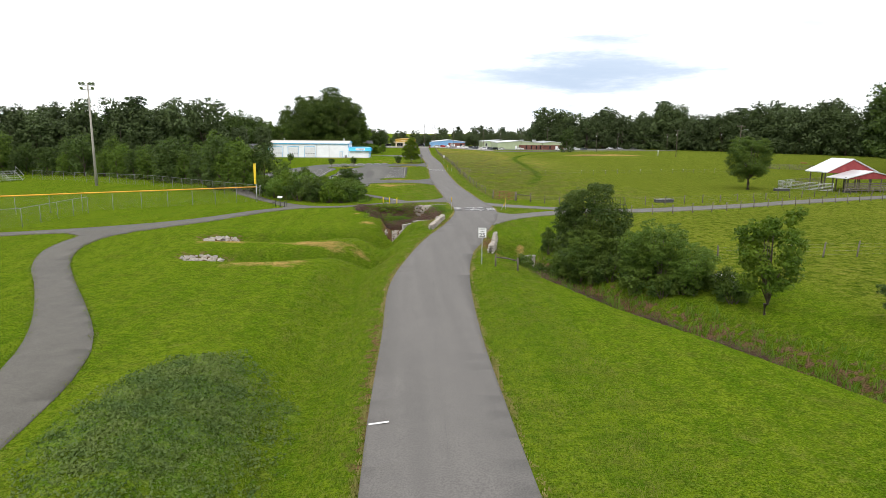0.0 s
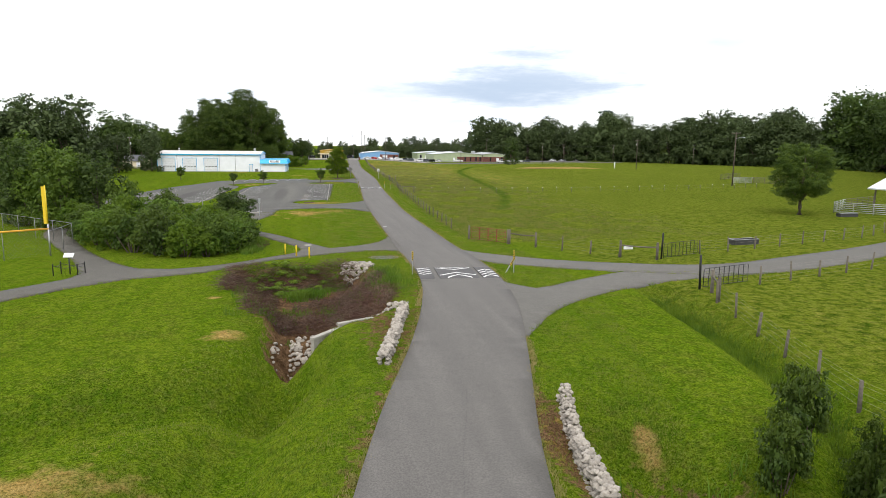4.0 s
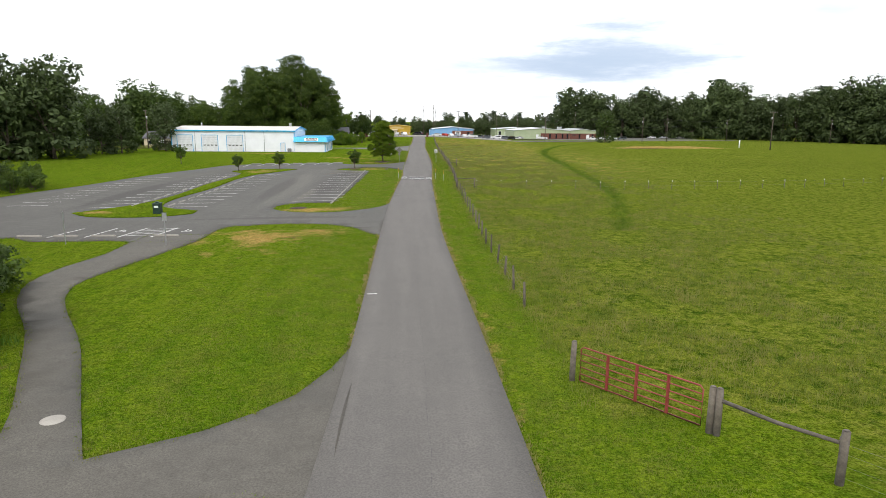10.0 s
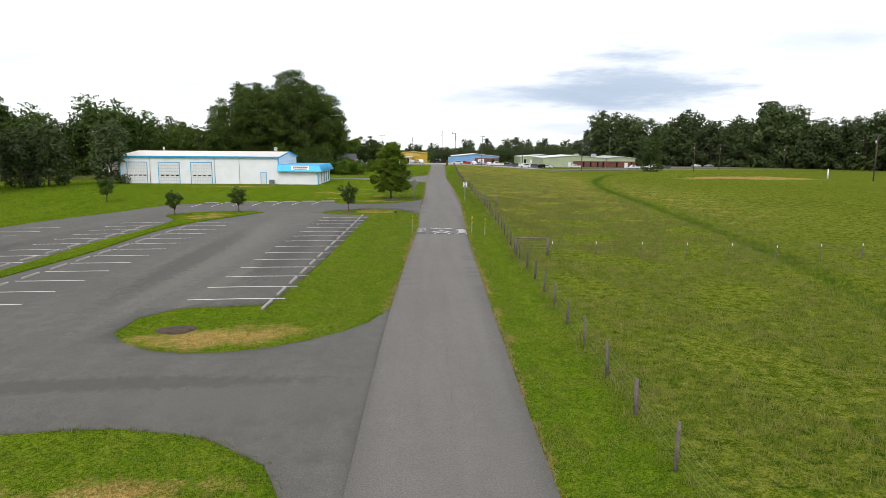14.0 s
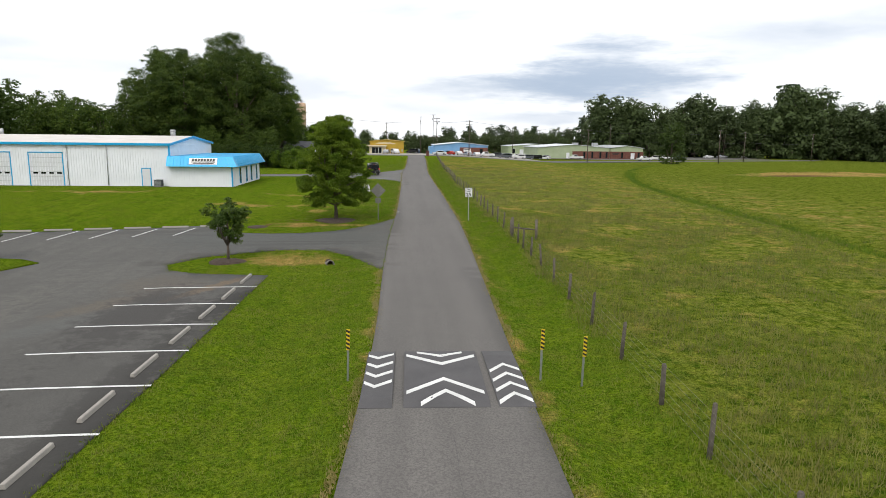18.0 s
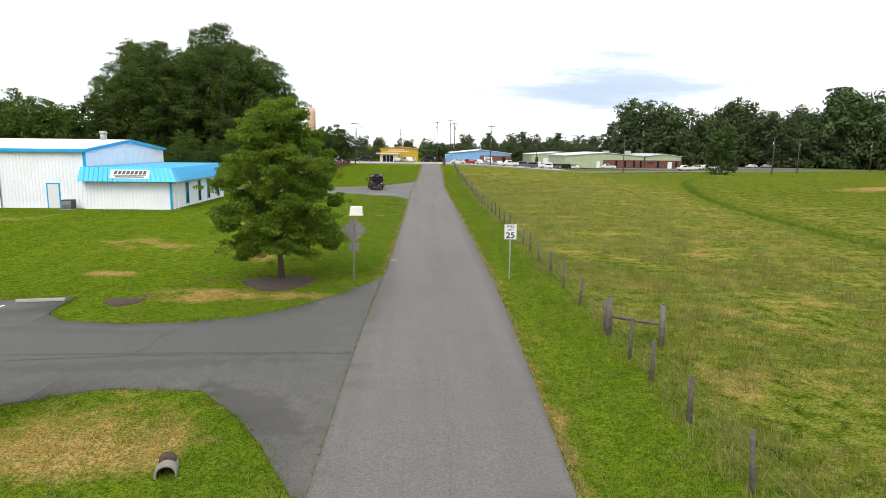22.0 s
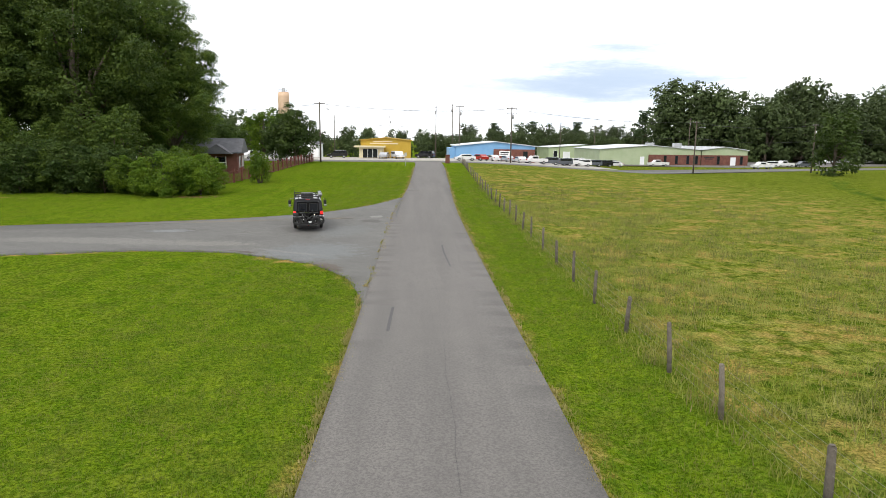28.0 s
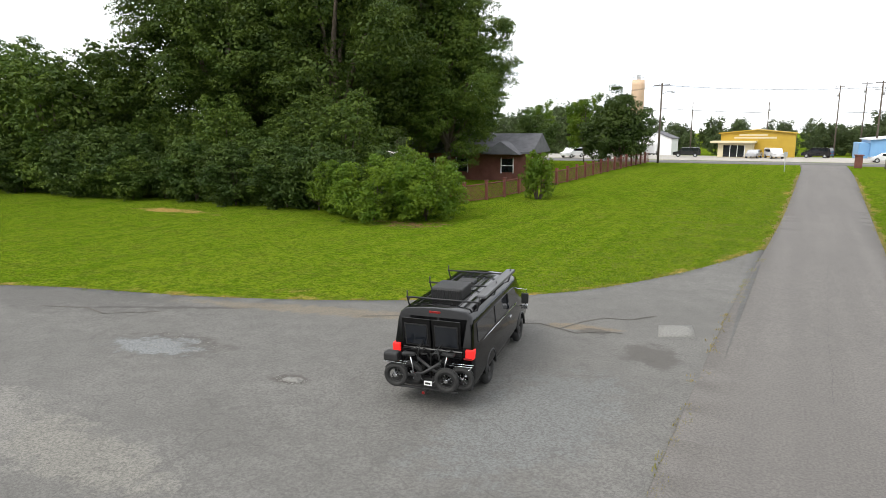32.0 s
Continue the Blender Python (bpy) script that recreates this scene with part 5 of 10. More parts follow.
    for i in range(1, 34):
        s = i / 34
        y = Y0 - 0.6 + s * (YA - Y0 + 0.6)
        tube(bm, [(XA + f0 + 0.01, y, Z + 2.46), (XA + f1 + 0.01, y, Z + 3.66)], 0.018, 4)
    part("fascia_seams", local(bm), M_BLUE_TRIM, root)
    part("corner_trim", local(boxes((XA - 0.1, Y0 - 0.65, Z, XA + 0.05, Y0 - 0.5, Z + 2.46))), M_BLUE_TRIM, root)
    for y in (247.2, 250.6, 253.4, 256.6):
        w = part("window", local(boxes((XA + 0.0, y, Z + 0.25, XA + 0.05, y + 0.62, Z + 2.15))), M_DARK_GLASS, root, "tall narrow dark window")
        for q in ((y - 0.08, Z + 0.17, y, Z + 2.23), (y + 0.62, Z + 0.17, y + 0.70, Z + 2.23)):
            part("window_frame", local(boxes((XA + 0.0, q[0], q[1], XA + 0.07, q[2], q[3]))), M_BLUE_TRIM, w)
    # sign board on the fascia: plain shapes for the wordmark and the line under it
    m = pose(0, 0, 0, -62.3)
    board = part("sign_board", bmesh.new(), M_SIGN_WHITE, root, "white sign board with slanted black lettering shapes")
    bm = bmesh.new()
    yf = lambda z: Y0 - 0.6 - f0 + (z - 2.45) / 1.2 * (f0 - f1)

    def panel(bm, x0, x1, z0, z1, lift, skew=0.0):
        vs = [bm.verts.new((x, yf(z) - lift, Z + z)) for x, z in ((x0, z0), (x1, z0), (x1 + skew, z1), (x0 + skew, z1))]
        vs2 = [bm.verts.new((v.co.x, v.co.y + 0.02, v.co.z)) for v in vs]
        bm.faces.new(vs)
        bm.faces.new(vs2[::-1])
        for k in range(4):
            bm.faces.new((vs[k], vs2[k], vs2[(k + 1) % 4], vs[(k + 1) % 4]))

    panel(bm, -14.5, -11.2, 2.72, 3.45, 0.04)
    local(bm).to_mesh(board.data)
    bm.free()
    for i in range(8):
        x = -14.22 + 0.35 * i
        bm = bmesh.new()
        panel(bm, x, x + 0.26, 3.06, 3.38, 0.055, 0.08)
        part("wordmark_shape", local(bm), M_BLACK_PAINT, root)
    bm = bmesh.new()
    panel(bm, -14.25, -11.45, 2.95, 3.0, 0.055)
    part("sign_bar", local(bm), M_BLACK_PAINT, root)
    bm = bmesh.new()
    panel(bm, -14.05, -11.6, 2.80, 2.90, 0.055)
    part("sign_bar", local(bm), M_BLACK_PAINT, root)
    return tagged(root, "long white metal building with blue trim and three roll-up doors", "building")


metal_building()

# ---- pasture fence: posts every few metres, woven wire between ----
def along(line, gap):
    """Places along a line, one a gap, with the heading."""
    out, carry = [], 0.0
    for (ax, ay), (bx, by) in zip(line, line[1:]):
        l = math.hypot(bx - ax, by - ay)
        s = carry
        while s < l:
            out.append((ax + (bx - ax) * s / l, ay + (by - ay) * s / l, math.degrees(math.atan2(by - ay, bx - ax))))
            s += gap
        carry = s - l
    return out


def post_mesh(r, h, seed):
    rg = random.Random(seed)
    bm = bmesh.new()
    lx, ly = rg.uniform(-0.04, 0.04), rg.uniform(-0.04, 0.04)
    tube(bm, [(0, 0, -0.3), (lx * 0.4, ly * 0.4, h * 0.5), (lx, ly, h - 0.03), (lx, ly, h)], [r * 1.05, r, r * 0.93, r * 0.7], 8)
    return mesh_of("post", bm, M_POST_WOOD)


POSTS = [post_mesh(0.062, 1.22, 1), post_mesh(0.058, 1.3, 2), post_mesh(0.07, 1.15, 3)]
STOUT = post_mesh(0.10, 1.42, 4)


def wire_fence(name, places, label, heights, stays=0.0, pieces=None, top=None):
    """Posts at the places and level wires from post to post; stays: gap of the upright wires."""
    x0, y0, _ = places[0]
    root = empty(name, x0, y0, hz(x0, y0))
    ps = pieces or POSTS
    for i, (x, y, a) in enumerate(places):
        p = part("post", ps[i % len(ps)], None, root)
        p.matrix_basis = Matrix.Translation((x - x0, y - y0, hz(x, y) - hz(x0, y0))) @ pose(0, 0, 0, rng.uniform(-3, 3), rng.uniform(-3, 3), 77 * i)
    for h in heights:
        bm = bmesh.new()
        tube(bm, [(x - x0, y - y0, hz(x, y) - hz(x0, y0) + h) for x, y, _ in places], 0.0032, 4)
        part("wire", bm, M_WIRE, root)
    if stays:
        bm = bmesh.new()
        for (ax, ay, _), (bx, by, _) in zip(places, places[1:]):
            n = int(math.hypot(bx - ax, by - ay) / stays)
            for k in range(1, n):
                x, y = ax + (bx - ax) * k / n, ay + (by - ay) * k / n
                z = hz(x, y) - hz(x0, y0)
                tube(bm, [(x - x0, y - y0, z + heights[0]), (x - x0, y - y0, z + heights[-1])], 0.002, 3, False)
        tagged(part("stay_wire", bm, M_WIRE, root), kind="stuff")
    return tagged(root, label, "fence")


def fence_places():
    """Posts every 3.4 m, but where they were set by eye beside the hump and the drive."""
    set_by_eye = (179.6, 183.2, 187.0, 190.9, 194.3, 197.8, 201.0, 203.6, 205.5, 208.3, 212.0, 215.2, 218.2, 221.6, 224.7, 228.0, 231.5, 235.3, 238.6, 242.1, 245.8, 248.9, 252.4, 255.2, 258.6, 262.1, 265.7, 269.5, 273.5, 277.8, 281.5)
    ys = list(np.arange(112.0, 177, 3.4)) + list(set_by_eye) + list(np.arange(285.0, 364, 3.5))
    return [(float(np.interp(y, [p[1] for p in FENCE_LINE], [p[0] for p in FENCE_LINE])), float(y), 90.0) for y in ys]


wire_fence("pasture_fence", fence_places(), "weathered wooden posts with woven wire along the pasture", (0.22, 0.45, 0.68, 0.9, 1.1))

# ---- paint, kerb stops, humps and islands on the paving ----
def draped_bar(bm, pts, width, lift):
    """A flat painted band along points that lies on the paving."""
    P = [Vector((x, y, 0)) for x, y in pts]
    rows = []
    for i, p in enumerate(P):
        a, b = P[max(i - 1, 0)], P[min(i + 1, len(P) - 1)]
        d = (b - a).normalized()
        n = Vector((-d.y, d.x, 0)) * width / 2
        if 0 < i < len(P) - 1:
            e = (P[i] - P[i - 1]).normalized()
            c = max(0.35, abs(e.dot(d)))
            n /= c
        rows.append([bm.verts.new((q.x, q.y, hz(q.x, q.y) + lift)) for q in (p - n, p + n)])
    for r, s in zip(rows, rows[1:]):
        bm.faces.new((r[0], s[0], s[1], r[1]))
    bmesh.ops.recalc_face_normals(bm, faces=bm.faces)
    for f in bm.faces:
        if f.normal.z < 0:
            f.normal_flip()
    return bm


def fine(pts, gap=0.8):
    out = []
    for (ax, ay), (bx, by) in zip(pts, pts[1:]):
        n = max(1, int(math.hypot(bx - ax, by - ay) / gap))
        out += [(ax + (bx - ax) * k / n, ay + (by - ay) * k / n) for k in range(n)]
    return out + [pts[-1]]


def stall_line(pts, width=0.11, group="car park stall lines", label="white painted stall line on the asphalt", lift=0.032):
    ob = new("stall_line", mesh_of("stall_line", draped_bar(bmesh.new(), fine(pts), width, lift), M_WHITE_LINE))
    return tagged(ob, label, "road marking", group)


for k in range(14):
    y = 154.25 + 3.02 * k
    x1 = 2.55 + 0.03 * (y - 153)
    stall_line([(x1 - 4.95, y - 0.2), (x1 + 0.1, y)])
for k in range(14):
    y = 150.6 + 3.02 * k
    stall_line([(-14.7 + 0.014 * (y - 150), y), (-10.6 + 0.014 * (y - 150), y)])
    xs = -18.3 + 0.014 * (y - 156)
    stall_line([(xs - 4.5, y + 0.3), (xs + 0.1, y + 0.6)])
for k in range(12):
    y = 153.5 + 3.02 * k
    xo = -32.6 + 0.1 * max(0, y - 170)
    stall_line([(xo, y), (xo + 4.3, y)])
for k in range(7):
    x, y = -4.4 - 2.57 * k, 211.75 - 0.42 * k
    stall_line([(x - 0.55, y - 3.3), (x, y)])
for x0 in (-16.9, -14.2, -11.77, -9.31):
    stall_line([(x0, 131.9), (x0 + 0.5, 136.5)])
for k in range(5):
    stall_line([(-11.5 + 0.1 * k, 132.6 + 0.8 * k), (-9.0 + 0.1 * k, 133.0 + 0.8 * k)], 0.1)


def pad_symbol(x, y):
    """A worn painted symbol in an accessible stall: a ring and a back."""
    bm = bmesh.new()
    draped_bar(bm, [(x + 0.38 * math.cos(a), y + 0.38 * math.sin(a)) for a in np.linspace(-2.6, 1.6, 12)], 0.1, 0.034)
    draped_bar(bm, [(x - 0.1, y + 0.1), (x - 0.05, y + 0.7)], 0.12, 0.036)
    return tagged(new("stall_symbol", mesh_of("stall_symbol", bm, M_WHITE_LINE)), "white accessible stall symbol painted on asphalt", "road marking")


pad_symbol(-12.8, 134.9)
pad_symbol(-7.6, 134.8)


def wheel_stop_mesh():
    bm = bmesh.new()
    prism(bm, [(-0.08, 0), (0.08, 0), (0.05, 0.12), (-0.05, 0.12)], -0.9, 0.9)
    bmesh.ops.bevel(bm, geom=list(bm.edges), offset=0.015, segments=1, affect="EDGES")
    return mesh_of("wheel_stop", bm, M_CONCRETE)


STOP = wheel_stop_mesh()


def wheel_stop(x, y, turn):
    ob = new("wheel_stop", STOP)
    ob.matrix_world = pose(x, y, hz(x, y) + 0.02, 0, 0, turn)
    return tagged(ob, "pale concrete wheel stop at a parking stall", "wheel stop", "wheel stops of the car park")


for k in range(15):
    y = 152.75 + 3.02 * k
    wheel_stop(2.1 + 0.022 * (y - 153), y, 88.5)
    if k < 12:
        wheel_stop(-14.75 + 0.024 * (3.02 * k), 152.1 + 3.02 * k, 89)
        wheel_stop(-18.75 + 0.014 * (3.02 * k), 152.6 + 3.02 * k, 89)
for x in (-18.5, -15.8, -13.0, -8.3):
    wheel_stop(x, 132.4, 0)
for k in range(7):
    wheel_stop(-3.35 - 2.57 * k, 212.35 - 0.42 * k, 9.3)

# short marks beside the road
for x0, x1, y in ((-0.95, -0.25, 20.7), (8.15, 8.65, 114.4), (10.36, 10.68, 221.66)):
    tagged(new("edge_mark", mesh_of("edge_mark", draped_bar(bmesh.new(), [(x0, y), (x1, y + 0.02)], 0.12, 0.075), M_WHITE_LINE)), "short painted survey mark at the road's edge", "road marking")
M_TYRE = asphalt("tyre_rubber_on_asphalt", (0.082, 0.080, 0.081), (0.115, 0.112, 0.112), (0.130, 0.127, 0.126))
tagged(new("tyre_mark", mesh_of("tyre_mark", draped_bar(bmesh.new(), fine([(12.02, 261.4), (11.98, 260.2), (11.94, 258.6)]), 0.10, 0.074), M_TYRE)), "dark skid mark on the grey asphalt", "skid mark")

tagged(new("tyre_mark", mesh_of("tyre_mark", draped_bar(bmesh.new(), fine([(14.30, 274.6), (14.30, 272), (14.42, 268.6)]), 0.09, 0.074), M_TYRE)), "long dark skid mark on the grey asphalt", "skid mark")

# paving seam along the middle of the road
for y0, y1 in ((18, 62), (96, 128), (140, 178), (190, 232), (236, 268), (284, 345)):
    mid_line = []
    for k in range(int(y1 - y0) + 1):
        y = y0 + k
        xl, xr = np.interp(y, [p[1] for p in ROAD_LEFT], [p[0] for p in ROAD_LEFT]), np.interp(y, [p[1] for p in ROAD_RIGHT], [p[0] for p in ROAD_RIGHT])
        mid_line.append((float(0.47 * xl + 0.53 * xr) + 0.03 * math.sin(y * 1.3) + 0.02 * math.sin(y * 3.1), y))
    tagged(new("paving_seam", mesh_of("paving_seam", draped_bar(bmesh.new(), mid_line, 0.007, 0.071), M_TYRE)), "thin dark paving seam along the asphalt road", "seam", "paving seams of the road")

# grass islands in the car park
MID_ISLAND = flow([(-22.6, 147), (-19.8, 144.2), (-13.8, 143.4), (-10.4, 145.3), (-10.6, 147.4), (-13.4, 149.0), (-15.2, 150.8), (-15.4, 170), (-14.7, 188), (-10.4, 197.5), (-9.3, 199.9), (-13, 201.5), (-19.2, 199.6), (-20.4, 197.9), (-17.6, 193), (-17.8, 175), (-18.1, 156), (-19.5, 151.5)]) + [(-22.3, 147.4)]


def island(outline, label):
    bm = plate(outline, 0.075, 1.0, 0.1)
    me = mesh_of("traffic_island", bm, M_GROUND)
    n = len(me.vertices)
    co = np.empty(n * 3, np.float32)
    me.vertices.foreach_get("co", co)
    co = co.reshape(-1, 3)
    dry = np.maximum(0.75 * blob(co[:, 0], co[:, 1], -20.3, 146.9, 2.6, 1.8), 0.55 * blob(co[:, 0], co[:, 1], -15, 196, 4, 5))
    a = me.color_attributes.new("zone", "FLOAT_COLOR", "POINT")
    a.data.foreach_set("color", np.stack([np.zeros(n), dry, np.zeros(n), np.zeros(n)], 1).astype(np.float32).ravel())
    return tagged(new("traffic_island", me), label, "traffic island")


island(MID_ISLAND, "long narrow grass island between parking rows")


def hump(name, cx, cy, turn, label, wide=1.0):
    """A speed hump: three low asphalt pads with white arrow bands, following the fall of the road."""
    root = empty(name, cx, cy, hz(cx, cy) + 0.066, turn)
    c, d = math.cos(radians(turn)), math.sin(radians(turn))

    def top(x, y, lift):
        rise = 0.052 * min(1.0, (y + 2.5) / 0.55, (1.95 - y) / 0.55)
        return (x, y, hz(cx + c * x - d * y, cy + d * x + c * y) - hz(cx, cy) + max(0.0, rise) + lift)

    for x0, x1 in ((-2.36, -1.50), (-1.20, 1.10), (1.32, 2.30)):
        bm = bmesh.new()
        ys = [-2.5, -2.2, -1.95, -1.2, -0.4, 0.4, 1.1, 1.4, 1.65, 1.95]
        rows = [[bm.verts.new(top(x, y, lift)) for x, lift in ((x0 * wide, -0.03), (x0 * wide, 0.010), (x1 * wide, 0.010), (x1 * wide, -0.03))] for y in ys]
        for a, b in zip(rows, rows[1:]):
            for m in range(3):
                bm.faces.new((a[m], a[m + 1], b[m + 1], b[m]))
        bm.faces.new(rows[0][::-1])
        bm.faces.new(rows[-1])
        part("pad", bm, M_HUMP, root, "low dark asphalt pad")
    bands = [((-1.12, -1.62), (-0.05, -0.62), (1.02, -1.66)), ((-0.74, -2.32), (-0.04, -1.50), (0.70, -2.34)), ((-1.14, 1.42), (-0.05, 0.62), (1.02, 1.34)), ((-0.80, 1.78), (-0.06, 1.34), (0.66, 1.76))]
    bands += [((-2.33, 1.42 - 0.76 * k), (-2.02, 1.16 - 0.78 * k), (-1.54, 1.56 - 0.77 * k)) for k in range(4)]
    bands += [((1.36, -0.05 - 0.74 * k), (1.84, 0.56 - 0.76 * k), (2.27, 0.10 - 0.76 * k)) for k in range(4)]
    for i, line in enumerate(bands):
        w = 0.25 if i < 4 else 0.22
        bm = bmesh.new()
        vs = []
        for (ax, ay), (bx, by) in zip(line, line[1:]):
            for m in range(6 if (bx, by) != line[-1] else 7):
                u = m / 6
                x, y = (ax + (bx - ax) * u) * wide, ay + (by - ay) * u
                vs.append((bm.verts.new(top(x, y - w / 2, 0.016)), bm.verts.new(top(x, y + w / 2, 0.016))))
        for u, v in zip(vs, vs[1:]):
            bm.faces.new((u[0], v[0], v[1], u[1]))
        part("painted_band", bm, M_WHITE_LINE, root, "worn white arrow band")
    return tagged(root, label, "speed hump")


M_HUMP = surface("hump_asphalt", (0.076, 0.073, 0.075), (0.100, 0.096, 0.098), 1.0, 50.0, 0.9, 0, 0.3)
hump("speed_hump", 10.30, 82.9, -4, "asphalt speed hump with white arrow markings beyond the bend", 1.13)
hump("speed_hump", 11.83, 181.95, -1.0, "asphalt speed hump with white arrow markings beside the car park")


def hazard_marker(x, y, lean=0.0, turn=0.0, label="slim steel post with a yellow and black striped panel", foot=0.95):
    """A striped panel on a slim steel post; foot: height of the panel's lower edge along the post."""
    root = empty("hazard_marker", x, y, hz(x, y), turn)
    m = pose(0, 0, 0, 0, lean, 0)
    bm = bmesh.new()
    box(bm, -0.03, -0.02, -0.3, 0.03, 0.02, foot + 0.05, m=m)
    box(bm, -0.012, -0.05, -0.3, 0.012, -0.02, foot + 0.05, m=m)
    part("post", bm, M_STEEL, root)
    p = part("panel", box(bmesh.new(), -0.055, -0.065, foot, 0.055, -0.05, foot + 0.62, m=m), M_YELLOW_PAINT, root, "yellow striped panel")
    for k in range(5):
        bm = bmesh.new()
        z = foot + 0.012 + 0.122 * k
        vs = [bm.verts.new(m @ Vector(q)) for q in ((-0.054, -0.068, z + 0.05), (0.054, -0.068, z), (0.054, -0.068, z + 0.062), (-0.054, -0.068, z + 0.112))]
        bm.faces.new(vs)
        part("stripe", bm, M_BLACK_PAINT, p)
    return tagged(root, label, "marker post", "hazard markers at the speed humps")


for x, y in ((7.28, 82.8), (14.3, 82.4), (8.99, 181.65), (14.67, 181.6), (15.9, 181.5)):
    hazard_marker(x, y, rng.uniform(-2, 2))
hazard_marker(13.74, 82.44, 30, 0, "bent striped marker leaning against its neighbour", 0.58)


def speed_sign(x, y, turn=0):
    root = empty("speed_limit_sign", x, y, hz(x, y), turn)
    bm = boxes((-0.035, -0.015, -0.3, 0.035, 0.015, 2.75), (-0.012, 0.015, -0.3, 0.012, 0.045, 2.75))
    part("post", bm, M_STEEL, root)
    bm = bmesh.new()
    box(bm, -0.305, -0.03, 2.02, 0.305, -0.018, 2.78)
    plate_ob = part("sign_plate", bm, M_SIGN_WHITE, root, "white sign plate with black writing")
    bm = boxes((-0.285, -0.036, 2.04, 0.285, -0.031, 2.052), (-0.285, -0.036, 2.748, 0.285, -0.031, 2.76), (-0.285, -0.036, 2.052, -0.273, -0.031, 2.748), (0.273, -0.036, 2.052, 0.285, -0.031, 2.748))
    part("border", bm, M_BLACK_PAINT, plate_ob)
    for text, size, z, wide in (("SPEED", 0.145, 2.615, 1.08), ("LIMIT", 0.145, 2.455, 1.08), ("25", 0.40, 2.09, 1.16)):
        cu = bpy.data.curves.new("writing", "FONT")
        cu.body, cu.size, cu.align_x, cu.extrude, cu.offset = text, size, "CENTER", 0.002, 0.002 if size < 0.2 else 0.009
        tmp = new("writing", cu)
        dg = bpy.context.evaluated_depsgraph_get()
        me = bpy.data.meshes.new_from_object(tmp.evaluated_get(dg))
        bpy.data.objects.remove(tmp)
        bpy.data.curves.remove(cu)
        me.transform(Matrix.Translation((0, -0.036, z)) @ Matrix.Rotation(radians(90), 4, "X") @ Matrix.Diagonal((wide, 1, 1, 1)))
        me.materials.clear()
        me.materials.append(M_BLACK_PAINT)
        part("writing", me, None, plate_ob)
    return tagged(root, "white speed limit 25 sign on a steel post", "road sign", "speed limit signs")


speed_sign(6.5, 47.3, -3)
speed_sign(16.45, 218.2, -4)


M_SIGN_BACK = surface("dull_weathered_aluminium", (0.17, 0.165, 0.15), (0.24, 0.235, 0.215), 6.0, 40.0, 0.6, 0.3, 0.05)


def diamond_back(x, y):
    """A diamond sign seen from its bare back, with a small plate below."""
    root = empty("warning_sign", x, y, hz(x, y))
    part("post", boxes((-0.035, -0.015, -0.3, 0.035, 0.015, 2.9), (-0.012, -0.045, -0.3, 0.012, -0.015, 2.9)), M_SIGN_BACK, root)
    bm = bmesh.new()
    box(bm, -0.43, 0.016, -0.43, 0.43, 0.03, 0.43, m=Matrix.Translation((0, 0, 2.42)) @ Matrix.Rotation(radians(45), 4, "Y"))
    part("sign_plate", bm, M_SIGN_BACK, root, "bare aluminium back of a diamond sign")
    part("lower_plate", boxes((-0.23, 0.016, 1.42, 0.23, 0.03, 1.82)), M_SIGN_BACK, root, "bare aluminium back of a small plate")
    return tagged(root, "diamond warning sign showing its bare aluminium back", "road sign")


diamond_back(8.82, 216.4)


def bare_sign(x, y, h, w, ph, label, name="sign_post"):
    root = empty(name, x, y, hz(x, y))
    part("post", boxes((-0.035, -0.015, -0.3, 0.035, 0.015, h)), M_STEEL, root)
    part("sign_plate", boxes((-w / 2, 0.016, h - ph, w / 2, 0.03, h)), M_STEEL, root)
    return tagged(root, label, "sign")


bare_sign(-14.2, 129.2, 2.35, 0.1, 0.5, "grey metal sign post at the car park's edge")
bare_sign(-6.95, 128.6, 2.35, 0.32, 0.6, "grey back of a small sign on a post")
bare_sign(11.6, 352, 2.2, 0.4, 0.6, "small grey sign back by the stop line")


def bollard(x, y):
    root = empty("bollard", x, y, hz(x, y))
    bm = bmesh.new()
    tube(bm, [(0, 0, -0.2), (0, 0, 0.83), (0, 0, 0.88), (0, 0, 0.91)], [0.062, 0.062, 0.05, 0.02], 14)
    part("pipe", bm, M_YELLOW_PAINT, root)
    part("cap", tube(bmesh.new(), [(0, 0, 0.90), (0, 0, 0.925)], [0.05, 0.02], 12), M_YELLOW_PAINT, root)
    return tagged(root, "bright yellow steel bollard beside the footpath", "bollard", "bollards at the footpath")


for x, y in ((-1.75, 94.2), (-0.82, 93.2), (0.24, 91.8)):
    bollard(x, y)


def disc_cover(name, x, y, r, material, label, lift=0.03):
    bm = bmesh.new()
    tube(bm, [(0, 0, -0.02), (0, 0, 0.012), (0, 0, 0.016)], [r, r, r * 0.9], 22)
    ob = new(name, mesh_of(name, bm, material))
    ob.matrix_world = Matrix.Translation((x, y, hz(x, y) + lift))
    return tagged(ob, label, "manhole cover")


disc_cover("manhole_cover", -0.05, 100.3, 0.34, M_CONCRETE, "round pale manhole cover in the footpath")


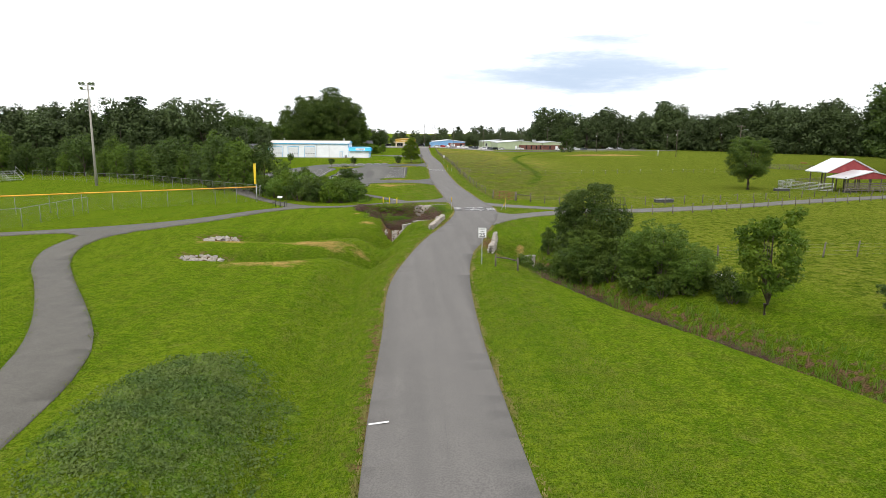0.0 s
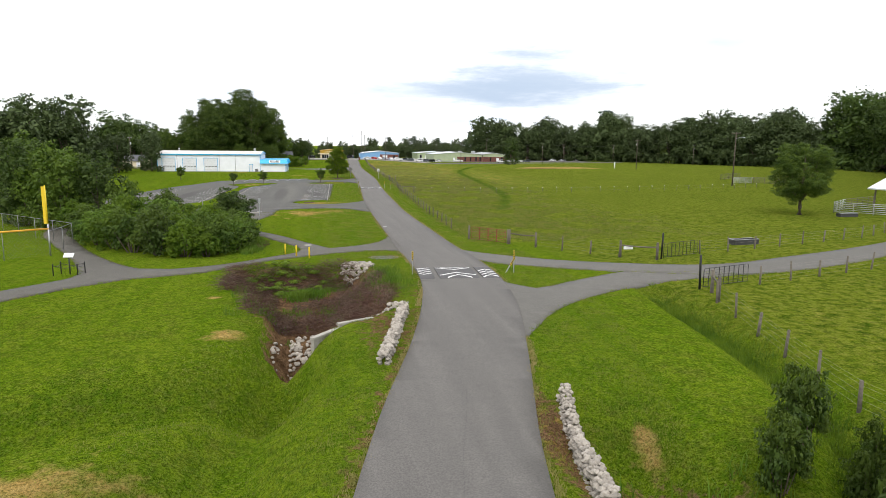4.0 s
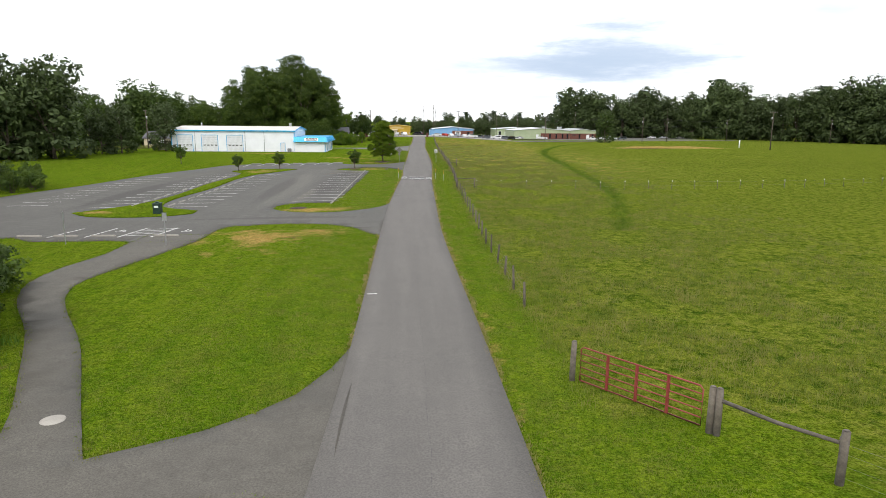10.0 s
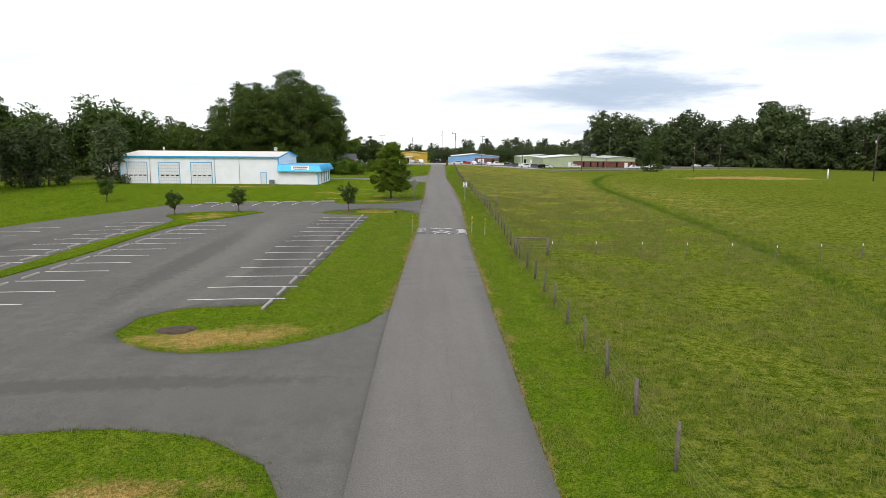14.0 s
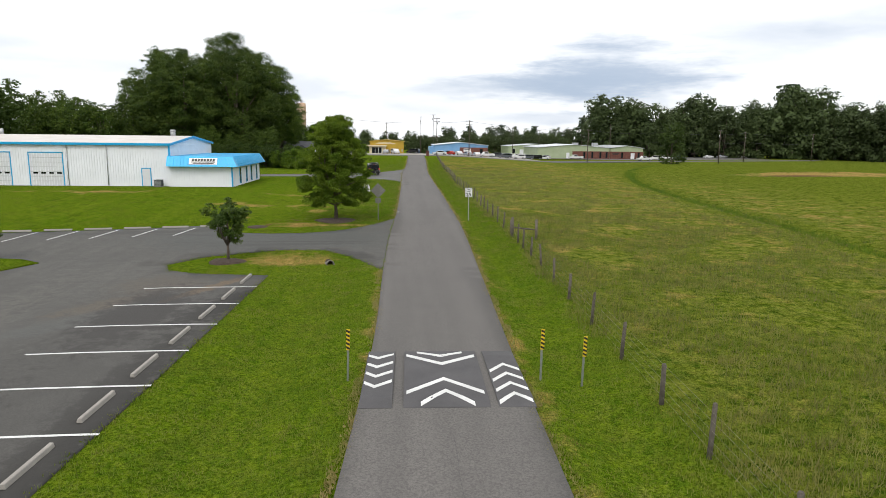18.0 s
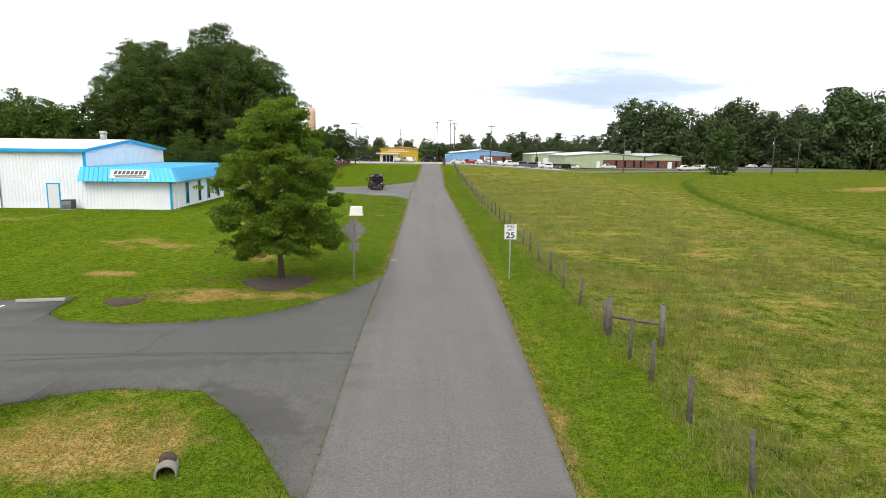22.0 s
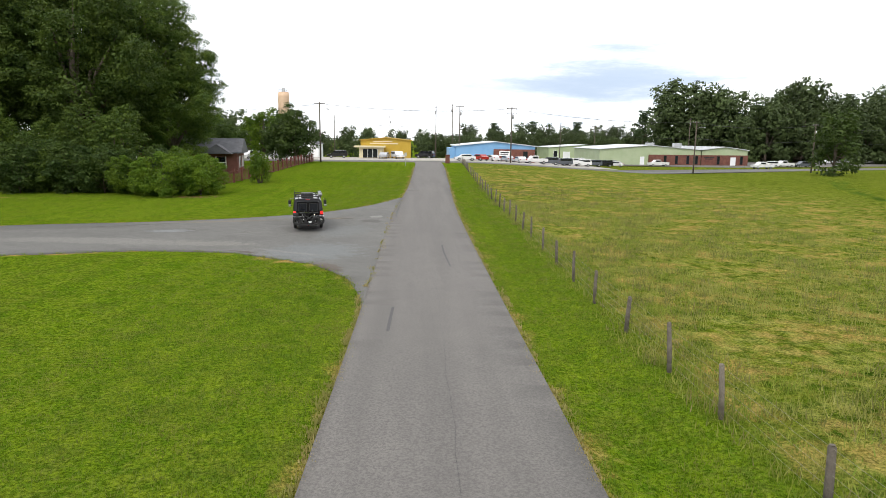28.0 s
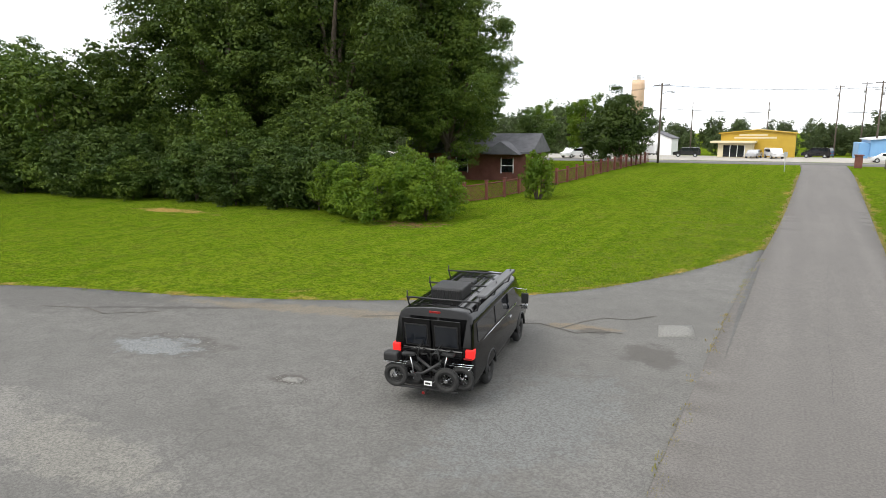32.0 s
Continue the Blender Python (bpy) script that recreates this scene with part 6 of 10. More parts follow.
def litter_bin(x, y):
    root = empty("litter_bin", x, y, hz(x, y) + 0.06)
    green = surface("dark_green_plastic", (0.008, 0.030, 0.020), (0.012, 0.040, 0.028), 3, 20, 0.5, 0, 0.05)
    bm = bmesh.new()
    box(bm, -0.35, -0.35, -0.06, 0.35, 0.35, 0.95, 0.05)
    part("body", bm, green, root)
    part("lid", boxes((-0.38, -0.38, 0.95, 0.38, 0.38, 1.05), bevel=0.03), green, root, "dark lid")
    part("label_plate", boxes((-0.2, -0.36, 0.6, 0.2, -0.352, 0.8)), M_SIGN_WHITE, root)
    part("top_cap", boxes((-0.14, -0.14, 1.05, 0.14, 0.14, 1.18), bevel=0.03), green, root)
    return tagged(root, "dark green litter bin on the grass island", "litter bin")


litter_bin(-13.8, 145.6)


def mulch_ring(x, y, rx, ry, label):
    """A shallow heap of mulch with an uneven rim."""
    r = random.Random(int(x * 10))
    bm = bmesh.new()
    rows = []
    for j, (s, h) in enumerate(((1.0, -0.03), (0.86, 0.05), (0.55, 0.09), (0.2, 0.11))):
        row = []
        for k in range(26):
            a = 2 * math.pi * k / 26
            w = s * (1 + 0.10 * math.sin(3 * a + x) + r.uniform(-0.04, 0.04))
            px, py = x + rx * w * math.cos(a), y + ry * w * math.sin(a)
            row.append(bm.verts.new((px, py, hz(px, py) + h + r.uniform(0, 0.025))))
        rows.append(row)
    for a, b in zip(rows, rows[1:]):
        for k in range(26):
            bm.faces.new((a[k], a[(k + 1) % 26], b[(k + 1) % 26], b[k]))
    bm.faces.new(rows[-1])
    return tagged(new("mulch_bed", mesh_of("mulch_bed", bm, M_MULCH)), label, "mulch bed")


mulch_ring(5.4, 216.0, 1.7, 1.7, "dark brown mulch ring round the street tree")
mulch_ring(0.9, 199.6, 1.05, 0.95, "dark brown mulch ring round a young tree")
mulch_ring(-0.1, 212.3, 0.75, 0.6, "small bare mulch bed with a stump shoot")
mulch_ring(-12.6, 200.4, 0.9, 0.7, "dark mulch ring on the car park island")
mulch_ring(-19.0, 197.3, 0.7, 0.5, "dark mulch ring on the car park island")
mulch_ring(-0.8, 148.4, 0.9, 0.6, "small bare earth mound on the grass island")


M_LID = surface("rusty_drain_lid", (0.15, 0.11, 0.07), (0.23, 0.17, 0.11), 3.0, 30.0, 0.85, 0, 0.3)
M_PIPE = surface("weathered_concrete_pipe", (0.19, 0.175, 0.15), (0.26, 0.24, 0.21), 2.0, 24.0, 0.9, 0, 0.3)


def pipe_end(x, y, turn, r=0.28, label="concrete culvert pipe end poking from the grass", dz=0.12):
    bm = bmesh.new()
    n = 20
    rows = []
    for yy, rr in ((-0.3, r), (-0.3, r * 0.8), (0.45, r * 0.8), (0.45, r)):
        rows.append([bm.verts.new((rr * math.cos(2 * math.pi * k / n), yy, rr * math.sin(2 * math.pi * k / n))) for k in range(n)])
    for a, b in zip(rows, rows[1:] + rows[:1]):
        for k in range(n):
            bm.faces.new((a[k], a[(k + 1) % n], b[(k + 1) % n], b[k])).smooth = True
    bmesh.ops.recalc_face_normals(bm, faces=bm.faces)
    root = empty("culvert_pipe", x, y, hz(x, y) + dz, turn)
    for v in bm.verts:
        v.co.z -= 0.30 * max(0.0, v.co.y)
    part("pipe", bm, M_PIPE, root)
    # added dark brown plug in the bore: stands for the shade inside the pipe
    bm = bmesh.new()
    tube(bm, [(0, 0.1, 0), (0, 0.40, 0)], r * 0.81, n)
    part("silt", bm, M_MULCH, root, "dark plug in place of the shade inside the pipe")
    return tagged(root, label, "culvert pipe")


pipe_end(6.68, 198.85, 16, 0.22, dz=0.06)


def moulded_box(name, x, y, w, d, h, turn, label):
    """A moulded plastic cover: tapered box with rounded edges and a flange."""
    root = empty(name, x, y, hz(x, y), turn)
    white = surface("white_moulded_plastic", (0.74, 0.72, 0.70), (0.68, 0.65, 0.63), 1.5, 20, 0.5, 0, 0.03, fine_mix=0.1)
    bm = bmesh.new()
    box(bm, -w / 2, -d / 2, -0.1, w / 2, d / 2, h)
    for v in bm.verts:
        if v.co.z > 0:
            v.co.x *= 0.9
            v.co.y *= 0.8
    bmesh.ops.bevel(bm, geom=list(bm.edges), offset=0.035, segments=2, affect="EDGES")
    part("cover", bm, white, root)
    part("base_flange", boxes((-w / 2 - 0.05, -d / 2 - 0.05, -0.1, w / 2 + 0.05, d / 2 + 0.05, 0.05), bevel=0.02), white, root)
    return tagged(root, label, "utility cover")


moulded_box("utility_cover", 6.25, 245.9, 1.2, 0.75, 0.82, -2, "white moulded plastic utility cover on the lawn")
moulded_box("utility_cover", 21.4, 39.4, 1.15, 0.8, 0.85, 8, "cream moulded plastic cover on the lawn")
tagged(new("drain_cover", mesh_of("drain_cover", boxes((8.1, 245.3, hz(8.4, 245.5) - 0.02, 8.8, 245.7, hz(8.4, 245.5) + 0.03), bevel=0.01), M_LID)), "small rusty drain lid in the lawn", "drain cover")


# wear of the old side drive: patches, a pothole, a sunken wet-looking hollow
def worn_patch(outline, material, label, lift=0.032, name="asphalt_patch"):
    return tagged(new(name, mesh_of(name, plate(outline, lift, 0.5, 0.02), material)), label, "asphalt patch")


def ragged(cx, cy, rx, ry, seed, n=26, turn=0.0):
    r = random.Random(seed)
    out = []
    for k in range(n):
        a = 2 * math.pi * k / n
        w = 1 + 0.22 * math.sin(3 * a + seed) + r.uniform(-0.16, 0.16)
        u, v = rx * w * math.cos(a), ry * w * math.sin(a)
        out.append((cx + u * math.cos(turn) - v * math.sin(turn), cy + u * math.sin(turn) + v * math.cos(turn)))
    return out


M_PALE_PATCH = asphalt("pale_concrete_patch", (0.205, 0.202, 0.187), (0.238, 0.234, 0.217), (0.164, 0.161, 0.149), 0.0, False)
M_HOLE = asphalt("broken_asphalt", (0.080, 0.074, 0.064), (0.130, 0.120, 0.102), (0.056, 0.052, 0.046), 0.0, False)
worn_patch(ragged(2.70, 279.64, 0.24, 0.13, 8, 14), M_PALE_PATCH, "pale gravel filling of the pothole", 0.040)
worn_patch([(9.46, 288.2), (10.35, 288.7), (10.6, 287.6), (9.66, 287.05)], M_PALE_PATCH, "square pale repair patch by the road's edge", 0.034)
for i, pts in enumerate(([(5.6, 286.4), (6.3, 286.7), (6.95, 286.5), (7.3, 287.4), (7.8, 288.2), (8.6, 288.4), (9.2, 289.2)], [(6.9, 286.5), (7.5, 286.3), (8.1, 286.8), (8.7, 286.9)], [(-9, 280.6), (-7.5, 281.2), (-6.4, 281.0), (-5, 282.1)], [(1, 284.8), (2.2, 285.5), (3.2, 285.3), (4.6, 286.2)])):
    tagged(new("asphalt_crack", mesh_of("asphalt_crack", draped_bar(bmesh.new(), fine(pts, 0.4), 0.07, 0.034), M_HOLE)), "open crack wandering across the old asphalt", "crack")


for pts in ([(-6.0, 204.9), (-3.2, 205.3), (-0.6, 205.4), (2.8, 205.8), (6.2, 205.9), (9.7, 206.0)], [(2.9, 205.9), (3.3, 206.8), (3.1, 207.4), (3.4, 208.6)], [(-2.6, 203.6), (-2.2, 204.4), (-2.4, 205.3)]):
    tagged(new("asphalt_crack", mesh_of("asphalt_crack", draped_bar(bmesh.new(), fine(pts, 0.4), 0.035, 0.030), M_HOLE)), "hairline crack across the grey car park entrance", "crack")


def gravel_bits(name, cx, cy, rx, ry, count, s0, s1, material, label, seed):
    """Loose chips lying on the ground, one mass."""
    g = np.random.default_rng(seed)
    a, q = g.uniform(0, 2 * np.pi, count), np.sqrt(g.random(count)) * (0.75 + 0.25 * g.random(count))
    x, y = cx + rx * q * np.cos(a), cy + ry * q * np.sin(a)
    c = np.stack([x, y, height(x, y) + 0.015], 1)
    v = c[:, None, :] + g.normal(size=(count, 4, 3)) * (s0 + (s1 - s0) * g.random(count))[:, None, None] * np.array([1, 1, 0.6])
    o = np.arange(count)[:, None] * 4
    f = np.concatenate([o + [0, 1, 2], o + [0, 2, 3], o + [0, 3, 1], o + [1, 3, 2]], 0)
    return tagged(new(name, mesh_from(name, v.reshape(-1, 3), f, [material])), label, "gravel", kind="stuff")


M_CHIP = leaf_material("gravel_chips", (0.165, 0.160, 0.150), (0.330, 0.320, 0.300), (0.220, 0.210, 0.190), 0.0)
gravel_bits("gravel_patch", 6.1, 91.2, 1.25, 1.15, 1500, 0.012, 0.035, M_CHIP, "bare grey gravel patch in the verge", 33)
gravel_bits("pothole_chips", 2.68, 279.64, 0.45, 0.26, 260, 0.012, 0.03, M_CHIP, "pale loose chips in a pothole", 34)
gravel_bits("hollow_chips", -2.0, 280.1, 1.6, 0.8, 700, 0.010, 0.025, M_CHIP, "loose chips round a sunken hollow", 35)

# ---- the black van with the bicycles ----
def make_van(x, y, turn):
    root = empty("van", x, y, hz(x, y) + 0.03, turn)
    root.matrix_world = root.matrix_world @ Matrix.Translation((0.07, 0, 0)) @ Matrix.Diagonal((0.93, 1.0, 0.97, 1))
    paint = bpy.data.materials.new("glossy_black_paint")
    nodes, links, bsdf = node_set(paint)
    tc = nodes.new("ShaderNodeTexCoord").outputs["Object"]
    dust = noise_node(nodes, links, tc, 3.0, 5.0, 0.6, 0.4, 0.8)
    links.new(mix_node(nodes, links, dust, (0.003, 0.003, 0.0035), (0.007, 0.007, 0.007)), bsdf.inputs["Base Color"])
    bsdf.inputs["Roughness"].default_value = 0.09
    bsdf.inputs["Specular IOR Level"].default_value = 0.38
    matte = surface("matte_black", (0.010, 0.010, 0.011), (0.018, 0.018, 0.018), 4, 30, 0.55, 0, 0.1)
    rubber = surface("tyre_rubber", (0.014, 0.014, 0.014), (0.026, 0.026, 0.025), 5, 30, 0.85, 0, 0.4)
    glass = M_DARK_GLASS
    chrome = surface("chrome", (0.60, 0.61, 0.62), (0.66, 0.67, 0.68), 3, 20, 0.15, 1.0, 0.0, fine_mix=0.0)
    red = glow("red_lamp_lens", (0.65, 0.012, 0.01), 0.75)
    dullred = surface("red_plastic", (0.20, 0.008, 0.008), (0.25, 0.01, 0.01), 3, 20, 0.3, 0, 0)
    # body: cross-sections from tail to nose; y forward, rear axle at y = 0
    prof = [(0.96, 0.42), (1.00, 0.60), (1.005, 0.95), (0.985, 1.18), (0.965, 1.32), (0.92, 1.80), (0.875, 1.95), (0.75, 2.045), (0.36, 2.085)]
    stations = [(-1.38, 0.0, 1.0, 0.0), (-1.36, 0.03, 1.0, 0.02), (-1.26, 0.06, 1.0, 0.035), (2.30, 0.06, 1.0, 0.035), (2.75, 0.055, 1.0, 0.02), (3.00, 0.05, 0.98, 0.0), (3.45, 0.03, 0.76, 0.0), (3.62, 0.02, 0.58, 0.0), (4.22, -0.02, 0.50, 0.0), (4.36, -0.10, 0.44, 0.0)]
    bm = bmesh.new()
    rings = []
    for sy, wide, top, lift in stations:
        ring = []
        pts = [(px, pz) for px, pz in prof]
        full = [(-px, pz) for px, pz in pts] + [(0, 2.095)] + [(px, pz) for px, pz in pts[::-1]]
        for px, pz in full:
            z = pz
            zmax = 0.42 + (2.09 - 0.42) * top
            if z > 0.95:
                z = 0.95 + (z - 0.95) * max(0.02, (zmax - 0.95)) / (2.09 - 0.95)
            f = 1.0 + wide - 0.06
            yy = sy
            if sy < -1.2:
                yy = sy + 0.16 * max(0.0, (pz - 1.2)) / 0.9
            ring.append(bm.verts.new((px * f, yy, z + (lift if pz > 1.9 else 0) * 0.3)))
        rings.append(ring)
    n = len(rings[0])
    for a, b in zip(rings, rings[1:]):
        for k in range(n - 1):
            f = bm.faces.new((a[k], a[k + 1], b[k + 1], b[k]))
            f.smooth = True
        bm.faces.new((a[n - 1], a[0], b[0], b[n - 1]))
    bm.faces.new(rings[0][::-1])
    bm.faces.new(rings[-1])
    bmesh.ops.recalc_face_normals(bm, faces=bm.faces)
    body = part("body", bm, paint, root, "glossy black van body")
    # roof ribs
    for k in range(7):
        xx = -0.60 + 0.2 * k
        bm = bmesh.new()
        zr = 2.10 - 0.03 * (abs(xx) / 0.6) ** 2
        box(bm, xx - 0.05, -0.95, zr - 0.03, xx + 0.05, 2.35, zr + 0.012, 0.012)
        part("roof_rib", bm, paint, body)
    # tail: doors, windows, lamps, trim
    tail = pose(0, -1.385, 1.20, 9.8)
    for s in (-1, 1):
        bm = bmesh.new()
        box(bm, min(s * 0.02, s * 0.72), -1.40, 0.62, max(s * 0.02, s * 0.72), -1.375, 1.20, 0.01)
        d = part("rear_door", bm, paint, body)
        bm = bmesh.new()
        box(bm, min(s * 0.02, s * 0.70), -0.012, 0.0, max(s * 0.02, s * 0.70), 0.015, 0.74, 0.01, m=tail)
        part("upper_panel", bm, paint, d)
        bm = bmesh.new()
        box(bm, min(s * 0.075, s * 0.64), -0.022, 0.10, max(s * 0.075, s * 0.64), -0.008, 0.62, 0.012, m=tail)
        part("window_seal", bm, matte, d)
        bm = bmesh.new()
        box(bm, min(s * 0.105, s * 0.61), -0.028, 0.13, max(s * 0.105, s * 0.61), -0.018, 0.59, 0.006, m=tail)
        part("rear_window", bm, glass, d, "dark tinted rear window")
        lamp = part("tail_lamp", boxes((min(s * 0.79, s * 0.985), -1.41, 1.08, max(s * 0.79, s * 0.985), -1.22, 1.29), bevel=0.025), red, root, "lit red tail lamp")
        part("reverse_lens", boxes((min(s * 0.76, s * 0.96), -1.437, 1.075, max(s * 0.76, s * 0.96), -1.425, 1.12), bevel=0.004), dullred, lamp)
        bm = bmesh.new()
        tube(bm, [(s * 0.955, -1.2, 1.28), (s * 0.985, 2.7, 1.28)], 0.012, 6)
        part("side_moulding", bm, chrome, body, "thin chrome side moulding")
        # side glass
        for y0, y1 in ((-1.0, 0.35), (0.50, 1.55)):
            bm = bmesh.new()
            vs = [bm.verts.new((s * q[0], q[1], q[2])) for q in ((0.975, y0, 1.36), (0.975, y1, 1.36), (0.938, y1, 1.78), (0.938, y0, 1.78))]
            bm.faces.new(vs if s > 0 else vs[::-1])
            ext = bmesh.ops.extrude_face_region(bm, geom=bm.faces[:])
            for v in ext["geom"]:
                if isinstance(v, bmesh.types.BMVert):
                    v.co.x -= s * 0.03
            part("side_window", bm, glass, body, "black side window")
        bm = bmesh.new()
        vs = [bm.verts.new((s * q[0], q[1], q[2])) for q in ((0.975, 1.72, 1.36), (0.975, 2.85, 1.36), (0.955, 2.75, 1.5), (0.938, 2.40, 1.78), (0.938, 1.72, 1.78))]
        bm.faces.new(vs if s > 0 else vs[::-1])
        ext = bmesh.ops.extrude_face_region(bm, geom=bm.faces[:])
        for v in ext["geom"]:
            if isinstance(v, bmesh.types.BMVert):
                v.co.x -= s * 0.03
        part("cab_window", bm, glass, body, "cab door window")
        part("door_handle", boxes((min(s * 0.985, s * 1.03), 1.80, 1.10, max(s * 0.985, s * 1.03), 1.97, 1.15), bevel=0.01), chrome, body)
        # towing mirror
        bm = bmesh.new()
        tube(bm, [(s * 0.97, 2.55, 1.22), (s * 1.28, 2.52, 1.26), (s * 1.30, 2.52, 1.72), (s * 0.93, 2.42, 1.76)], 0.012, 6)
        mir = part("mirror_bracket", bm, chrome, root, "chrome towing mirror bracket")
        part("mirror_head", boxes((min(s * 1.16, s * 1.36), 2.46, 1.34, max(s * 1.16, s * 1.36), 2.54, 1.62), bevel=0.025), matte, mir)
        part("spot_mirror", boxes((min(s * 1.17, s * 1.35), 2.46, 1.18, max(s * 1.17, s * 1.35), 2.53, 1.31), bevel=0.02), chrome, mir)
        part("headlight", boxes((min(s * 0.55, s * 0.80), 4.30, 0.72, max(s * 0.55, s * 0.80), 4.37, 0.92), bevel=0.02), chrome, root)
        # wheels and arches
        for wy in (0.0, 3.22):
            m = Matrix.Translation((s * 0.88, wy, 0.36)) @ Matrix.Rotation(radians(90), 4, "Z")
            bm = bmesh.new()
            ring_tube(bm, (0, 0, 0), 0.255, 0.105, 30, 10)
            bmesh.ops.scale(bm, vec=(1, 1.08, 1), verts=bm.verts)
            bmesh.ops.transform(bm, matrix=m, verts=bm.verts)
            w = part("wheel", bm, rubber, root, "black off-road tyre")
            bm = bmesh.new()
            tube(bm, [(s * 0.82, wy, 0.36), (s * 0.93, wy, 0.36)], [0.20, 0.19], 22)
            tube(bm, [(s * 0.93, wy, 0.36), (s * 0.965, wy, 0.36)], [0.07, 0.06], 14)
            part("rim", bm, matte, w, "matte black steel rim")
            for k in range(8):
                a = 2 * math.pi * k / 8
                bm = bmesh.new()
                tube(bm, [(s * 0.925, wy + 0.13 * math.cos(a), 0.36 + 0.13 * math.sin(a)), (s * 0.937, wy + 0.13 * math.cos(a), 0.36 + 0.13 * math.sin(a))], 0.022, 8)
                part("rim_hole", bm, M_BLACK_PAINT, w)
            bm = bmesh.new()
            arch = [(s * 0.985, wy + 0.44 * math.cos(a), 0.40 + 0.44 * math.sin(a)) for a in np.linspace(0, math.pi, 14)]
            tube(bm, arch, 0.035, 6)
            part("wheel_arch", bm, matte, body)
    # windscreen
    bm = bmesh.new()
    vs = [bm.verts.new(q) for q in ((-0.80, 3.50, 1.42), (0.80, 3.50, 1.42), (0.70, 2.98, 1.94), (-0.70, 2.98, 1.94))]
    bm.faces.new(vs)
    ext = bmesh.ops.extrude_face_region(bm, geom=bm.faces[:])
    for v in ext["geom"]:
        if isinstance(v, bmesh.types.BMVert):
            v.co += Vector((0, 0.05, 0.05))
    part("windscreen", bm, glass, root)
    part("brake_lamp", boxes((-0.14, -1.24, 1.985, 0.14, -1.17, 2.045), bevel=0.015), dullred, root, "dark red high brake lamp")
    part("door_handle", boxes((-0.28, -1.425, 1.08, -0.12, -1.40, 1.12), bevel=0.008), matte, root)
    part("rear_bumper", boxes((-0.98, -1.52, 0.42, 0.98, -1.36, 0.60), bevel=0.03), matte, root)
    part("trim_strip", boxes((-0.72, -1.412, 1.215, 0.72, -1.40, 1.235)), chrome, root)
    part("sticker", boxes((-0.56, -1.378, 1.36, -0.46, -1.372, 1.42)), M_SIGN_WHITE, root)
    # roof rack
    rack = part("roof_rack", boxes((-0.86, -0.74, 2.11, -0.835, -0.70, 2.14), (0.835, -0.74, 2.11, 0.86, -0.70, 2.14)), matte, root, "black tube roof rack")
    for yy in (-0.72, 0.75, 2.2):
        bm = bmesh.new()
        tube(bm, [(-0.93, yy, 2.17), (0.93, yy, 2.17)], 0.022, 8)
        part("crossbar", bm, matte, rack)
        for s in (-1, 1):
            bm = bmesh.new()
            tube(bm, [(s * 0.84, yy, 1.95), (s * 0.90, yy, 2.16), (s * 0.90, yy, 2.32)], 0.018, 6)
            part("rack_upright", bm, matte, rack)
    bm = bmesh.new()
    box(bm, 0.74, -0.45, 2.19, 0.98, 2.45, 2.27, 0.03, m=pose(0, 0, 0))
    part("awning_case", bm, surface("grey_awning", (0.09, 0.09, 0.095), (0.12, 0.12, 0.125), 3, 20, 0.4, 0.3, 0.05), root, "rolled awning in a grey case")
    bm = bmesh.new()
    box(bm, -0.42, -0.42, 2.08, 0.36, 0.40, 2.36, 0.05)
    roofbox = part("roof_box", bm, matte, root, "black ribbed roof box")
    for k in range(17):
        part("box_rib", boxes((-0.39 + 0.044 * k, -0.435, 2.11, -0.37 + 0.044 * k, -0.415, 2.31)), matte, roofbox)
    bm = bmesh.new()
    box(bm, -0.25, 1.0, 2.10, 0.20, 1.42, 2.20, 0.04)
    part("roof_vent", bm, matte, root, "low black roof vent")
    # number plate as plain bars
    np_ = part("number_plate", boxes((0.02, -1.96, 0.62, 0.20, -1.95, 0.72)), M_SIGN_WHITE, root)
    part("plate_bar", boxes((0.05, -1.966, 0.65, 0.17, -1.96, 0.69)), M_BLACK_PAINT, np_)
    part("side_reflector", boxes((0.80, -1.44, 0.70, 0.92, -1.41, 0.86)), M_SIGN_WHITE, root)
    tagged(root, "black high-mileage camper van with roof rack on the side drive", "van")

    def bike(oy, flip, name, label):
        """A folding fat-tyre bicycle that lies along the van's tail; x along the bicycle."""
        b = empty(name, 0, 0, 0)
        b.matrix_world = root.matrix_world @ Matrix.Translation((0.18 if flip else -0.12, oy, 0.46)) @ pose(0, 0, 0, 0, 0, 180 if flip else 0) @ Matrix.Diagonal((1.08, 1.0, 1.0, 1))
        for wx in (-0.56, 0.56):
            bm = bmesh.new()
            ring_tube(bm, (wx, 0, 0.25), 0.215, 0.055, 26, 8)
            w = part("wheel", bm, rubber, b, "fat black bicycle tyre")
            bm = bmesh.new()
            ring_tube(bm, (wx, 0, 0.25), 0.15, 0.012, 22, 6)
            part("rim", bm, matte, w)
            bm = bmesh.new()
            tube(bm, [(wx, -0.06, 0.25), (wx, 0.06, 0.25)], 0.035, 10)
            part("hub", bm, chrome, w)
            bm = bmesh.new()
            for k in range(10):
                a = 2 * math.pi * k / 10
                tube(bm, [(wx, 0.02 * (-1) ** k, 0.25), (wx + 0.15 * math.cos(a), 0, 0.25 + 0.15 * math.sin(a))], 0.003, 3, False)
            part("spokes", bm, chrome, w)
            bm = bmesh.new()
            tube(bm, [(wx + 0.28 * math.cos(a), 0, 0.25 + 0.28 * math.sin(a)) for a in np.linspace(0.35, 2.6, 10)], 0.014, 5)
            part("mudguard", bm, matte, b)
        bm = bmesh.new()
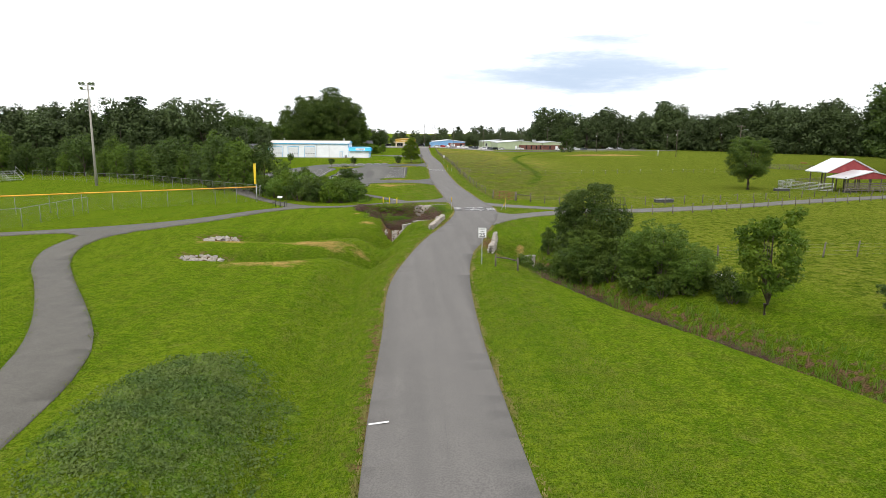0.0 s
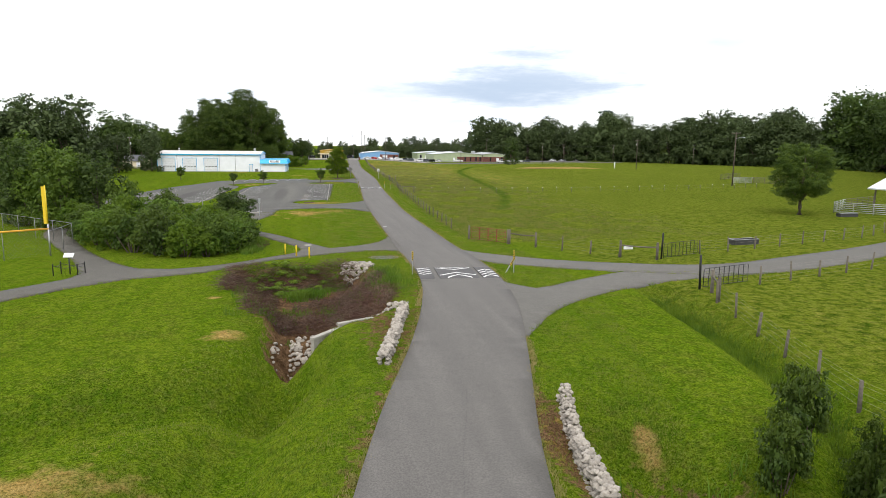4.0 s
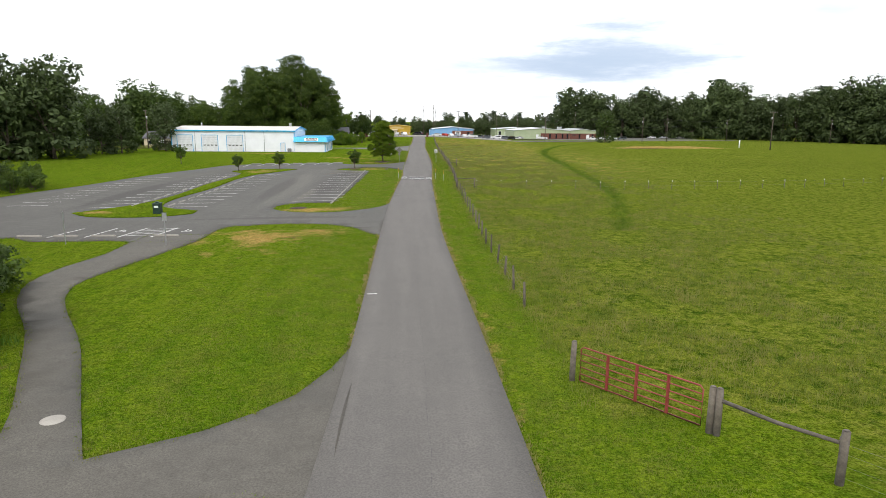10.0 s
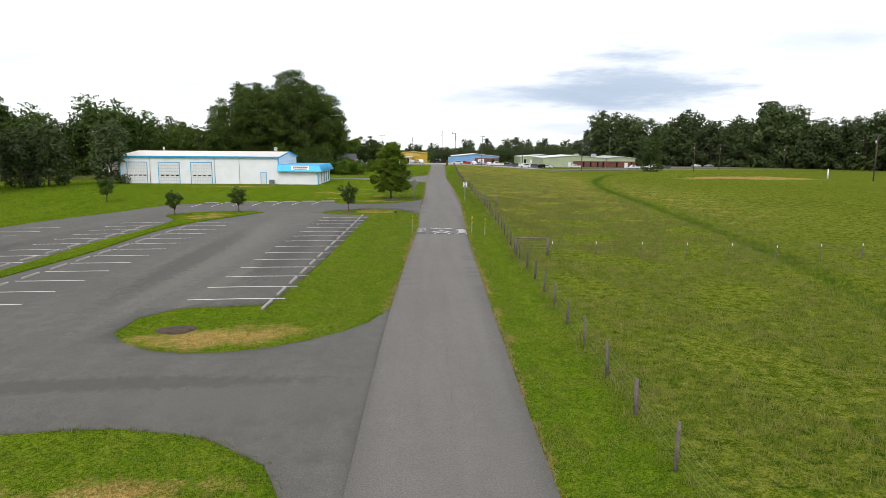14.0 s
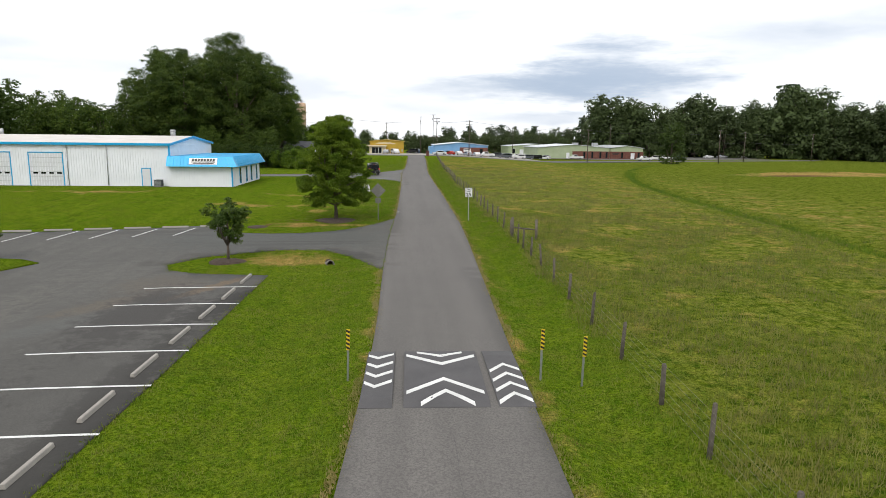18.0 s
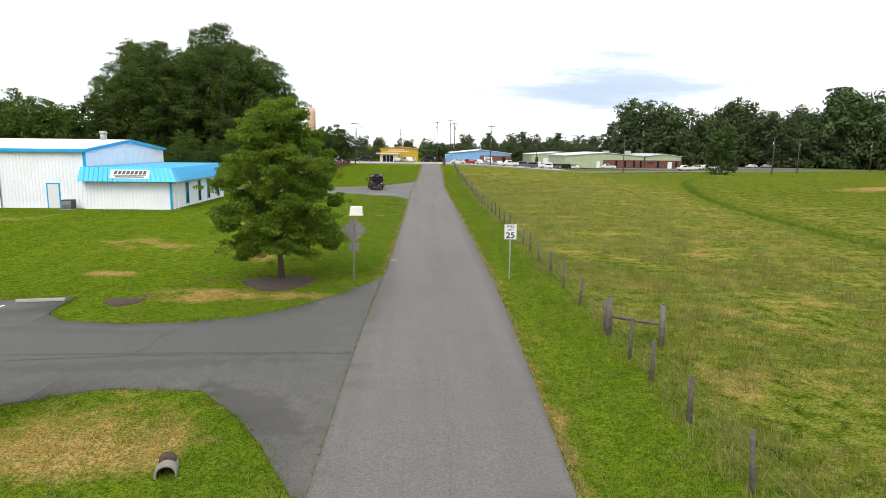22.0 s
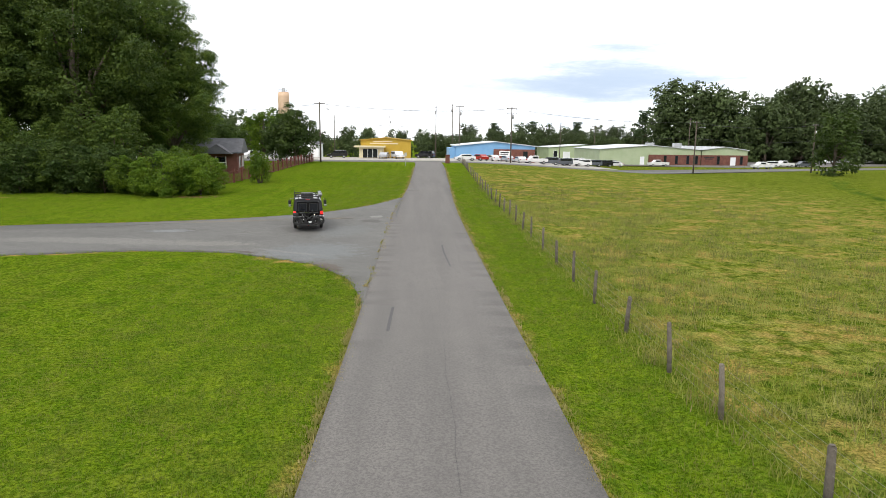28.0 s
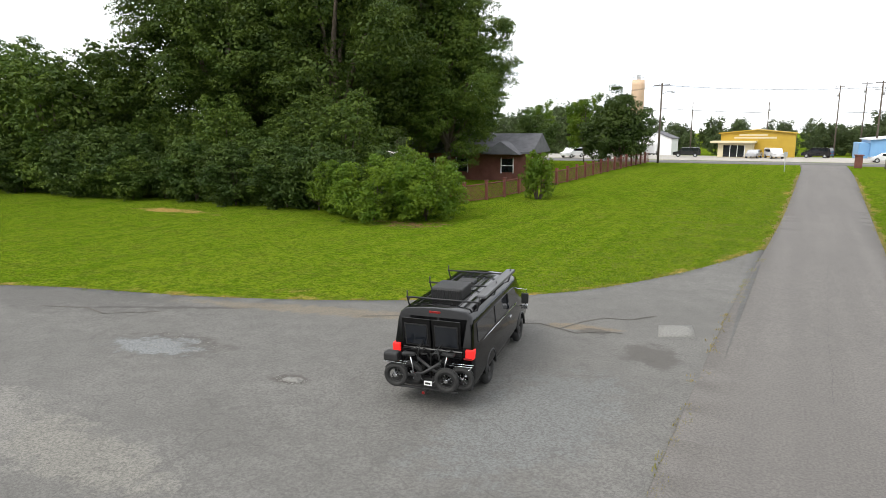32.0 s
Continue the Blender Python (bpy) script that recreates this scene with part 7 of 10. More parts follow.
        tube(bm, [(0.42, 0, 0.62), (0.05, 0, 0.36), (-0.20, 0, 0.30)], 0.035, 8)
        tube(bm, [(-0.20, 0, 0.30), (-0.56, 0.03, 0.25)], 0.018, 6)
        tube(bm, [(0.44, 0, 0.70), (0.40, 0, 0.55), (0.56, 0.03, 0.25)], 0.02, 6)
        part("frame", bm, matte, b, "folding black bicycle frame")
        bm = bmesh.new()
        tube(bm, [(-0.14, 0, 0.28), (-0.24, 0, 0.74)], 0.017, 6)
        part("seat_post", bm, chrome, b)
        bm = bmesh.new()
        box(bm, -0.40, -0.08, 0.73, -0.12, 0.08, 0.80, 0.03)
        for v in bm.verts:
            if v.co.x > -0.2:
                v.co.y *= 0.45
        part("saddle", bm, matte, b, "black saddle")
        bm = bmesh.new()
        tube(bm, [(0.42, 0, 0.66), (0.36, 0, 0.92)], 0.018, 6)
        tube(bm, [(0.36, -0.28, 0.90), (0.36, 0.28, 0.94)], 0.013, 6)
        part("handlebar", bm, matte, b)
        bm = bmesh.new()
        tube(bm, [(-0.80, -0.06, 0.56), (-0.30, -0.06, 0.55)], 0.008, 5)
        tube(bm, [(-0.80, 0.06, 0.56), (-0.30, 0.06, 0.55)], 0.008, 5)
        tube(bm, [(-0.78, 0, 0.56), (-0.56, 0.05, 0.25)], 0.008, 5)
        part("carrier", bm, chrome, b, "rear luggage carrier")
        bm = bmesh.new()
        tube(bm, [(-0.06, -0.05, 0.28), (-0.06, 0.05, 0.28)], 0.085, 16)
        part("chainring", bm, matte, b)
        bm = bmesh.new()
        tube(bm, [(-0.06, 0.06, 0.28), (0.03, 0.08, 0.14), (0.03, 0.15, 0.14)], 0.012, 5)
        tube(bm, [(-0.06, -0.06, 0.28), (-0.15, -0.08, 0.42), (-0.15, -0.15, 0.42)], 0.012, 5)
        part("cranks", bm, chrome, b)
        if not flip:
            bm = bmesh.new()
            box(bm, -0.80, -0.12, 0.58, -0.48, 0.12, 0.78, 0.05)
            part("rack_bag", bm, matte, b, "black bag on the carrier")
        return tagged(b, label, "bicycle", "bicycles on the van's carrier")

    bike(-1.80, False, "bicycle", "folded fat-tyre black bicycle hung behind the van")
    bike(-1.62, True, "bicycle", "second black bicycle nearer the van's doors")
    carrier = empty("bicycle_carrier", 0, 0, 0)
    carrier.matrix_world = root.matrix_world.copy()
    part("beam", boxes((-0.05, -1.95, 0.40, 0.05, -1.30, 0.48), bevel=0.01), matte, carrier)
    part("tray", boxes((-0.75, -1.66, 0.46, 0.75, -1.58, 0.50), bevel=0.01), matte, carrier)
    part("tray", boxes((-0.75, -1.84, 0.46, 0.75, -1.76, 0.50), bevel=0.01), matte, carrier)
    bm = bmesh.new()
    tube(bm, [(0.0, -1.48, 0.46), (0.0, -1.50, 1.15), (0.22, -1.56, 1.22)], 0.022, 8)
    part("mast", bm, matte, carrier)
    part("reflector", boxes((-0.03, -1.97, 0.42, 0.03, -1.95, 0.47)), dullred, carrier, "small red reflector")
    tagged(carrier, "black hitch-mounted bicycle carrier on the van", "bicycle carrier")


make_van(5.92, 281.5, 9.5)

# ---- creek, stone walls, culverts ----
def stone_mesh(seed):
    r = random.Random(seed)
    bm = bmesh.new()
    bmesh.ops.create_icosphere(bm, subdivisions=1, radius=1)
    sx, sy, sz = r.uniform(0.75, 1.2), r.uniform(0.7, 1.1), r.uniform(0.5, 0.8)
    for v in bm.verts:
        k = r.uniform(0.86, 1.1)
        v.co = Vector((v.co.x * sx * k, v.co.y * sy * k, v.co.z * sz * k))
    return mesh_of("stone", bm, M_STONE)


STONES = [stone_mesh(s) for s in range(7)]


def stone_at(parent, x, y, z, size, r):
    p = part("stone", STONES[r.randrange(7)], None, parent)
    p.matrix_basis = Matrix.Translation(Vector((x, y, z)) - parent.matrix_world.translation) @ pose(0, 0, 0, r.uniform(-40, 40), r.uniform(-40, 40), r.uniform(0, 360)) @ Matrix.Diagonal((size, size, size, 1))
    return p


def stone_wall(line, wide, tall, label, seed):
    """A dry wall of piled quarry stone along a line: a core of packed stone, faced stone by stone."""
    r = random.Random(seed)
    x0, y0 = line[0]
    root = empty("stone_wall", x0, y0, hz(x0, y0))
    total = 0
    for x, y, a in along(line, 0.21):
        n = Vector((-math.sin(radians(a)), math.cos(radians(a)), 0))
        z = hz(x, y)
        for off in (-wide / 2, 0.0, wide / 2):
            for lev in range(max(1, int(tall / 0.19))):
                if off == 0 and lev < int(tall / 0.19) - 1:
                    continue
                q = Vector((x, y, z + 0.05 + lev * 0.19)) + n * (off * (1 - 0.12 * lev)) + Vector((r.uniform(-0.05, 0.05), r.uniform(-0.05, 0.05), r.uniform(-0.03, 0.03)))
                stone_at(root, q.x, q.y, q.z, r.uniform(0.09, 0.15), r)
                total += 1
    return tagged(root, label, "stone wall", "roadside stone walls")


stone_wall([(3.62, 64.5), (4.5, 68.3), (5.5, 72.9)], 0.34, 0.75, "low pale stone wall beside the culvert bank", 3)
stone_wall([(8.05, 53.2), (8.85, 57.2), (9.6, 60.6)], 0.34, 0.8, "low pale stone wall along the road verge", 4)


def rip_rap(cx, cy, rx, ry, count, s0, s1, label, seed, turn=0.0):
    r = random.Random(seed)
    root = empty("riprap", cx, cy, hz(cx, cy))
    for i in range(count):
        a, q = r.uniform(0, 2 * math.pi), math.sqrt(r.random())
        ux, uy = rx * q * math.cos(a), ry * q * math.sin(a)
        x = cx + ux * math.cos(turn) - uy * math.sin(turn)
        y = cy + ux * math.sin(turn) + uy * math.cos(turn)
        stone_at(root, x, y, hz(x, y) + r.uniform(0.0, 0.07), r.uniform(s0, s1), r)
    return tagged(root, label, "riprap", "riprap stone patches")


rip_rap(-16.3, 61.2, 1.6, 1.5, 300, 0.09, 0.17, "patch of pale riprap stones at a pipe outlet", 11)
rip_rap(-15.5, 52.2, 1.7, 1.2, 260, 0.09, 0.17, "patch of pale riprap stones in the swale", 12)
rip_rap(3.8, 87.6, 1.3, 0.95, 190, 0.10, 0.19, "bank of white riprap stones above the basin", 13, -0.45)
rip_rap(0.3, 71.6, 1.3, 2.3, 230, 0.09, 0.17, "white riprap stones below the concrete headwall", 14, -0.35)
rip_rap(3.6, 73.2, 1.9, 0.9, 150, 0.09, 0.16, "white stones spilling from the wall into the basin", 16, 0.45)


def head_wall(ax, ay, bx, by, z0, z1, label):
    """A low concrete panel between two points with a slightly wider cap."""
    root = empty("headwall", ax, ay, z0)
    d = Vector((bx - ax, by - ay, 0))
    m = Matrix.Rotation(math.atan2(d.y, d.x), 4, "Z")
    part("wall_panel", box(bmesh.new(), 0, -0.10, -0.5, d.length, 0.10, z1 - z0 - 0.12, 0.02, m=m), M_CONCRETE, root)
    part("wall_cap", box(bmesh.new(), -0.03, -0.13, z1 - z0 - 0.12, d.length + 0.03, 0.13, z1 - z0, 0.02, m=m), M_CONCRETE, root)
    return tagged(root, label, "headwall")


head_wall(0.8, 69.15, 1.98, 70.6, 0.3, 1.08, "stained low concrete headwall at the ditch")
head_wall(2.0, 70.7, 3.7, 71.55, 0.5, 1.28, "stained low concrete headwall beside the stone wall")
head_wall(10.9, 52.9, 11.9, 53.4, 0.2, 0.75, "pale concrete headwall over the creek")
pipe_end(3.3, 86.75, -25, 0.24, "concrete pipe mouth among the riprap", 0.0)
pipe_end(-16.4, 62.0, 180, 0.25, "concrete pipe mouth among the stones", 0.1)


M_STALK = leaf_material("dead_stalks", (0.046, 0.024, 0.018), (0.190, 0.125, 0.082), (0.085, 0.034, 0.026), 0.1)


# ---- undergrowth: brush, reeds and vines as masses ----
def brush_heap(x, y, rx, ry, count, label, seed, material=None, tall=0.5):
    """Tangled dead stalks lying across one another."""
    r = random.Random(seed)
    bm = bmesh.new()
    for i in range(int(count * 1.7)):
        a, q = r.uniform(0, 6.28), math.sqrt(r.random())
        px, py = x + rx * q * math.cos(a), y + ry * q * math.sin(a)
        l, b = r.uniform(0.15, 1.0) ** 1.3, r.uniform(0, 6.28)
        z = hz(px, py) + r.uniform(0, tall * (1 - q * 0.6))
        d = Vector((math.cos(b) * l, math.sin(b) * l, r.uniform(-0.15, 0.35) * l))
        p0 = Vector((px, py, z))
        tube(bm, [p0, p0 + d * 0.5 + Vector((0, 0, r.uniform(0, 0.1))), p0 + d], [0.009, 0.007, 0.003], 3, False)
    return tagged(new("dead_brush", mesh_of("dead_brush", bm, material or M_STALK)), label, "brush", kind="stuff")


def grass_clumps(name, label, places, h0, h1, material, seed, blades=14, wide=0.012, spread=0.16, category="grass", simple=False):
    """Upright blades in clumps at the places, one mass."""
    g = np.random.default_rng(seed)
    P = np.repeat(np.asarray(places, float), blades, axis=0)
    n = len(P)
    P = P + np.concatenate([g.normal(scale=spread, size=(n, 2)), np.zeros((n, 1))], 1)
    h = h0 + (h1 - h0) * g.random(n)
    a = g.uniform(0, 2 * np.pi, n)
    lean = g.normal(scale=0.32, size=(n, 2)) * h[:, None]
    side = np.stack([np.cos(a), np.sin(a), np.zeros(n)], 1) * (wide * (0.6 + 0.8 * g.random(n)))[:, None]
    up = np.zeros((n, 3))
    up[:, 2] = h
    mid = P + up * 0.55 + np.concatenate([lean * 0.35, np.zeros((n, 1))], 1)
    tip = P + up + np.concatenate([lean, np.zeros((n, 1))], 1)
    if simple:
        v = np.stack([P - side - [0, 0, 0.02], P + side - [0, 0, 0.02], tip], 1).reshape(-1, 3)
        ob = new(name, mesh_from(name, v, np.arange(n * 3).reshape(-1, 3), [material]))
        return tagged(ob, label, category, kind="stuff")
    v = np.stack([P - side - [0, 0, 0.03], P + side - [0, 0, 0.03], mid + side * 0.7, mid - side * 0.7, tip], 1).reshape(-1, 3)
    o = np.arange(n)[:, None] * 5
    f = np.concatenate([o + [0, 1, 2], o + [0, 2, 3], o + [3, 2, 4]], 0)
    ob = new(name, mesh_from(name, v, f, [material]))
    return tagged(ob, label, category, kind="stuff")


def scatter(n, x0, y0, x1, y1, seed, keep):
    g = np.random.default_rng(seed)
    x, y = g.uniform(x0, x1, n), g.uniform(y0, y1, n)
    k = keep(x, y, g)
    x, y = x[k], y[k]
    return np.stack([x, y, height(x, y)], 1)


M_BLADE = leaf_material("lush_grass_blades", (0.068, 0.152, 0.010), (0.120, 0.216, 0.016), (0.152, 0.232, 0.024), 0.3)
M_TUFT_TALL = leaf_material("tall_weed_blades", (0.110, 0.150, 0.020), (0.190, 0.210, 0.050), (0.230, 0.220, 0.070), 0.3)
M_VINE_LIGHT = leaf_material("light_vine_leaves", (0.105, 0.175, 0.012), (0.165, 0.235, 0.018), (0.070, 0.125, 0.012), 0.3)
M_VINE = leaf_material("vine_leaves", (0.076, 0.134, 0.026), (0.126, 0.192, 0.045), (0.170, 0.222, 0.052), 0.3)
for i, (x, y, rx, ry, n) in enumerate(((-1.6, 75.5, 1.3, 3.0, 900), (-3.2, 81, 1.7, 3.6, 1300), (-3.4, 86, 1.7, 2.4, 900), (3.7, 77.0, 1.7, 3.4, 1700), (3.6, 82, 1.6, 3.0, 1300), (2.2, 87.2, 1.6, 1.5, 600), (0.8, 75.4, 2.0, 1.8, 800), (-0.6, 86.6, 2.6, 1.7, 1000), (1.6, 79.4, 2.2, 2.2, 700))):
    brush_heap(x, y, rx, ry, n, "tangle of brown dead stalks in the basin", 20 + i, None, 0.7)


def along_line(pts, n, wide, seed):
    """n places scattered about a line."""
    g = np.random.default_rng(seed)
    s = g.random(n) * (len(pts) - 1)
    k = np.minimum(s.astype(int), len(pts) - 2)
    f = s - k
    P = np.asarray(pts, float)
    q = P[k] * (1 - f)[:, None] + P[k + 1] * f[:, None] + g.normal(scale=wide, size=(n, 2))
    return np.stack([q[:, 0], q[:, 1], height(q[:, 0], q[:, 1])], 1)


grass_clumps("reeds", "lush bright green reeds in the basin", along_line([(-0.5, 82.6), (0.2, 83.1), (0.7, 83.6)], 70, 0.32, 31), 0.35, 0.75, M_BLADE, 32, 16, 0.034, 0.2, "reeds")
grass_clumps("basin_grass", "soft bright green grass on the basin floor", along_line([(-1.6, 84.2), (-0.4, 84.6), (0.7, 85.4), (1.5, 86.2), (2.6, 86.7)], 420, 0.45, 38), 0.12, 0.34, M_BLADE, 39, 14, 0.014, 0.2, "grass")
grass_clumps("bank_weeds", "scattered green weeds on the basin's bank", along_line([(5.6, 77), (5.4, 81), (5.2, 84.6), (2.0, 78), (-2.2, 78), (-1.2, 73), (-3.6, 84)], 260, 0.7, 40), 0.2, 0.55, M_BLADE, 41, 12, 0.018, 0.16, "weeds")
VINE_AT = ((-1.1, 87.6), (-0.6, 87.0), (-1.7, 88.0), (-2.2, 86.9), (-2.6, 85.8), (-1.9, 85.4), (-3.3, 87.0), (-3.0, 84.6), (0.2, 87.6), (-1.2, 84.6), (-3.9, 85.4), (0.9, 86.2))
lob = [((x + 0.5 * math.cos(2.1 * k + 3 * x), y + 0.5 * math.sin(2.1 * k + 2 * y), hz(x, y) + 0.22 + 0.16 * (k % 3)), (0.20 + 0.08 * (k % 4), 0.20 + 0.08 * (k % 4), 0.13)) for x, y in VINE_AT for k in range(5)]
tagged(new("basin_vines", leaf_cloud("basin_vines", lob, 9500, 0.05, M_VINE_LIGHT, 33)), "bright green leafy vines over the basin's bank", "vine", kind="stuff")
grass_clumps("ditch_grass", "rank dark green grass in the pasture's shallow ditch", along_line(flow(TRACK, 3.0), 2800, 0.5, 42), 0.12, 0.30, M_LEAF_MID, 43, 9, 0.022, 0.25, "grass", True)
# tall grass added along the drain to stand for the shade of its slope
grass_clumps("drain_grass", "rank green grass standing in for shade in the roadside drain", along_line(flow(DRAIN, 2.0), 1500, 0.45, 44), 0.12, 0.35, M_LEAF_MID, 45, 10, 0.016, 0.2, "grass", True)
# creek bank: brown litter with shoots
for i, (cx, cy) in enumerate(((12.6, 46.5), (14.2, 41.5), (16.4, 36.2), (18.6, 31.0))):
    brush_heap(cx - 0.9, cy - 0.6, 1.2, 3.2, 420, "brown cut brush along the creek bank", 50 + i, None, 0.3)
grass_clumps("creek_weeds", "green weeds sprouting on the creek bank", scatter(3200, 9, 12, 26, 56, 34, lambda x, y, g: np.abs(far_from(x, y, CREEK)[0] - 0.6) < 1.9 * g.random(len(x))), 0.2, 0.7, M_BLADE, 35, 9, 0.02, 0.2, "weeds")
# viny bank left of the road
vp = scatter(5200, -13.2, 13, -3.4, 30, 36, lambda x, y, g: (blob(x, y, -7.4, 20.8, 4.4, 7.6) > 0.8 * g.random(len(x)) + 0.12))
vl = [((p[0], p[1], p[2] + 0.05), (0.30, 0.30, 0.07)) for p in vp[:1700]]
tagged(new("bank_vines", leaf_cloud("bank_vines", vl, 21000, 0.055, M_VINE, 37, 0.1, 0.2)), "matted blue-green vines covering the bank", "vine", kind="stuff")

brush_heap(-4.7, 100.4, 0.9, 3.4, 320, "fallen twigs and leaf litter beside the thicket", 60, None, 0.2)
grass_clumps("thicket_weeds", "low green weeds at the foot of the thicket", along_line([(-5.0, 95.4), (-4.8, 99), (-4.6, 103), (-6.2, 107.5)], 260, 0.45, 61), 0.15, 0.5, M_BLADE, 62, 12, 0.02, 0.2, "weeds")
# bushes along the creek, trees on its far side
for x, y, s, h, k in ((13.2, 47.6, 1.5, 1.7, 1), (11.6, 48.6, 1.0, 0.9, 1), (14.4, 50.0, 1.8, 2.2, 1), (16.2, 46.4, 1.6, 1.8, 0), (17.3, 42.8, 1.4, 1.5, 0), (16.0, 41.3, 1.3, 1.3, 1), (18.4, 39.0, 1.2, 1.2, 0), (19.6, 43.4, 1.1, 1.2, 0), (20.3, 36.2, 1.0, 1.0, 1), (26.0, 27.0, 1.3, 1.3, 1), (27.5, 24.0, 1.2, 1.2, 0), (10.4, 50.2, 0.8, 0.75, 1), (15.4, 44.2, 1.4, 1.4, 1), (14.4, 45.4, 1.3, 1.3, 1), (17.4, 43.9, 1.4, 1.5, 1), (18.6, 41.6, 1.3, 1.3, 0), (19.6, 39.6, 1.2, 1.2, 1), (20.6, 38.0, 1.1, 1.1, 0), (12.4, 50.8, 1.1, 1.0, 1), (11.6, 52.0, 0.8, 0.7, 1), (17.2, 39.2, 1.1, 1.0, 1)):
    label_tree(place(BUSHES[1], x, y, rng.uniform(0, 360), s * 0.92, h * 0.95, 0.1), "dense green bush crowding the creek", "bush", "bushes along the creek")
CREEK_TREE = tree_kind("creek_tree", 71, 6.4, (2.8, 2.8, 3.2), 3.4, 0.065, 30000, M_LEAF_OAK, 0.13, 0.8, 24, 1.1, 8, 0, 18, 0.28)
YOUNG = tree_kind("young_tree", 72, 6.2, (1.7, 1.7, 2.9), 3.2, 0.07, 9000, M_LEAF_MID, 0.09, 0.6, 24, 0.62, 12, 0, 7, 0.24)
WILLOW = tree_kind("willow_bush", 73, 4.6, (1.7, 1.7, 2.0), 2.5, 0.055, 13000, M_LEAF_BRIGHT, 0.08, 0.6, 16, 0.8, 8, 0, 8, 0.28)
label_tree(place(CREEK_TREE, 15.1, 48.6, 10, 1.0), "dense dark green tree standing in the creek bushes", "tree")
label_tree(place(CREEK_TREE, 13.9, 46.2, 100, 0.62), "dense dark green tree standing in the creek bushes", "tree")
label_tree(place(WILLOW, 17.6, 40.6, 0, 1.0), "feathery light green willow bush by the creek", "bush")
label_tree(place(WILLOW, 18.9, 38.4, 70, 0.75), "feathery light green willow bush by the creek", "bush")
label_tree(place(WILLOW, 16.6, 42.4, 140, 0.85), "feathery light green willow bush by the creek", "bush")
label_tree(place(YOUNG, 21.0, 34.0, 0, 1.08), "loose young tree with bright leaves by the creek", "tree")
label_tree(place(SMALL, 25.4, 29.2, 40, 1.0), "small dark tree at the creek's bend", "tree")
# crape myrtles by the farm spur
for x, y, s in ((13.4, 54.4, 0.95), (15.2, 56.0, 1.05), (15.4, 53.4, 0.9), (17.0, 54.8, 0.8)):
    label_tree(place(BUSHES[1], x, y, rng.uniform(0, 360), s * 0.85, s * 1.55, 0.1), "dark multi-stemmed ornamental shrub on the verge", "bush")
# thicket between footpath and car park
for i, (x, y, s, h) in enumerate(((-23.5, 112, 1.9, 2.0), (-21.0, 107.5, 1.9, 1.9), (-18.8, 103.2, 1.8, 1.8), (-16.6, 100.2, 1.7, 1.7), (-14.4, 97.6, 1.8, 1.7), (-12.0, 95.6, 1.7, 1.6), (-9.6, 94.2, 1.6, 1.5), (-7.6, 95.2, 1.5, 1.5), (-6.2, 98.0, 1.4, 1.4), (-18.0, 109, 2.0, 2.1), (-14.5, 104.5, 2.0, 2.0), (-11.5, 101.0, 1.9, 1.9), (-9.0, 100.0, 1.8, 1.8), (-20.0, 116, 2.1, 2.3), (-15.4, 111, 2.0, 2.1), (-12.2, 107.2, 1.9, 1.9), (-16.5, 118.5, 1.9, 2.0), (-13.0, 113.5, 1.7, 1.7), (-9.6, 104.5, 1.6, 1.6), (-7.4, 101.2, 1.6, 1.7), (-7.6, 104.2, 1.7, 1.8), (-8.6, 109.2, 1.7, 1.6), (-9.8, 112.4, 1.7, 1.6), (-8.0, 106.8, 1.6, 1.5), (-6.9, 96.6, 1.3, 1.2), (-11.2, 115.4, 1.6, 1.5), (-8.4, 98.2, 1.7, 1.8), (-11.5, 98.4, 1.8, 2.0), (-5.9, 98.6, 1.3, 1.3), (-5.6, 101.8, 1.4, 1.5), (-7.9, 94.0, 1.2, 1.1), (-6.2, 104.4, 1.3, 1.3))):
    label_tree(place(BUSHES[(0, 1, 2, 0, 1, 1)[i % 6]], x, y, rng.uniform(0, 360), s * 1.05, h * rng.uniform(1.0, 1.4), 0.1), "thick green bush in the thicket by the footpath", "bush", "thicket by the footpath")
ROUND = tree_kind("round_tree", 74, 5.0, (1.85, 1.85, 1.9), 2.5, 0.065, 14000, M_LEAF_WOOD, 0.1, 0.8, 18, 0.85, 8, 0, 8, 0.30)
label_tree(place(ROUND, -7.6, 107.6, 0, 1.05), "rounded dark green tree at the end of the thicket", "tree")
for x, y, s in ((-30, 128, 1.6), (-33, 146, 2.0), (-41, 150, 1.8), (-41, 160, 2.0), (-44, 170, 2.2), (-39.5, 141, 1.7), (-36.5, 137, 1.5), (-39.5, 166.5, 1.5), (-38.6, 169.6, 1.4), (-40.4, 172.6, 1.6), (-42.6, 176.4, 1.7), (-45.5, 174.5, 1.9), (-43.0, 166.0, 1.8)):
    label_tree(place(BUSHES[1], x, y, rng.uniform(0, 360), s, s * 1.1), "dense bush at the car park's edge", "bush", "bushes beside the car park")

for x, y, q in ((-47.5, 165, 0.36), (-51, 171, 0.4), (-54, 160, 0.45)):
    label_tree(place(WOODS_LIGHT, x, y, rng.uniform(0, 360), q), "light green young tree beside the car park", "tree", "light trees beside the car park")
grass_clumps("tall_weeds", "strip of tall pale weeds before the wood", along_line([(-56, 262), (-70, 262), (-90, 258), (-112, 248)], 1500, 2.6, 71), 0.4, 1.0, M_TUFT_TALL, 72, 8, 0.03, 0.4, "weeds", True)

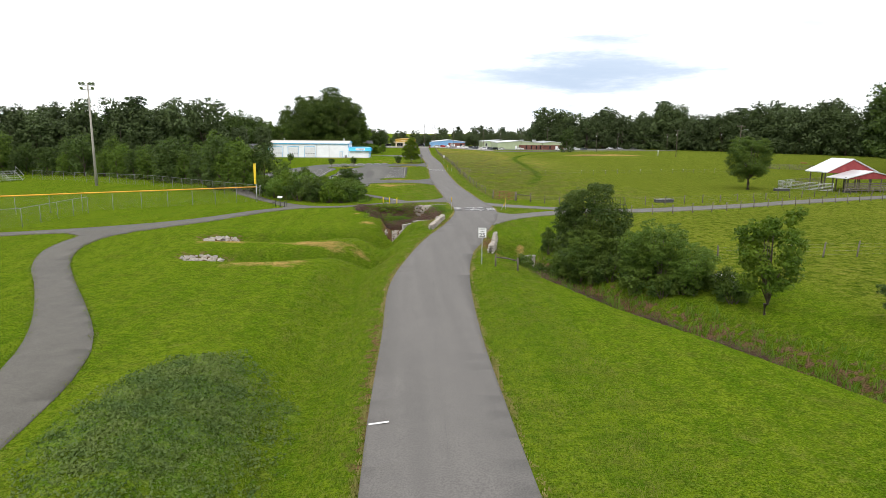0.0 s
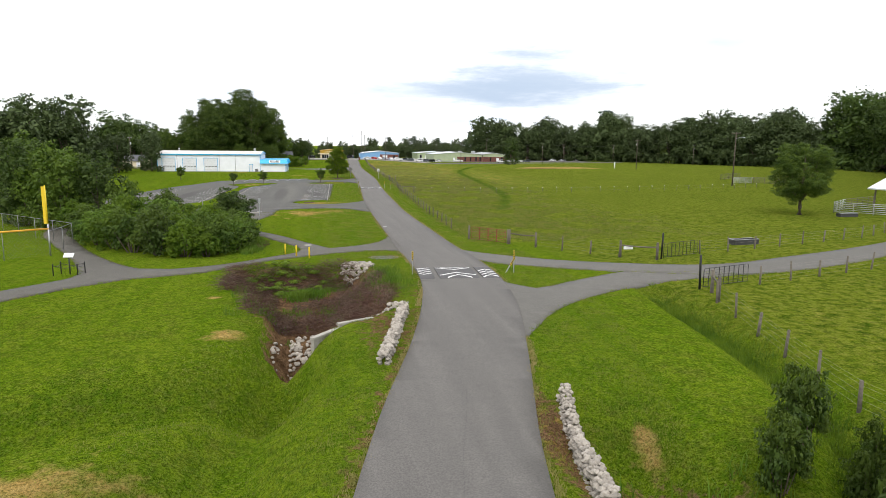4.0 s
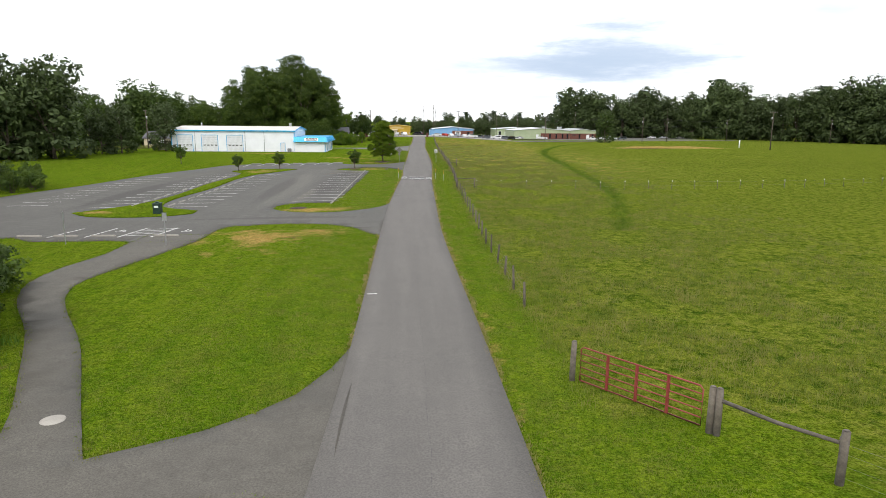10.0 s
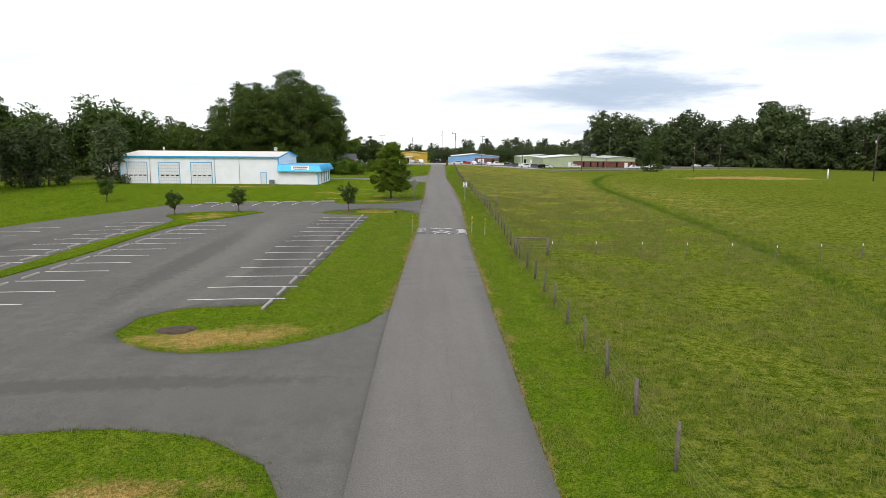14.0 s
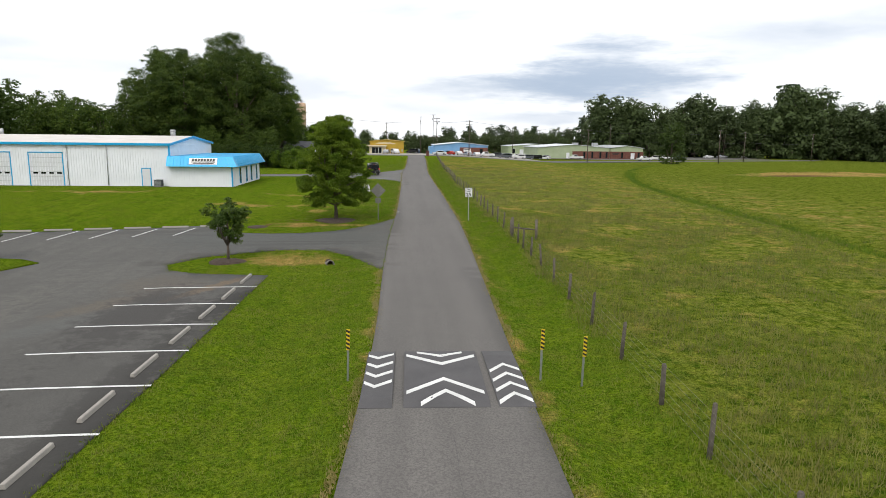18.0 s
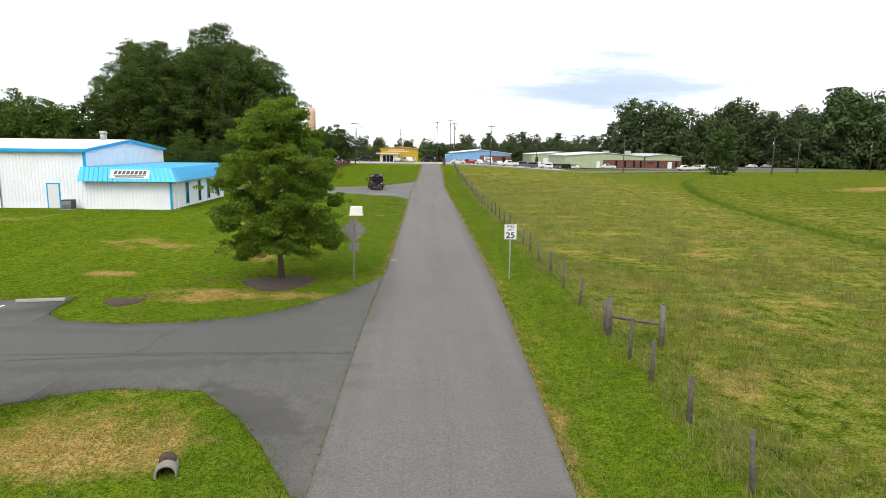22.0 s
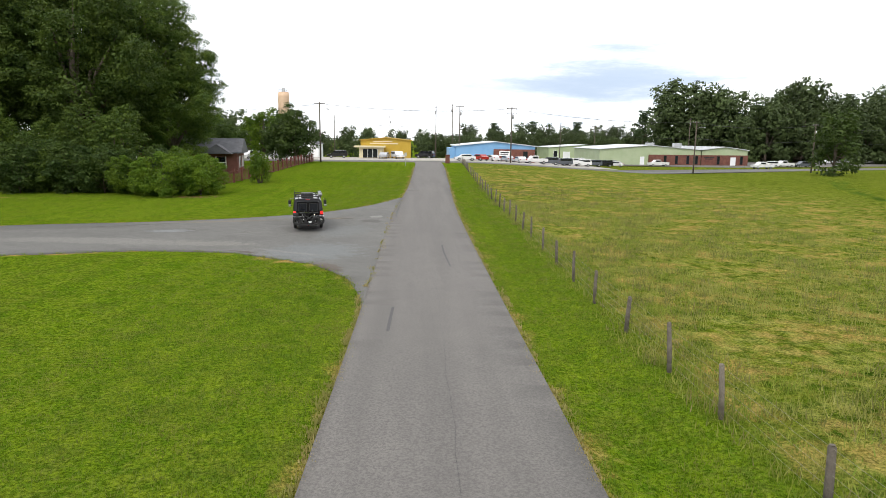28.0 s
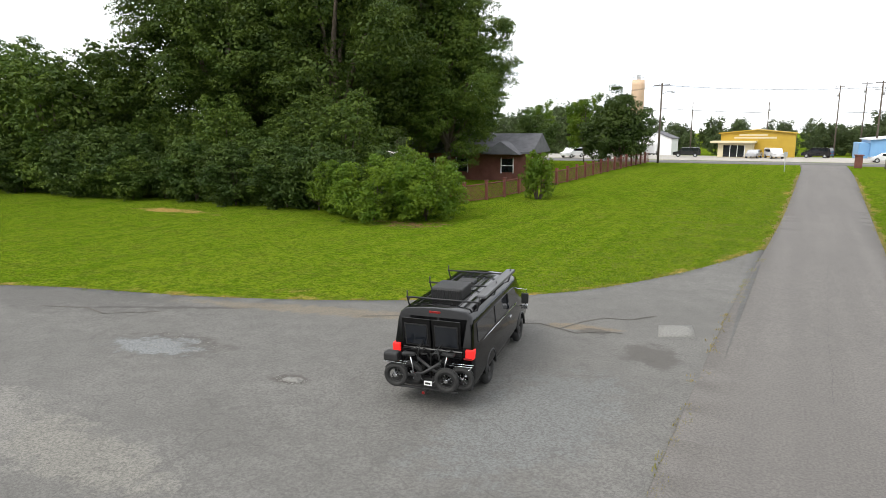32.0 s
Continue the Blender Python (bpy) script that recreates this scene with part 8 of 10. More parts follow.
# ---- farm fences and gates ----
def pole_rail(ax, ay, bx, by, z, label, tall=1.0):
    root = empty("fence_rail", ax, ay, hz(ax, ay))
    bm = bmesh.new()
    tube(bm, [(0, 0, z), ((bx - ax) / 2, (by - ay) / 2, z - 0.02), (bx - ax, by - ay, hz(bx, by) - hz(ax, ay) + z)], [0.06, 0.055, 0.05], 7)
    part("rail", bm, M_POST_WOOD, root)
    for dx, dy in ((0, 0), (bx - ax, by - ay)):
        p = part("post", STOUT, None, root)
        p.matrix_basis = Matrix.Translation((dx, dy, hz(ax + dx, ay + dy) - hz(ax, ay))) @ Matrix.Diagonal((tall, tall, tall, 1))
    return tagged(root, label, "fence")


def tube_gate(name, ax, ay, bx, by, tall, bars, uprights, material, label, flat=True):
    """A field gate of welded tube between two points."""
    root = empty(name, ax, ay, hz(ax, ay))
    d = Vector((bx - ax, by - ay, hz(bx, by) - hz(ax, ay)))
    u = d.normalized()
    g0, g1 = u * 0.16, d - u * 0.16
    rim = [g0 + Vector((0, 0, 0.12)), g0 + Vector((0, 0, tall - 0.1)), g0 + u * 0.1 + Vector((0, 0, tall)), g1 - u * 0.1 + Vector((0, 0, tall)), g1 + Vector((0, 0, tall - 0.1)), g1 + Vector((0, 0, 0.12)), g0 + Vector((0, 0, 0.12))]
    bm = bmesh.new()
    tube(bm, rim, 0.02 if bars > 5 else 0.026, 7)
    part("gate_frame", bm, material, root)
    for k in range(1, bars + 1):
        z = 0.12 + (tall - 0.12) * k / (bars + 1)
        bm = bmesh.new()
        tube(bm, [g0 + Vector((0, 0, z)), g1 + Vector((0, 0, z))], 0.008 if bars > 5 else 0.02, 6)
        part("bar", bm, material, root)
    for k in range(1, uprights + 1):
        p = g0.lerp(g1, k / (uprights + 1))
        bm = bmesh.new()
        box(bm, -0.02 if bars > 5 else -0.04, -0.012 if bars > 5 else -0.03, 0.10, 0.02 if bars > 5 else 0.04, 0.012 if bars > 5 else 0.03, tall + 0.01, m=Matrix.Translation(p) @ Matrix.Rotation(math.atan2(d.y, d.x), 4, "Z"))
        part("upright", bm, material, root)
    return tagged(root, label, "gate")


def lone_posts(places, label, piece=None):
    for x, y in places:
        ob = new("fence_post", piece or STOUT)
        ob.matrix_world = Matrix.Translation((x, y, hz(x, y))) @ pose(0, 0, 0, rng.uniform(-2, 2), rng.uniform(-2, 2), rng.uniform(0, 360))
        tagged(ob, label, "fence post", "weathered gate posts")


lone_posts([(15.75, 102.8), (18.62, 98.75)], "stout weathered gate post beside the red gate")
tube_gate("field_gate", 15.85, 102.65, 18.55, 98.85, 1.3, 4, 3, M_GATE_RED, "rust-red tubular field gate, closed")
pole_rail(18.75, 98.6, 20.45, 95.9, 1.05, "rough pole rail between two weathered posts")
wire_fence("farm_fence", [(20.45, 95.9, 0), (22.0, 93.3, 0), (23.55, 90.8, 0), (25.05, 88.5, 0)], "weathered posts and wire beside the farm drive", (0.2, 0.5, 0.8, 1.05))
pole_rail(25.1, 88.4, 27.3, 86.5, 1.0, "rough pole rail with a white arrow board")
tagged(new("arrow_board", mesh_of("arrow_board", boxes((25.25, 88.12, hz(25.4, 88.1) + 0.68, 26.05, 88.16, hz(25.4, 88.1) + 0.93)), M_SIGN_WHITE)), "small white arrow board on the rail", "sign")
BLACK_POST = mesh_of("post", tube(bmesh.new(), [(0, 0, -0.3), (0, 0, 2.1), (0, 0, 2.13)], [0.07, 0.07, 0.05], 10), M_BLACK_PAINT)
lone_posts([(27.9, 86.9), (24.0, 75.3)], "tall black steel gate post", BLACK_POST)
tube_gate("drive_gate", 28.0, 86.95, 32.4, 88.9, 1.25, 6, 8, M_BLACK_PAINT, "black ornamental metal gate standing open")
tube_gate("drive_gate", 24.1, 75.3, 28.5, 76.9, 1.25, 6, 8, M_BLACK_PAINT, "black ornamental metal gate standing open")
pole_rail(24.1, 74.2, 23.2, 72.2, 1.0, "rough pole rail corner by the black gate")
wire_fence("farm_fence", along([(23.0, 72.0), (19.2, 57.6), (18.2, 52.0)], 2.85), "weathered posts and wire by the farm spur", (0.2, 0.45, 0.7, 0.95, 1.1))
wire_fence("farm_fence", along([(28.8, 76.2), (41.5, 80.4), (50, 85.3), (57.5, 88.8), (84, 100.6), (118, 117)], 3.2), "weathered posts and wire along the farm drive", (0.2, 0.45, 0.7, 0.95, 1.1))
wire_fence("farm_fence", along([(32.6, 89.0), (44, 92.8), (56, 97.2), (68, 104.0), (86, 112.2), (112, 124)], 3.6), "weathered posts and wire along the farm drive", (0.2, 0.45, 0.7, 0.95, 1.1))
wire_fence("farm_fence", along([(25.0, 47.4), (38.0, 48.2), (60, 50), (95, 54)], 3.0), "weathered posts and wire beyond the creek", (0.2, 0.5, 0.8, 1.05))
pole_rail(7.45, 46.6, 9.0, 45.9, 0.72, "short pole rail half hidden by bushes", 0.68)
# wire cross-fence of thin white posts in the pasture
thin_bm = boxes((-0.022, -0.022, -0.2, 0.022, 0.022, 1.0), (-0.022, -0.022, 1.0, 0.022, 0.022, 1.18))
for f in thin_bm.faces:
    f.material_index = 1 if f.calc_center_median().z > 0.99 and f.calc_center_median().z != 1.0 else 0
THIN = mesh_of("post", thin_bm, M_POST_WOOD, M_SIGN_WHITE)
wire_fence("cross_fence", along([(19.5, 167.6), (38.5, 166.6), (62, 168.4), (104, 176)], 3.3), "thin steel posts with white tips and wire across the pasture", (0.5, 1.0), 0, [THIN])
# goal-like horse gate beside the road
root = empty("bar_gate", 16.95, 168.4, hz(16.95, 168.4))
for dx in (0.0, 2.35):
    p = part("post", STOUT, None, root)
    p.matrix_basis = Matrix.Translation((dx, -0.25 * dx / 2.35, 0))
part("rail", tube(bmesh.new(), [(-0.1, 0, 1.33), (2.5, -0.25, 1.33)], 0.055, 7), M_POST_WOOD, root)
for k in range(5):
    part("wire", tube(bmesh.new(), [(0, 0, 0.2 + 0.22 * k), (2.35, -0.25, 0.2 + 0.22 * k)], 0.007, 4), M_WIRE, root)
tagged(root, "two posts joined by a top bar in the pasture fence", "gate")
# diagonal brace rail further on
pole_rail(18.45, 207.9, 19.9, 206.8, 0.7, "sagging pole rail braced against the pasture fence")


def water_trough(x, y, turn, label):
    root = empty("water_trough", x, y, hz(x, y), turn)
    dark = surface("dark_trough", (0.03, 0.03, 0.032), (0.05, 0.05, 0.05), 3, 20, 0.6, 0, 0.1)
    part("tank", boxes((-1.4, -0.45, 0, 1.4, -0.40, 0.5), (-1.4, 0.40, 0, 1.4, 0.45, 0.5), (-1.4, -0.40, 0, -1.35, 0.40, 0.5), (1.35, -0.40, 0, 1.4, 0.40, 0.5), (-1.35, -0.40, 0, 1.35, 0.40, 0.06)), dark, root)
    part("rim", tube(bmesh.new(), [(-1.4, -0.45, 0.5), (1.4, -0.45, 0.5), (1.4, 0.45, 0.5), (-1.4, 0.45, 0.5), (-1.4, -0.45, 0.5)], 0.03, 6), M_STEEL, root)
    return tagged(root, label, "water trough")


water_trough(40.6, 94.5, 8, "dark oval water trough by the farm drive")
water_trough(86.0, 116, 20, "dark water trough near the barn")
water_trough(74.5, 119.2, 0, "small dark water trough under the pasture tree")

# ---- ball field ----
M_FENCE_STEEL = surface("dull_fence_pipe", (0.20, 0.205, 0.205), (0.27, 0.275, 0.275), 4.0, 30.0, 0.55, 0.5, 0.05)


def chain_fence(name, line, gap, tall, label, rail=None):
    """Chain-link: steel posts, top rail and a net of thin wires."""
    pl = along(line, gap) + [(*line[-1], 0)]
    x0, y0 = line[0]
    root = empty(name, x0, y0, hz(x0, y0))
    L = lambda x, y, z: (x - x0, y - y0, hz(x, y) - hz(x0, y0) + z)
    for x, y, _ in pl:
        part("post", tube(bmesh.new(), [L(x, y, -0.2), L(x, y, tall)], 0.03, 6), M_FENCE_STEEL, root)
    part("top_rail", tube(bmesh.new(), [L(x, y, tall) for x, y, _ in pl], 0.075 if rail else 0.024, 8), rail or M_FENCE_STEEL, root, "bright orange-yellow safety cap" if rail else "")
    bm = bmesh.new()
    for (ax, ay, _), (bx, by, _) in zip(pl, pl[1:]):
        n = max(2, int(math.hypot(bx - ax, by - ay) / 0.3))
        for k in range(n):
            for s in (0, 1):
                p, q = (ax + (bx - ax) * k / n, ay + (by - ay) * k / n), (ax + (bx - ax) * (k + 1) / n, ay + (by - ay) * (k + 1) / n)
                for j in range(int(tall / 0.3)):
                    z0, z1 = 0.05 + 0.3 * j, 0.05 + 0.3 * (j + 1)
                    a, b = (L(*p, z0), L(*q, z1)) if s == 0 else (L(*p, z1), L(*q, z0))
                    w = Vector((0, 0, 0.004))
                    va, vb = Vector(a), Vector(b)
                    bm.faces.new([bm.verts.new(c) for c in (va - w, vb - w, vb + w, va + w)])
    tagged(part("wire_mesh", bm, M_WIRE, root), kind="stuff")
    return tagged(root, label, "fence")


M_CAP = surface("orange_yellow_cap", (0.75, 0.36, 0.02), (0.80, 0.42, 0.03), 2, 20, 0.5, 0, 0.05)
chain_fence("outfield_fence", [(-20.4, 96.6), (-26.0, 90.5), (-32.8, 84), (-42, 77), (-56, 69), (-84, 57)], 3.4, 2.2, "chain-link outfield fence with an orange-yellow top cap", M_CAP)
chain_fence("backstop_fence", [(-20.4, 96.6), (-21.0, 103.5), (-43.5, 126), (-60, 141), (-82, 153)], 3.6, 2.0, "grey chain-link fence behind the ball field")
chain_fence("wing_fence", [(-36.2, 78.5), (-37.2, 66), (-50, 61)], 3.0, 1.9, "grey chain-link wing fence beside the footpath")


def foul_pole(x, y):
    root = empty("foul_pole", x, y, hz(x, y))
    part("pole", tube(bmesh.new(), [(0, 0, -0.2), (0, 0, 2.6)], 0.06, 10), M_STEEL, root)
    part("upper_pole", tube(bmesh.new(), [(0, 0, 2.6), (0, 0, 5.7)], 0.05, 10), M_YELLOW_PAINT, root, "bright yellow pole")
    part("wing", boxes((-0.28, -0.02, 2.6, -0.06, 0.02, 5.6)), M_YELLOW_PAINT, root, "yellow mesh wing")
    return tagged(root, "bright yellow foul pole at the field's corner", "foul pole")


foul_pole(-20.4, 96.6)


def light_pole(x, y, tall):
    root = empty("floodlight_pole", x, y, hz(x, y))
    part("pole", tube(bmesh.new(), [(0, 0, -0.3), (0, 0, tall * 0.5), (0, 0, tall)], [0.26, 0.2, 0.13], 12), M_CONCRETE, root, "pale concrete pole")
    part("crossarm", boxes((-1.3, -0.06, tall - 0.5, 1.3, 0.06, tall - 0.38), (-1.1, -0.06, tall - 1.3, 1.1, 0.06, tall - 1.18)), M_STEEL, root)
    for z, xs in ((tall - 0.1, (-1.2, -0.6, 0.6, 1.2)), (tall - 0.95, (-1.0, 1.0))):
        for xx in xs:
            lamp = part("floodlight", tube(bmesh.new(), [(xx, -0.1, z + 0.1), (xx, -0.35, z), (xx, -0.5, z - 0.08)], [0.12, 0.28, 0.32], 12), M_STEEL, root, "round floodlight")
    return tagged(root, "tall concrete floodlight pole with six lamps", "light pole")


light_pole(-57.5, 129.0, 19.3)


def bleachers(x, y, turn):
    root = empty("bleachers", x, y, hz(x, y), turn)
    for k in range(5):
        part("seat_plank", boxes((-3, 0.6 * k, 0.42 * k + 0.38, 3, 0.6 * k + 0.28, 0.42 * k + 0.43)), M_STEEL, root)
        part("foot_plank", boxes((-3, 0.6 * k + 0.3, 0.42 * k + 0.18, 3, 0.6 * k + 0.5, 0.42 * k + 0.22)), M_STEEL, root)
    for xx in (-2.6, 0, 2.6):
        part("support", tube(bmesh.new(), [(xx, 0, 0), (xx, 0, 0.4), (xx, 2.6, 2.1), (xx, 2.6, 0)], 0.04, 6), M_STEEL, root)
    for s in (-3, 3):
        part("guard_rail", tube(bmesh.new(), [(s, 0, 0.4), (s, 0, 1.2), (s, 2.7, 3.0), (s, 2.7, 2.0)], 0.03, 6), M_STEEL, root)
    return tagged(root, "aluminium spectator bleachers beside the ball field", "bleachers")


bleachers(-83, 146, 60)
tagged(new("infield_dirt", mesh_of("infield_dirt", plate(flow([(-112, 150), (-96, 149), (-92, 138), (-100, 128), (-115, 130)]) + [(-112.2, 149.8)], 0.02, 3.0), surface("infield_clay", (0.40, 0.20, 0.10), (0.46, 0.25, 0.14), 0.5, 10, 0.95))), "orange clay infield of the ball field", "infield")


def display_stand(x, y):
    """A little sign board inside four short posts joined by chain."""
    root = empty("display_stand", x, y, hz(x, y))
    pts = ((-0.75, -0.35), (0.75, -0.45), (0.9, 0.45), (-0.6, 0.55))
    for a, b in pts:
        part("post", tube(bmesh.new(), [(a, b, -0.1), (a, b, 0.75), (a, b, 0.8)], [0.035, 0.035, 0.02], 8), M_BLACK_PAINT, root)
    for (a, b), (c, d) in zip(pts, pts[1:] + pts[:1]):
        part("chain", tube(bmesh.new(), [(a, b, 0.68), ((a + c) / 2, (b + d) / 2, 0.5), (c, d, 0.68)], 0.015, 5), M_BLACK_PAINT, root)
    part("pedestal", tube(bmesh.new(), [(0.1, 0.1, -0.1), (0.1, 0.1, 1.25)], 0.045, 8), M_BLACK_PAINT, root)
    part("tilted_board", box(bmesh.new(), -0.3, -0.2, -0.02, 0.3, 0.2, 0.02, m=Matrix.Translation((0.1, 0.1, 1.28)) @ pose(0, 0, 0, 35)), M_SIGN_WHITE, root, "tilted pale information board")
    return tagged(root, "small information board inside four chained posts", "information board")


display_stand(-15.2, 85.6)

# ---- buildings past the end of the road ----
M_BRICK = surface("red_brown_brick", (0.125, 0.046, 0.033), (0.180, 0.072, 0.052), 1.2, 14.0, 0.9, 0, 0.4, vary=0.1)
M_MUSTARD = surface("mustard_metal", (0.420, 0.270, 0.020), (0.480, 0.320, 0.035), 0.4, 8.0, 0.5, 0.1, 0.05, fine_mix=0.12)
M_SAGE = surface("sage_green_metal", (0.330, 0.400, 0.240), (0.390, 0.450, 0.290), 0.4, 8.0, 0.5, 0.1, 0.05, fine_mix=0.12)
M_SKYBLUE = surface("light_blue_metal", (0.150, 0.330, 0.560), (0.190, 0.380, 0.620), 0.4, 8.0, 0.5, 0.1, 0.05, fine_mix=0.12)
M_CREAM = surface("cream_render", (0.600, 0.520, 0.330), (0.660, 0.580, 0.400), 0.5, 10.0, 0.8, 0, 0.1, fine_mix=0.12)
M_SHINGLE = surface("grey_shingles", (0.095, 0.095, 0.105), (0.140, 0.140, 0.150), 1.5, 18.0, 0.95, 0, 0.5)
M_TIN = surface("bright_tin_roof", (0.66, 0.68, 0.71), (0.74, 0.76, 0.79), 0.6, 12.0, 0.35, 0.4, 0.05, fine_mix=0.1)
M_BARN_RED = surface("barn_red_boards", (0.230, 0.030, 0.035), (0.290, 0.050, 0.050), 0.8, 12.0, 0.8, 0, 0.2)
M_SILO = surface("tan_silo_metal", (0.560, 0.390, 0.260), (0.640, 0.460, 0.320), 0.3, 6.0, 0.6, 0.1, 0.1, fine_mix=0.15)
M_LATTICE = surface("red_stained_lattice", (0.130, 0.036, 0.026), (0.185, 0.058, 0.042), 2.0, 24.0, 0.85, 0, 0.3)
M_POLE = surface("tarred_pole", (0.075, 0.058, 0.045), (0.120, 0.095, 0.075), 2.0, 20.0, 0.9, 0, 0.3)


def hall(name, x0, x1, y0, y1, eave, ridge, wall, roof, label, openings=(), ridge_x=True, trim=None):
    """A low hall: walls, pitched roof with overhang; openings on the front: (kind, x, z, w, h)."""
    z = hz((x0 + x1) / 2, y0)
    root = empty(name, x0, y0, z)
    bm = bmesh.new()
    W, D = x1 - x0, y1 - y0
    if ridge_x:
        prism(bm, [(0, -0.8), (D, -0.8), (D, eave), (D / 2, ridge), (0, eave)], 0, W)
    else:
        prism(bm, [(0, -0.8), (W, -0.8), (W, eave), (W / 2, ridge), (0, eave)], 0, D, m=Matrix(((0, 1, 0, 0), (1, 0, 0, 0), (0, 0, 1, 0), (0, 0, 0, 1))))
    w = part("wall", bm, wall, root)
    bm = bmesh.new()
    o = 0.4
    if ridge_x:
        prism(bm, [(-o, eave - 0.02), (D / 2, ridge + 0.03), (D + o, eave - 0.02), (D + o, eave + 0.16), (D / 2, ridge + 0.2), (-o, eave + 0.16)], -o, W + o)
    else:
        prism(bm, [(-o, eave - 0.02), (W / 2, ridge + 0.03), (W + o, eave - 0.02), (W + o, eave + 0.16), (W / 2, ridge + 0.2), (-o, eave + 0.16)], -o, D + o, m=Matrix(((0, 1, 0, 0), (1, 0, 0, 0), (0, 0, 1, 0), (0, 0, 0, 1))))
    part("roof", bm, roof, root)
    for kind, ox, oz, ow, oh in openings:
        p = part(kind, boxes((ox, -0.07, oz, ox + ow, 0.03, oz + oh)), M_DARK_GLASS if kind == "window" else M_DOOR_WHITE, root)
        part("frame", boxes((ox - 0.08, -0.09, oz - 0.08, ox, 0.02, oz + oh + 0.08), (ox + ow, -0.09, oz - 0.08, ox + ow + 0.08, 0.02, oz + oh + 0.08), (ox, -0.09, oz + oh, ox + ow, 0.02, oz + oh + 0.08)), trim or M_SIGN_WHITE, p)
    return tagged(root, label, "building")


yb = hall("mustard_building", 0.4, 12.4, 397, 412, 4.1, 4.7, M_MUSTARD, M_MUSTARD, "mustard yellow metal building with a glazed cream entrance", (), False)
part("entrance_block", boxes((0.0, -4.5, -0.6, 5.6, 0.0, 2.5)), M_CREAM, yb, "cream rendered entrance block")
part("entrance_roof", boxes((-1.2, -5.4, 2.5, 6.0, 0.0, 2.85), bevel=0.05), M_CREAM, yb)
for k in range(3):
    w = part("shop_window", boxes((0.9 + 1.15 * k, -4.57, 0.15, 1.95 + 1.15 * k, -4.47, 2.15)), M_DARK_GLASS, yb, "dark glazed shop window")
    part("mullion", boxes((1.95 + 1.15 * k, -4.6, 0.1, 2.05 + 1.15 * k, -4.46, 2.2)), M_SIGN_WHITE, w)
part("sign_bar", boxes((3.0, -0.04, 3.75, 7.6, -0.005, 4.0)), M_CREAM, yb, "two rows of unreadable wall lettering")
part("sign_bar", boxes((2.2, -0.04, 3.25, 9.0, -0.005, 3.55)), M_CREAM, yb)

bb = hall("blue_building", 23.5, 43.0, 399, 418, 3.4, 4.4, M_SKYBLUE, M_TIN, "light blue metal shop with a brick corner", (("window", 13.6, 0.6, 1.6, 1.6), ("window", 15.8, 0.6, 1.6, 1.6)), False)
part("brick_front", boxes((9.2, -0.35, -0.6, 19.4, -0.02, 2.7)), M_BRICK, bb, "red brick shop front")
part("sign_board", boxes((10.6, -0.42, 1.1, 13.2, -0.36, 2.3)), M_SIGN_WHITE, bb, "white sign board with unreadable writing")
part("sign_bar", boxes((10.9, -0.45, 1.75, 12.9, -0.42, 2.05)), M_BLACK_PAINT, bb)
part("sign_bar", boxes((10.9, -0.45, 1.3, 12.7, -0.42, 1.5)), M_BLACK_PAINT, bb)
part("door", boxes((16.5, -0.45, 0, 17.6, -0.36, 2.2)), M_DARK_GLASS, bb, "dark glazed shop door")
part("side_shed", boxes((-1.6, 1.0, -0.6, 0.0, 14, 2.9)), M_SKYBLUE, bb, "lower blue side shed")

hall("green_hall", 67.8, 98, 500, 525, 4.3, 5.4, M_SAGE, M_TIN, "long sage green metal hall", (("window", 2, 0.6, 1.5, 2.4), ("door", 6, 0, 2.6, 2.6)), False)
sc = hall("school_building", 67.6, 97.8, 428, 458, 4.4, 5.6, M_SAGE, M_TIN, "long low sage green hall with a red brick front", (("door", 12.2, 0, 1.1, 2.3),), False)
part("brick_front", boxes((14.6, -0.25, -0.8, 30.2, -0.02, 3.0)), M_BRICK, sc, "red brick lower front")
sb = hall("brick_wing", 98.2, 112.0, 428, 458, 4.4, 5.3, M_SAGE, M_TIN, "sage green gabled wing with a red brick front", (), False)
part("brick_front", boxes((-0.2, -0.25, -0.8, 13.9, -0.02, 3.0)), M_BRICK, sb, "red brick lower front")
for wing, places in ((sc, (19.2, 22.6, 26.0, 28.6)), (sb, (4.6, 11.6))):
    for xx in places:
        w = part("window", boxes((xx, -0.30, 0.3, xx + 0.7, -0.22, 2.7)), M_DARK_GLASS, wing)
        part("window_frame", boxes((xx - 0.08, -0.31, 0.2, xx, -0.24, 2.8), (xx + 0.7, -0.31, 0.2, xx + 0.78, -0.24, 2.8)), M_BLACK_PAINT, w)
part("door", boxes((8.6, -0.30, 0, 10.2, -0.22, 2.4)), M_DOOR_WHITE, sb, "pale double door")
part("wall_lettering", boxes((0.6, -0.28, 2.2, 3.6, -0.25, 2.45), (0.9, -0.28, 1.75, 3.2, -0.25, 2.0)), M_BLACK_PAINT, sb, "two rows of dark unreadable lettering")
for ux in (17.0, 25.5):
    part("roof_unit", boxes((ux, 8, 5.0, ux + 2.2, 10, 6.4), bevel=0.06), M_STEEL, sc, "grey rooftop air handling unit")


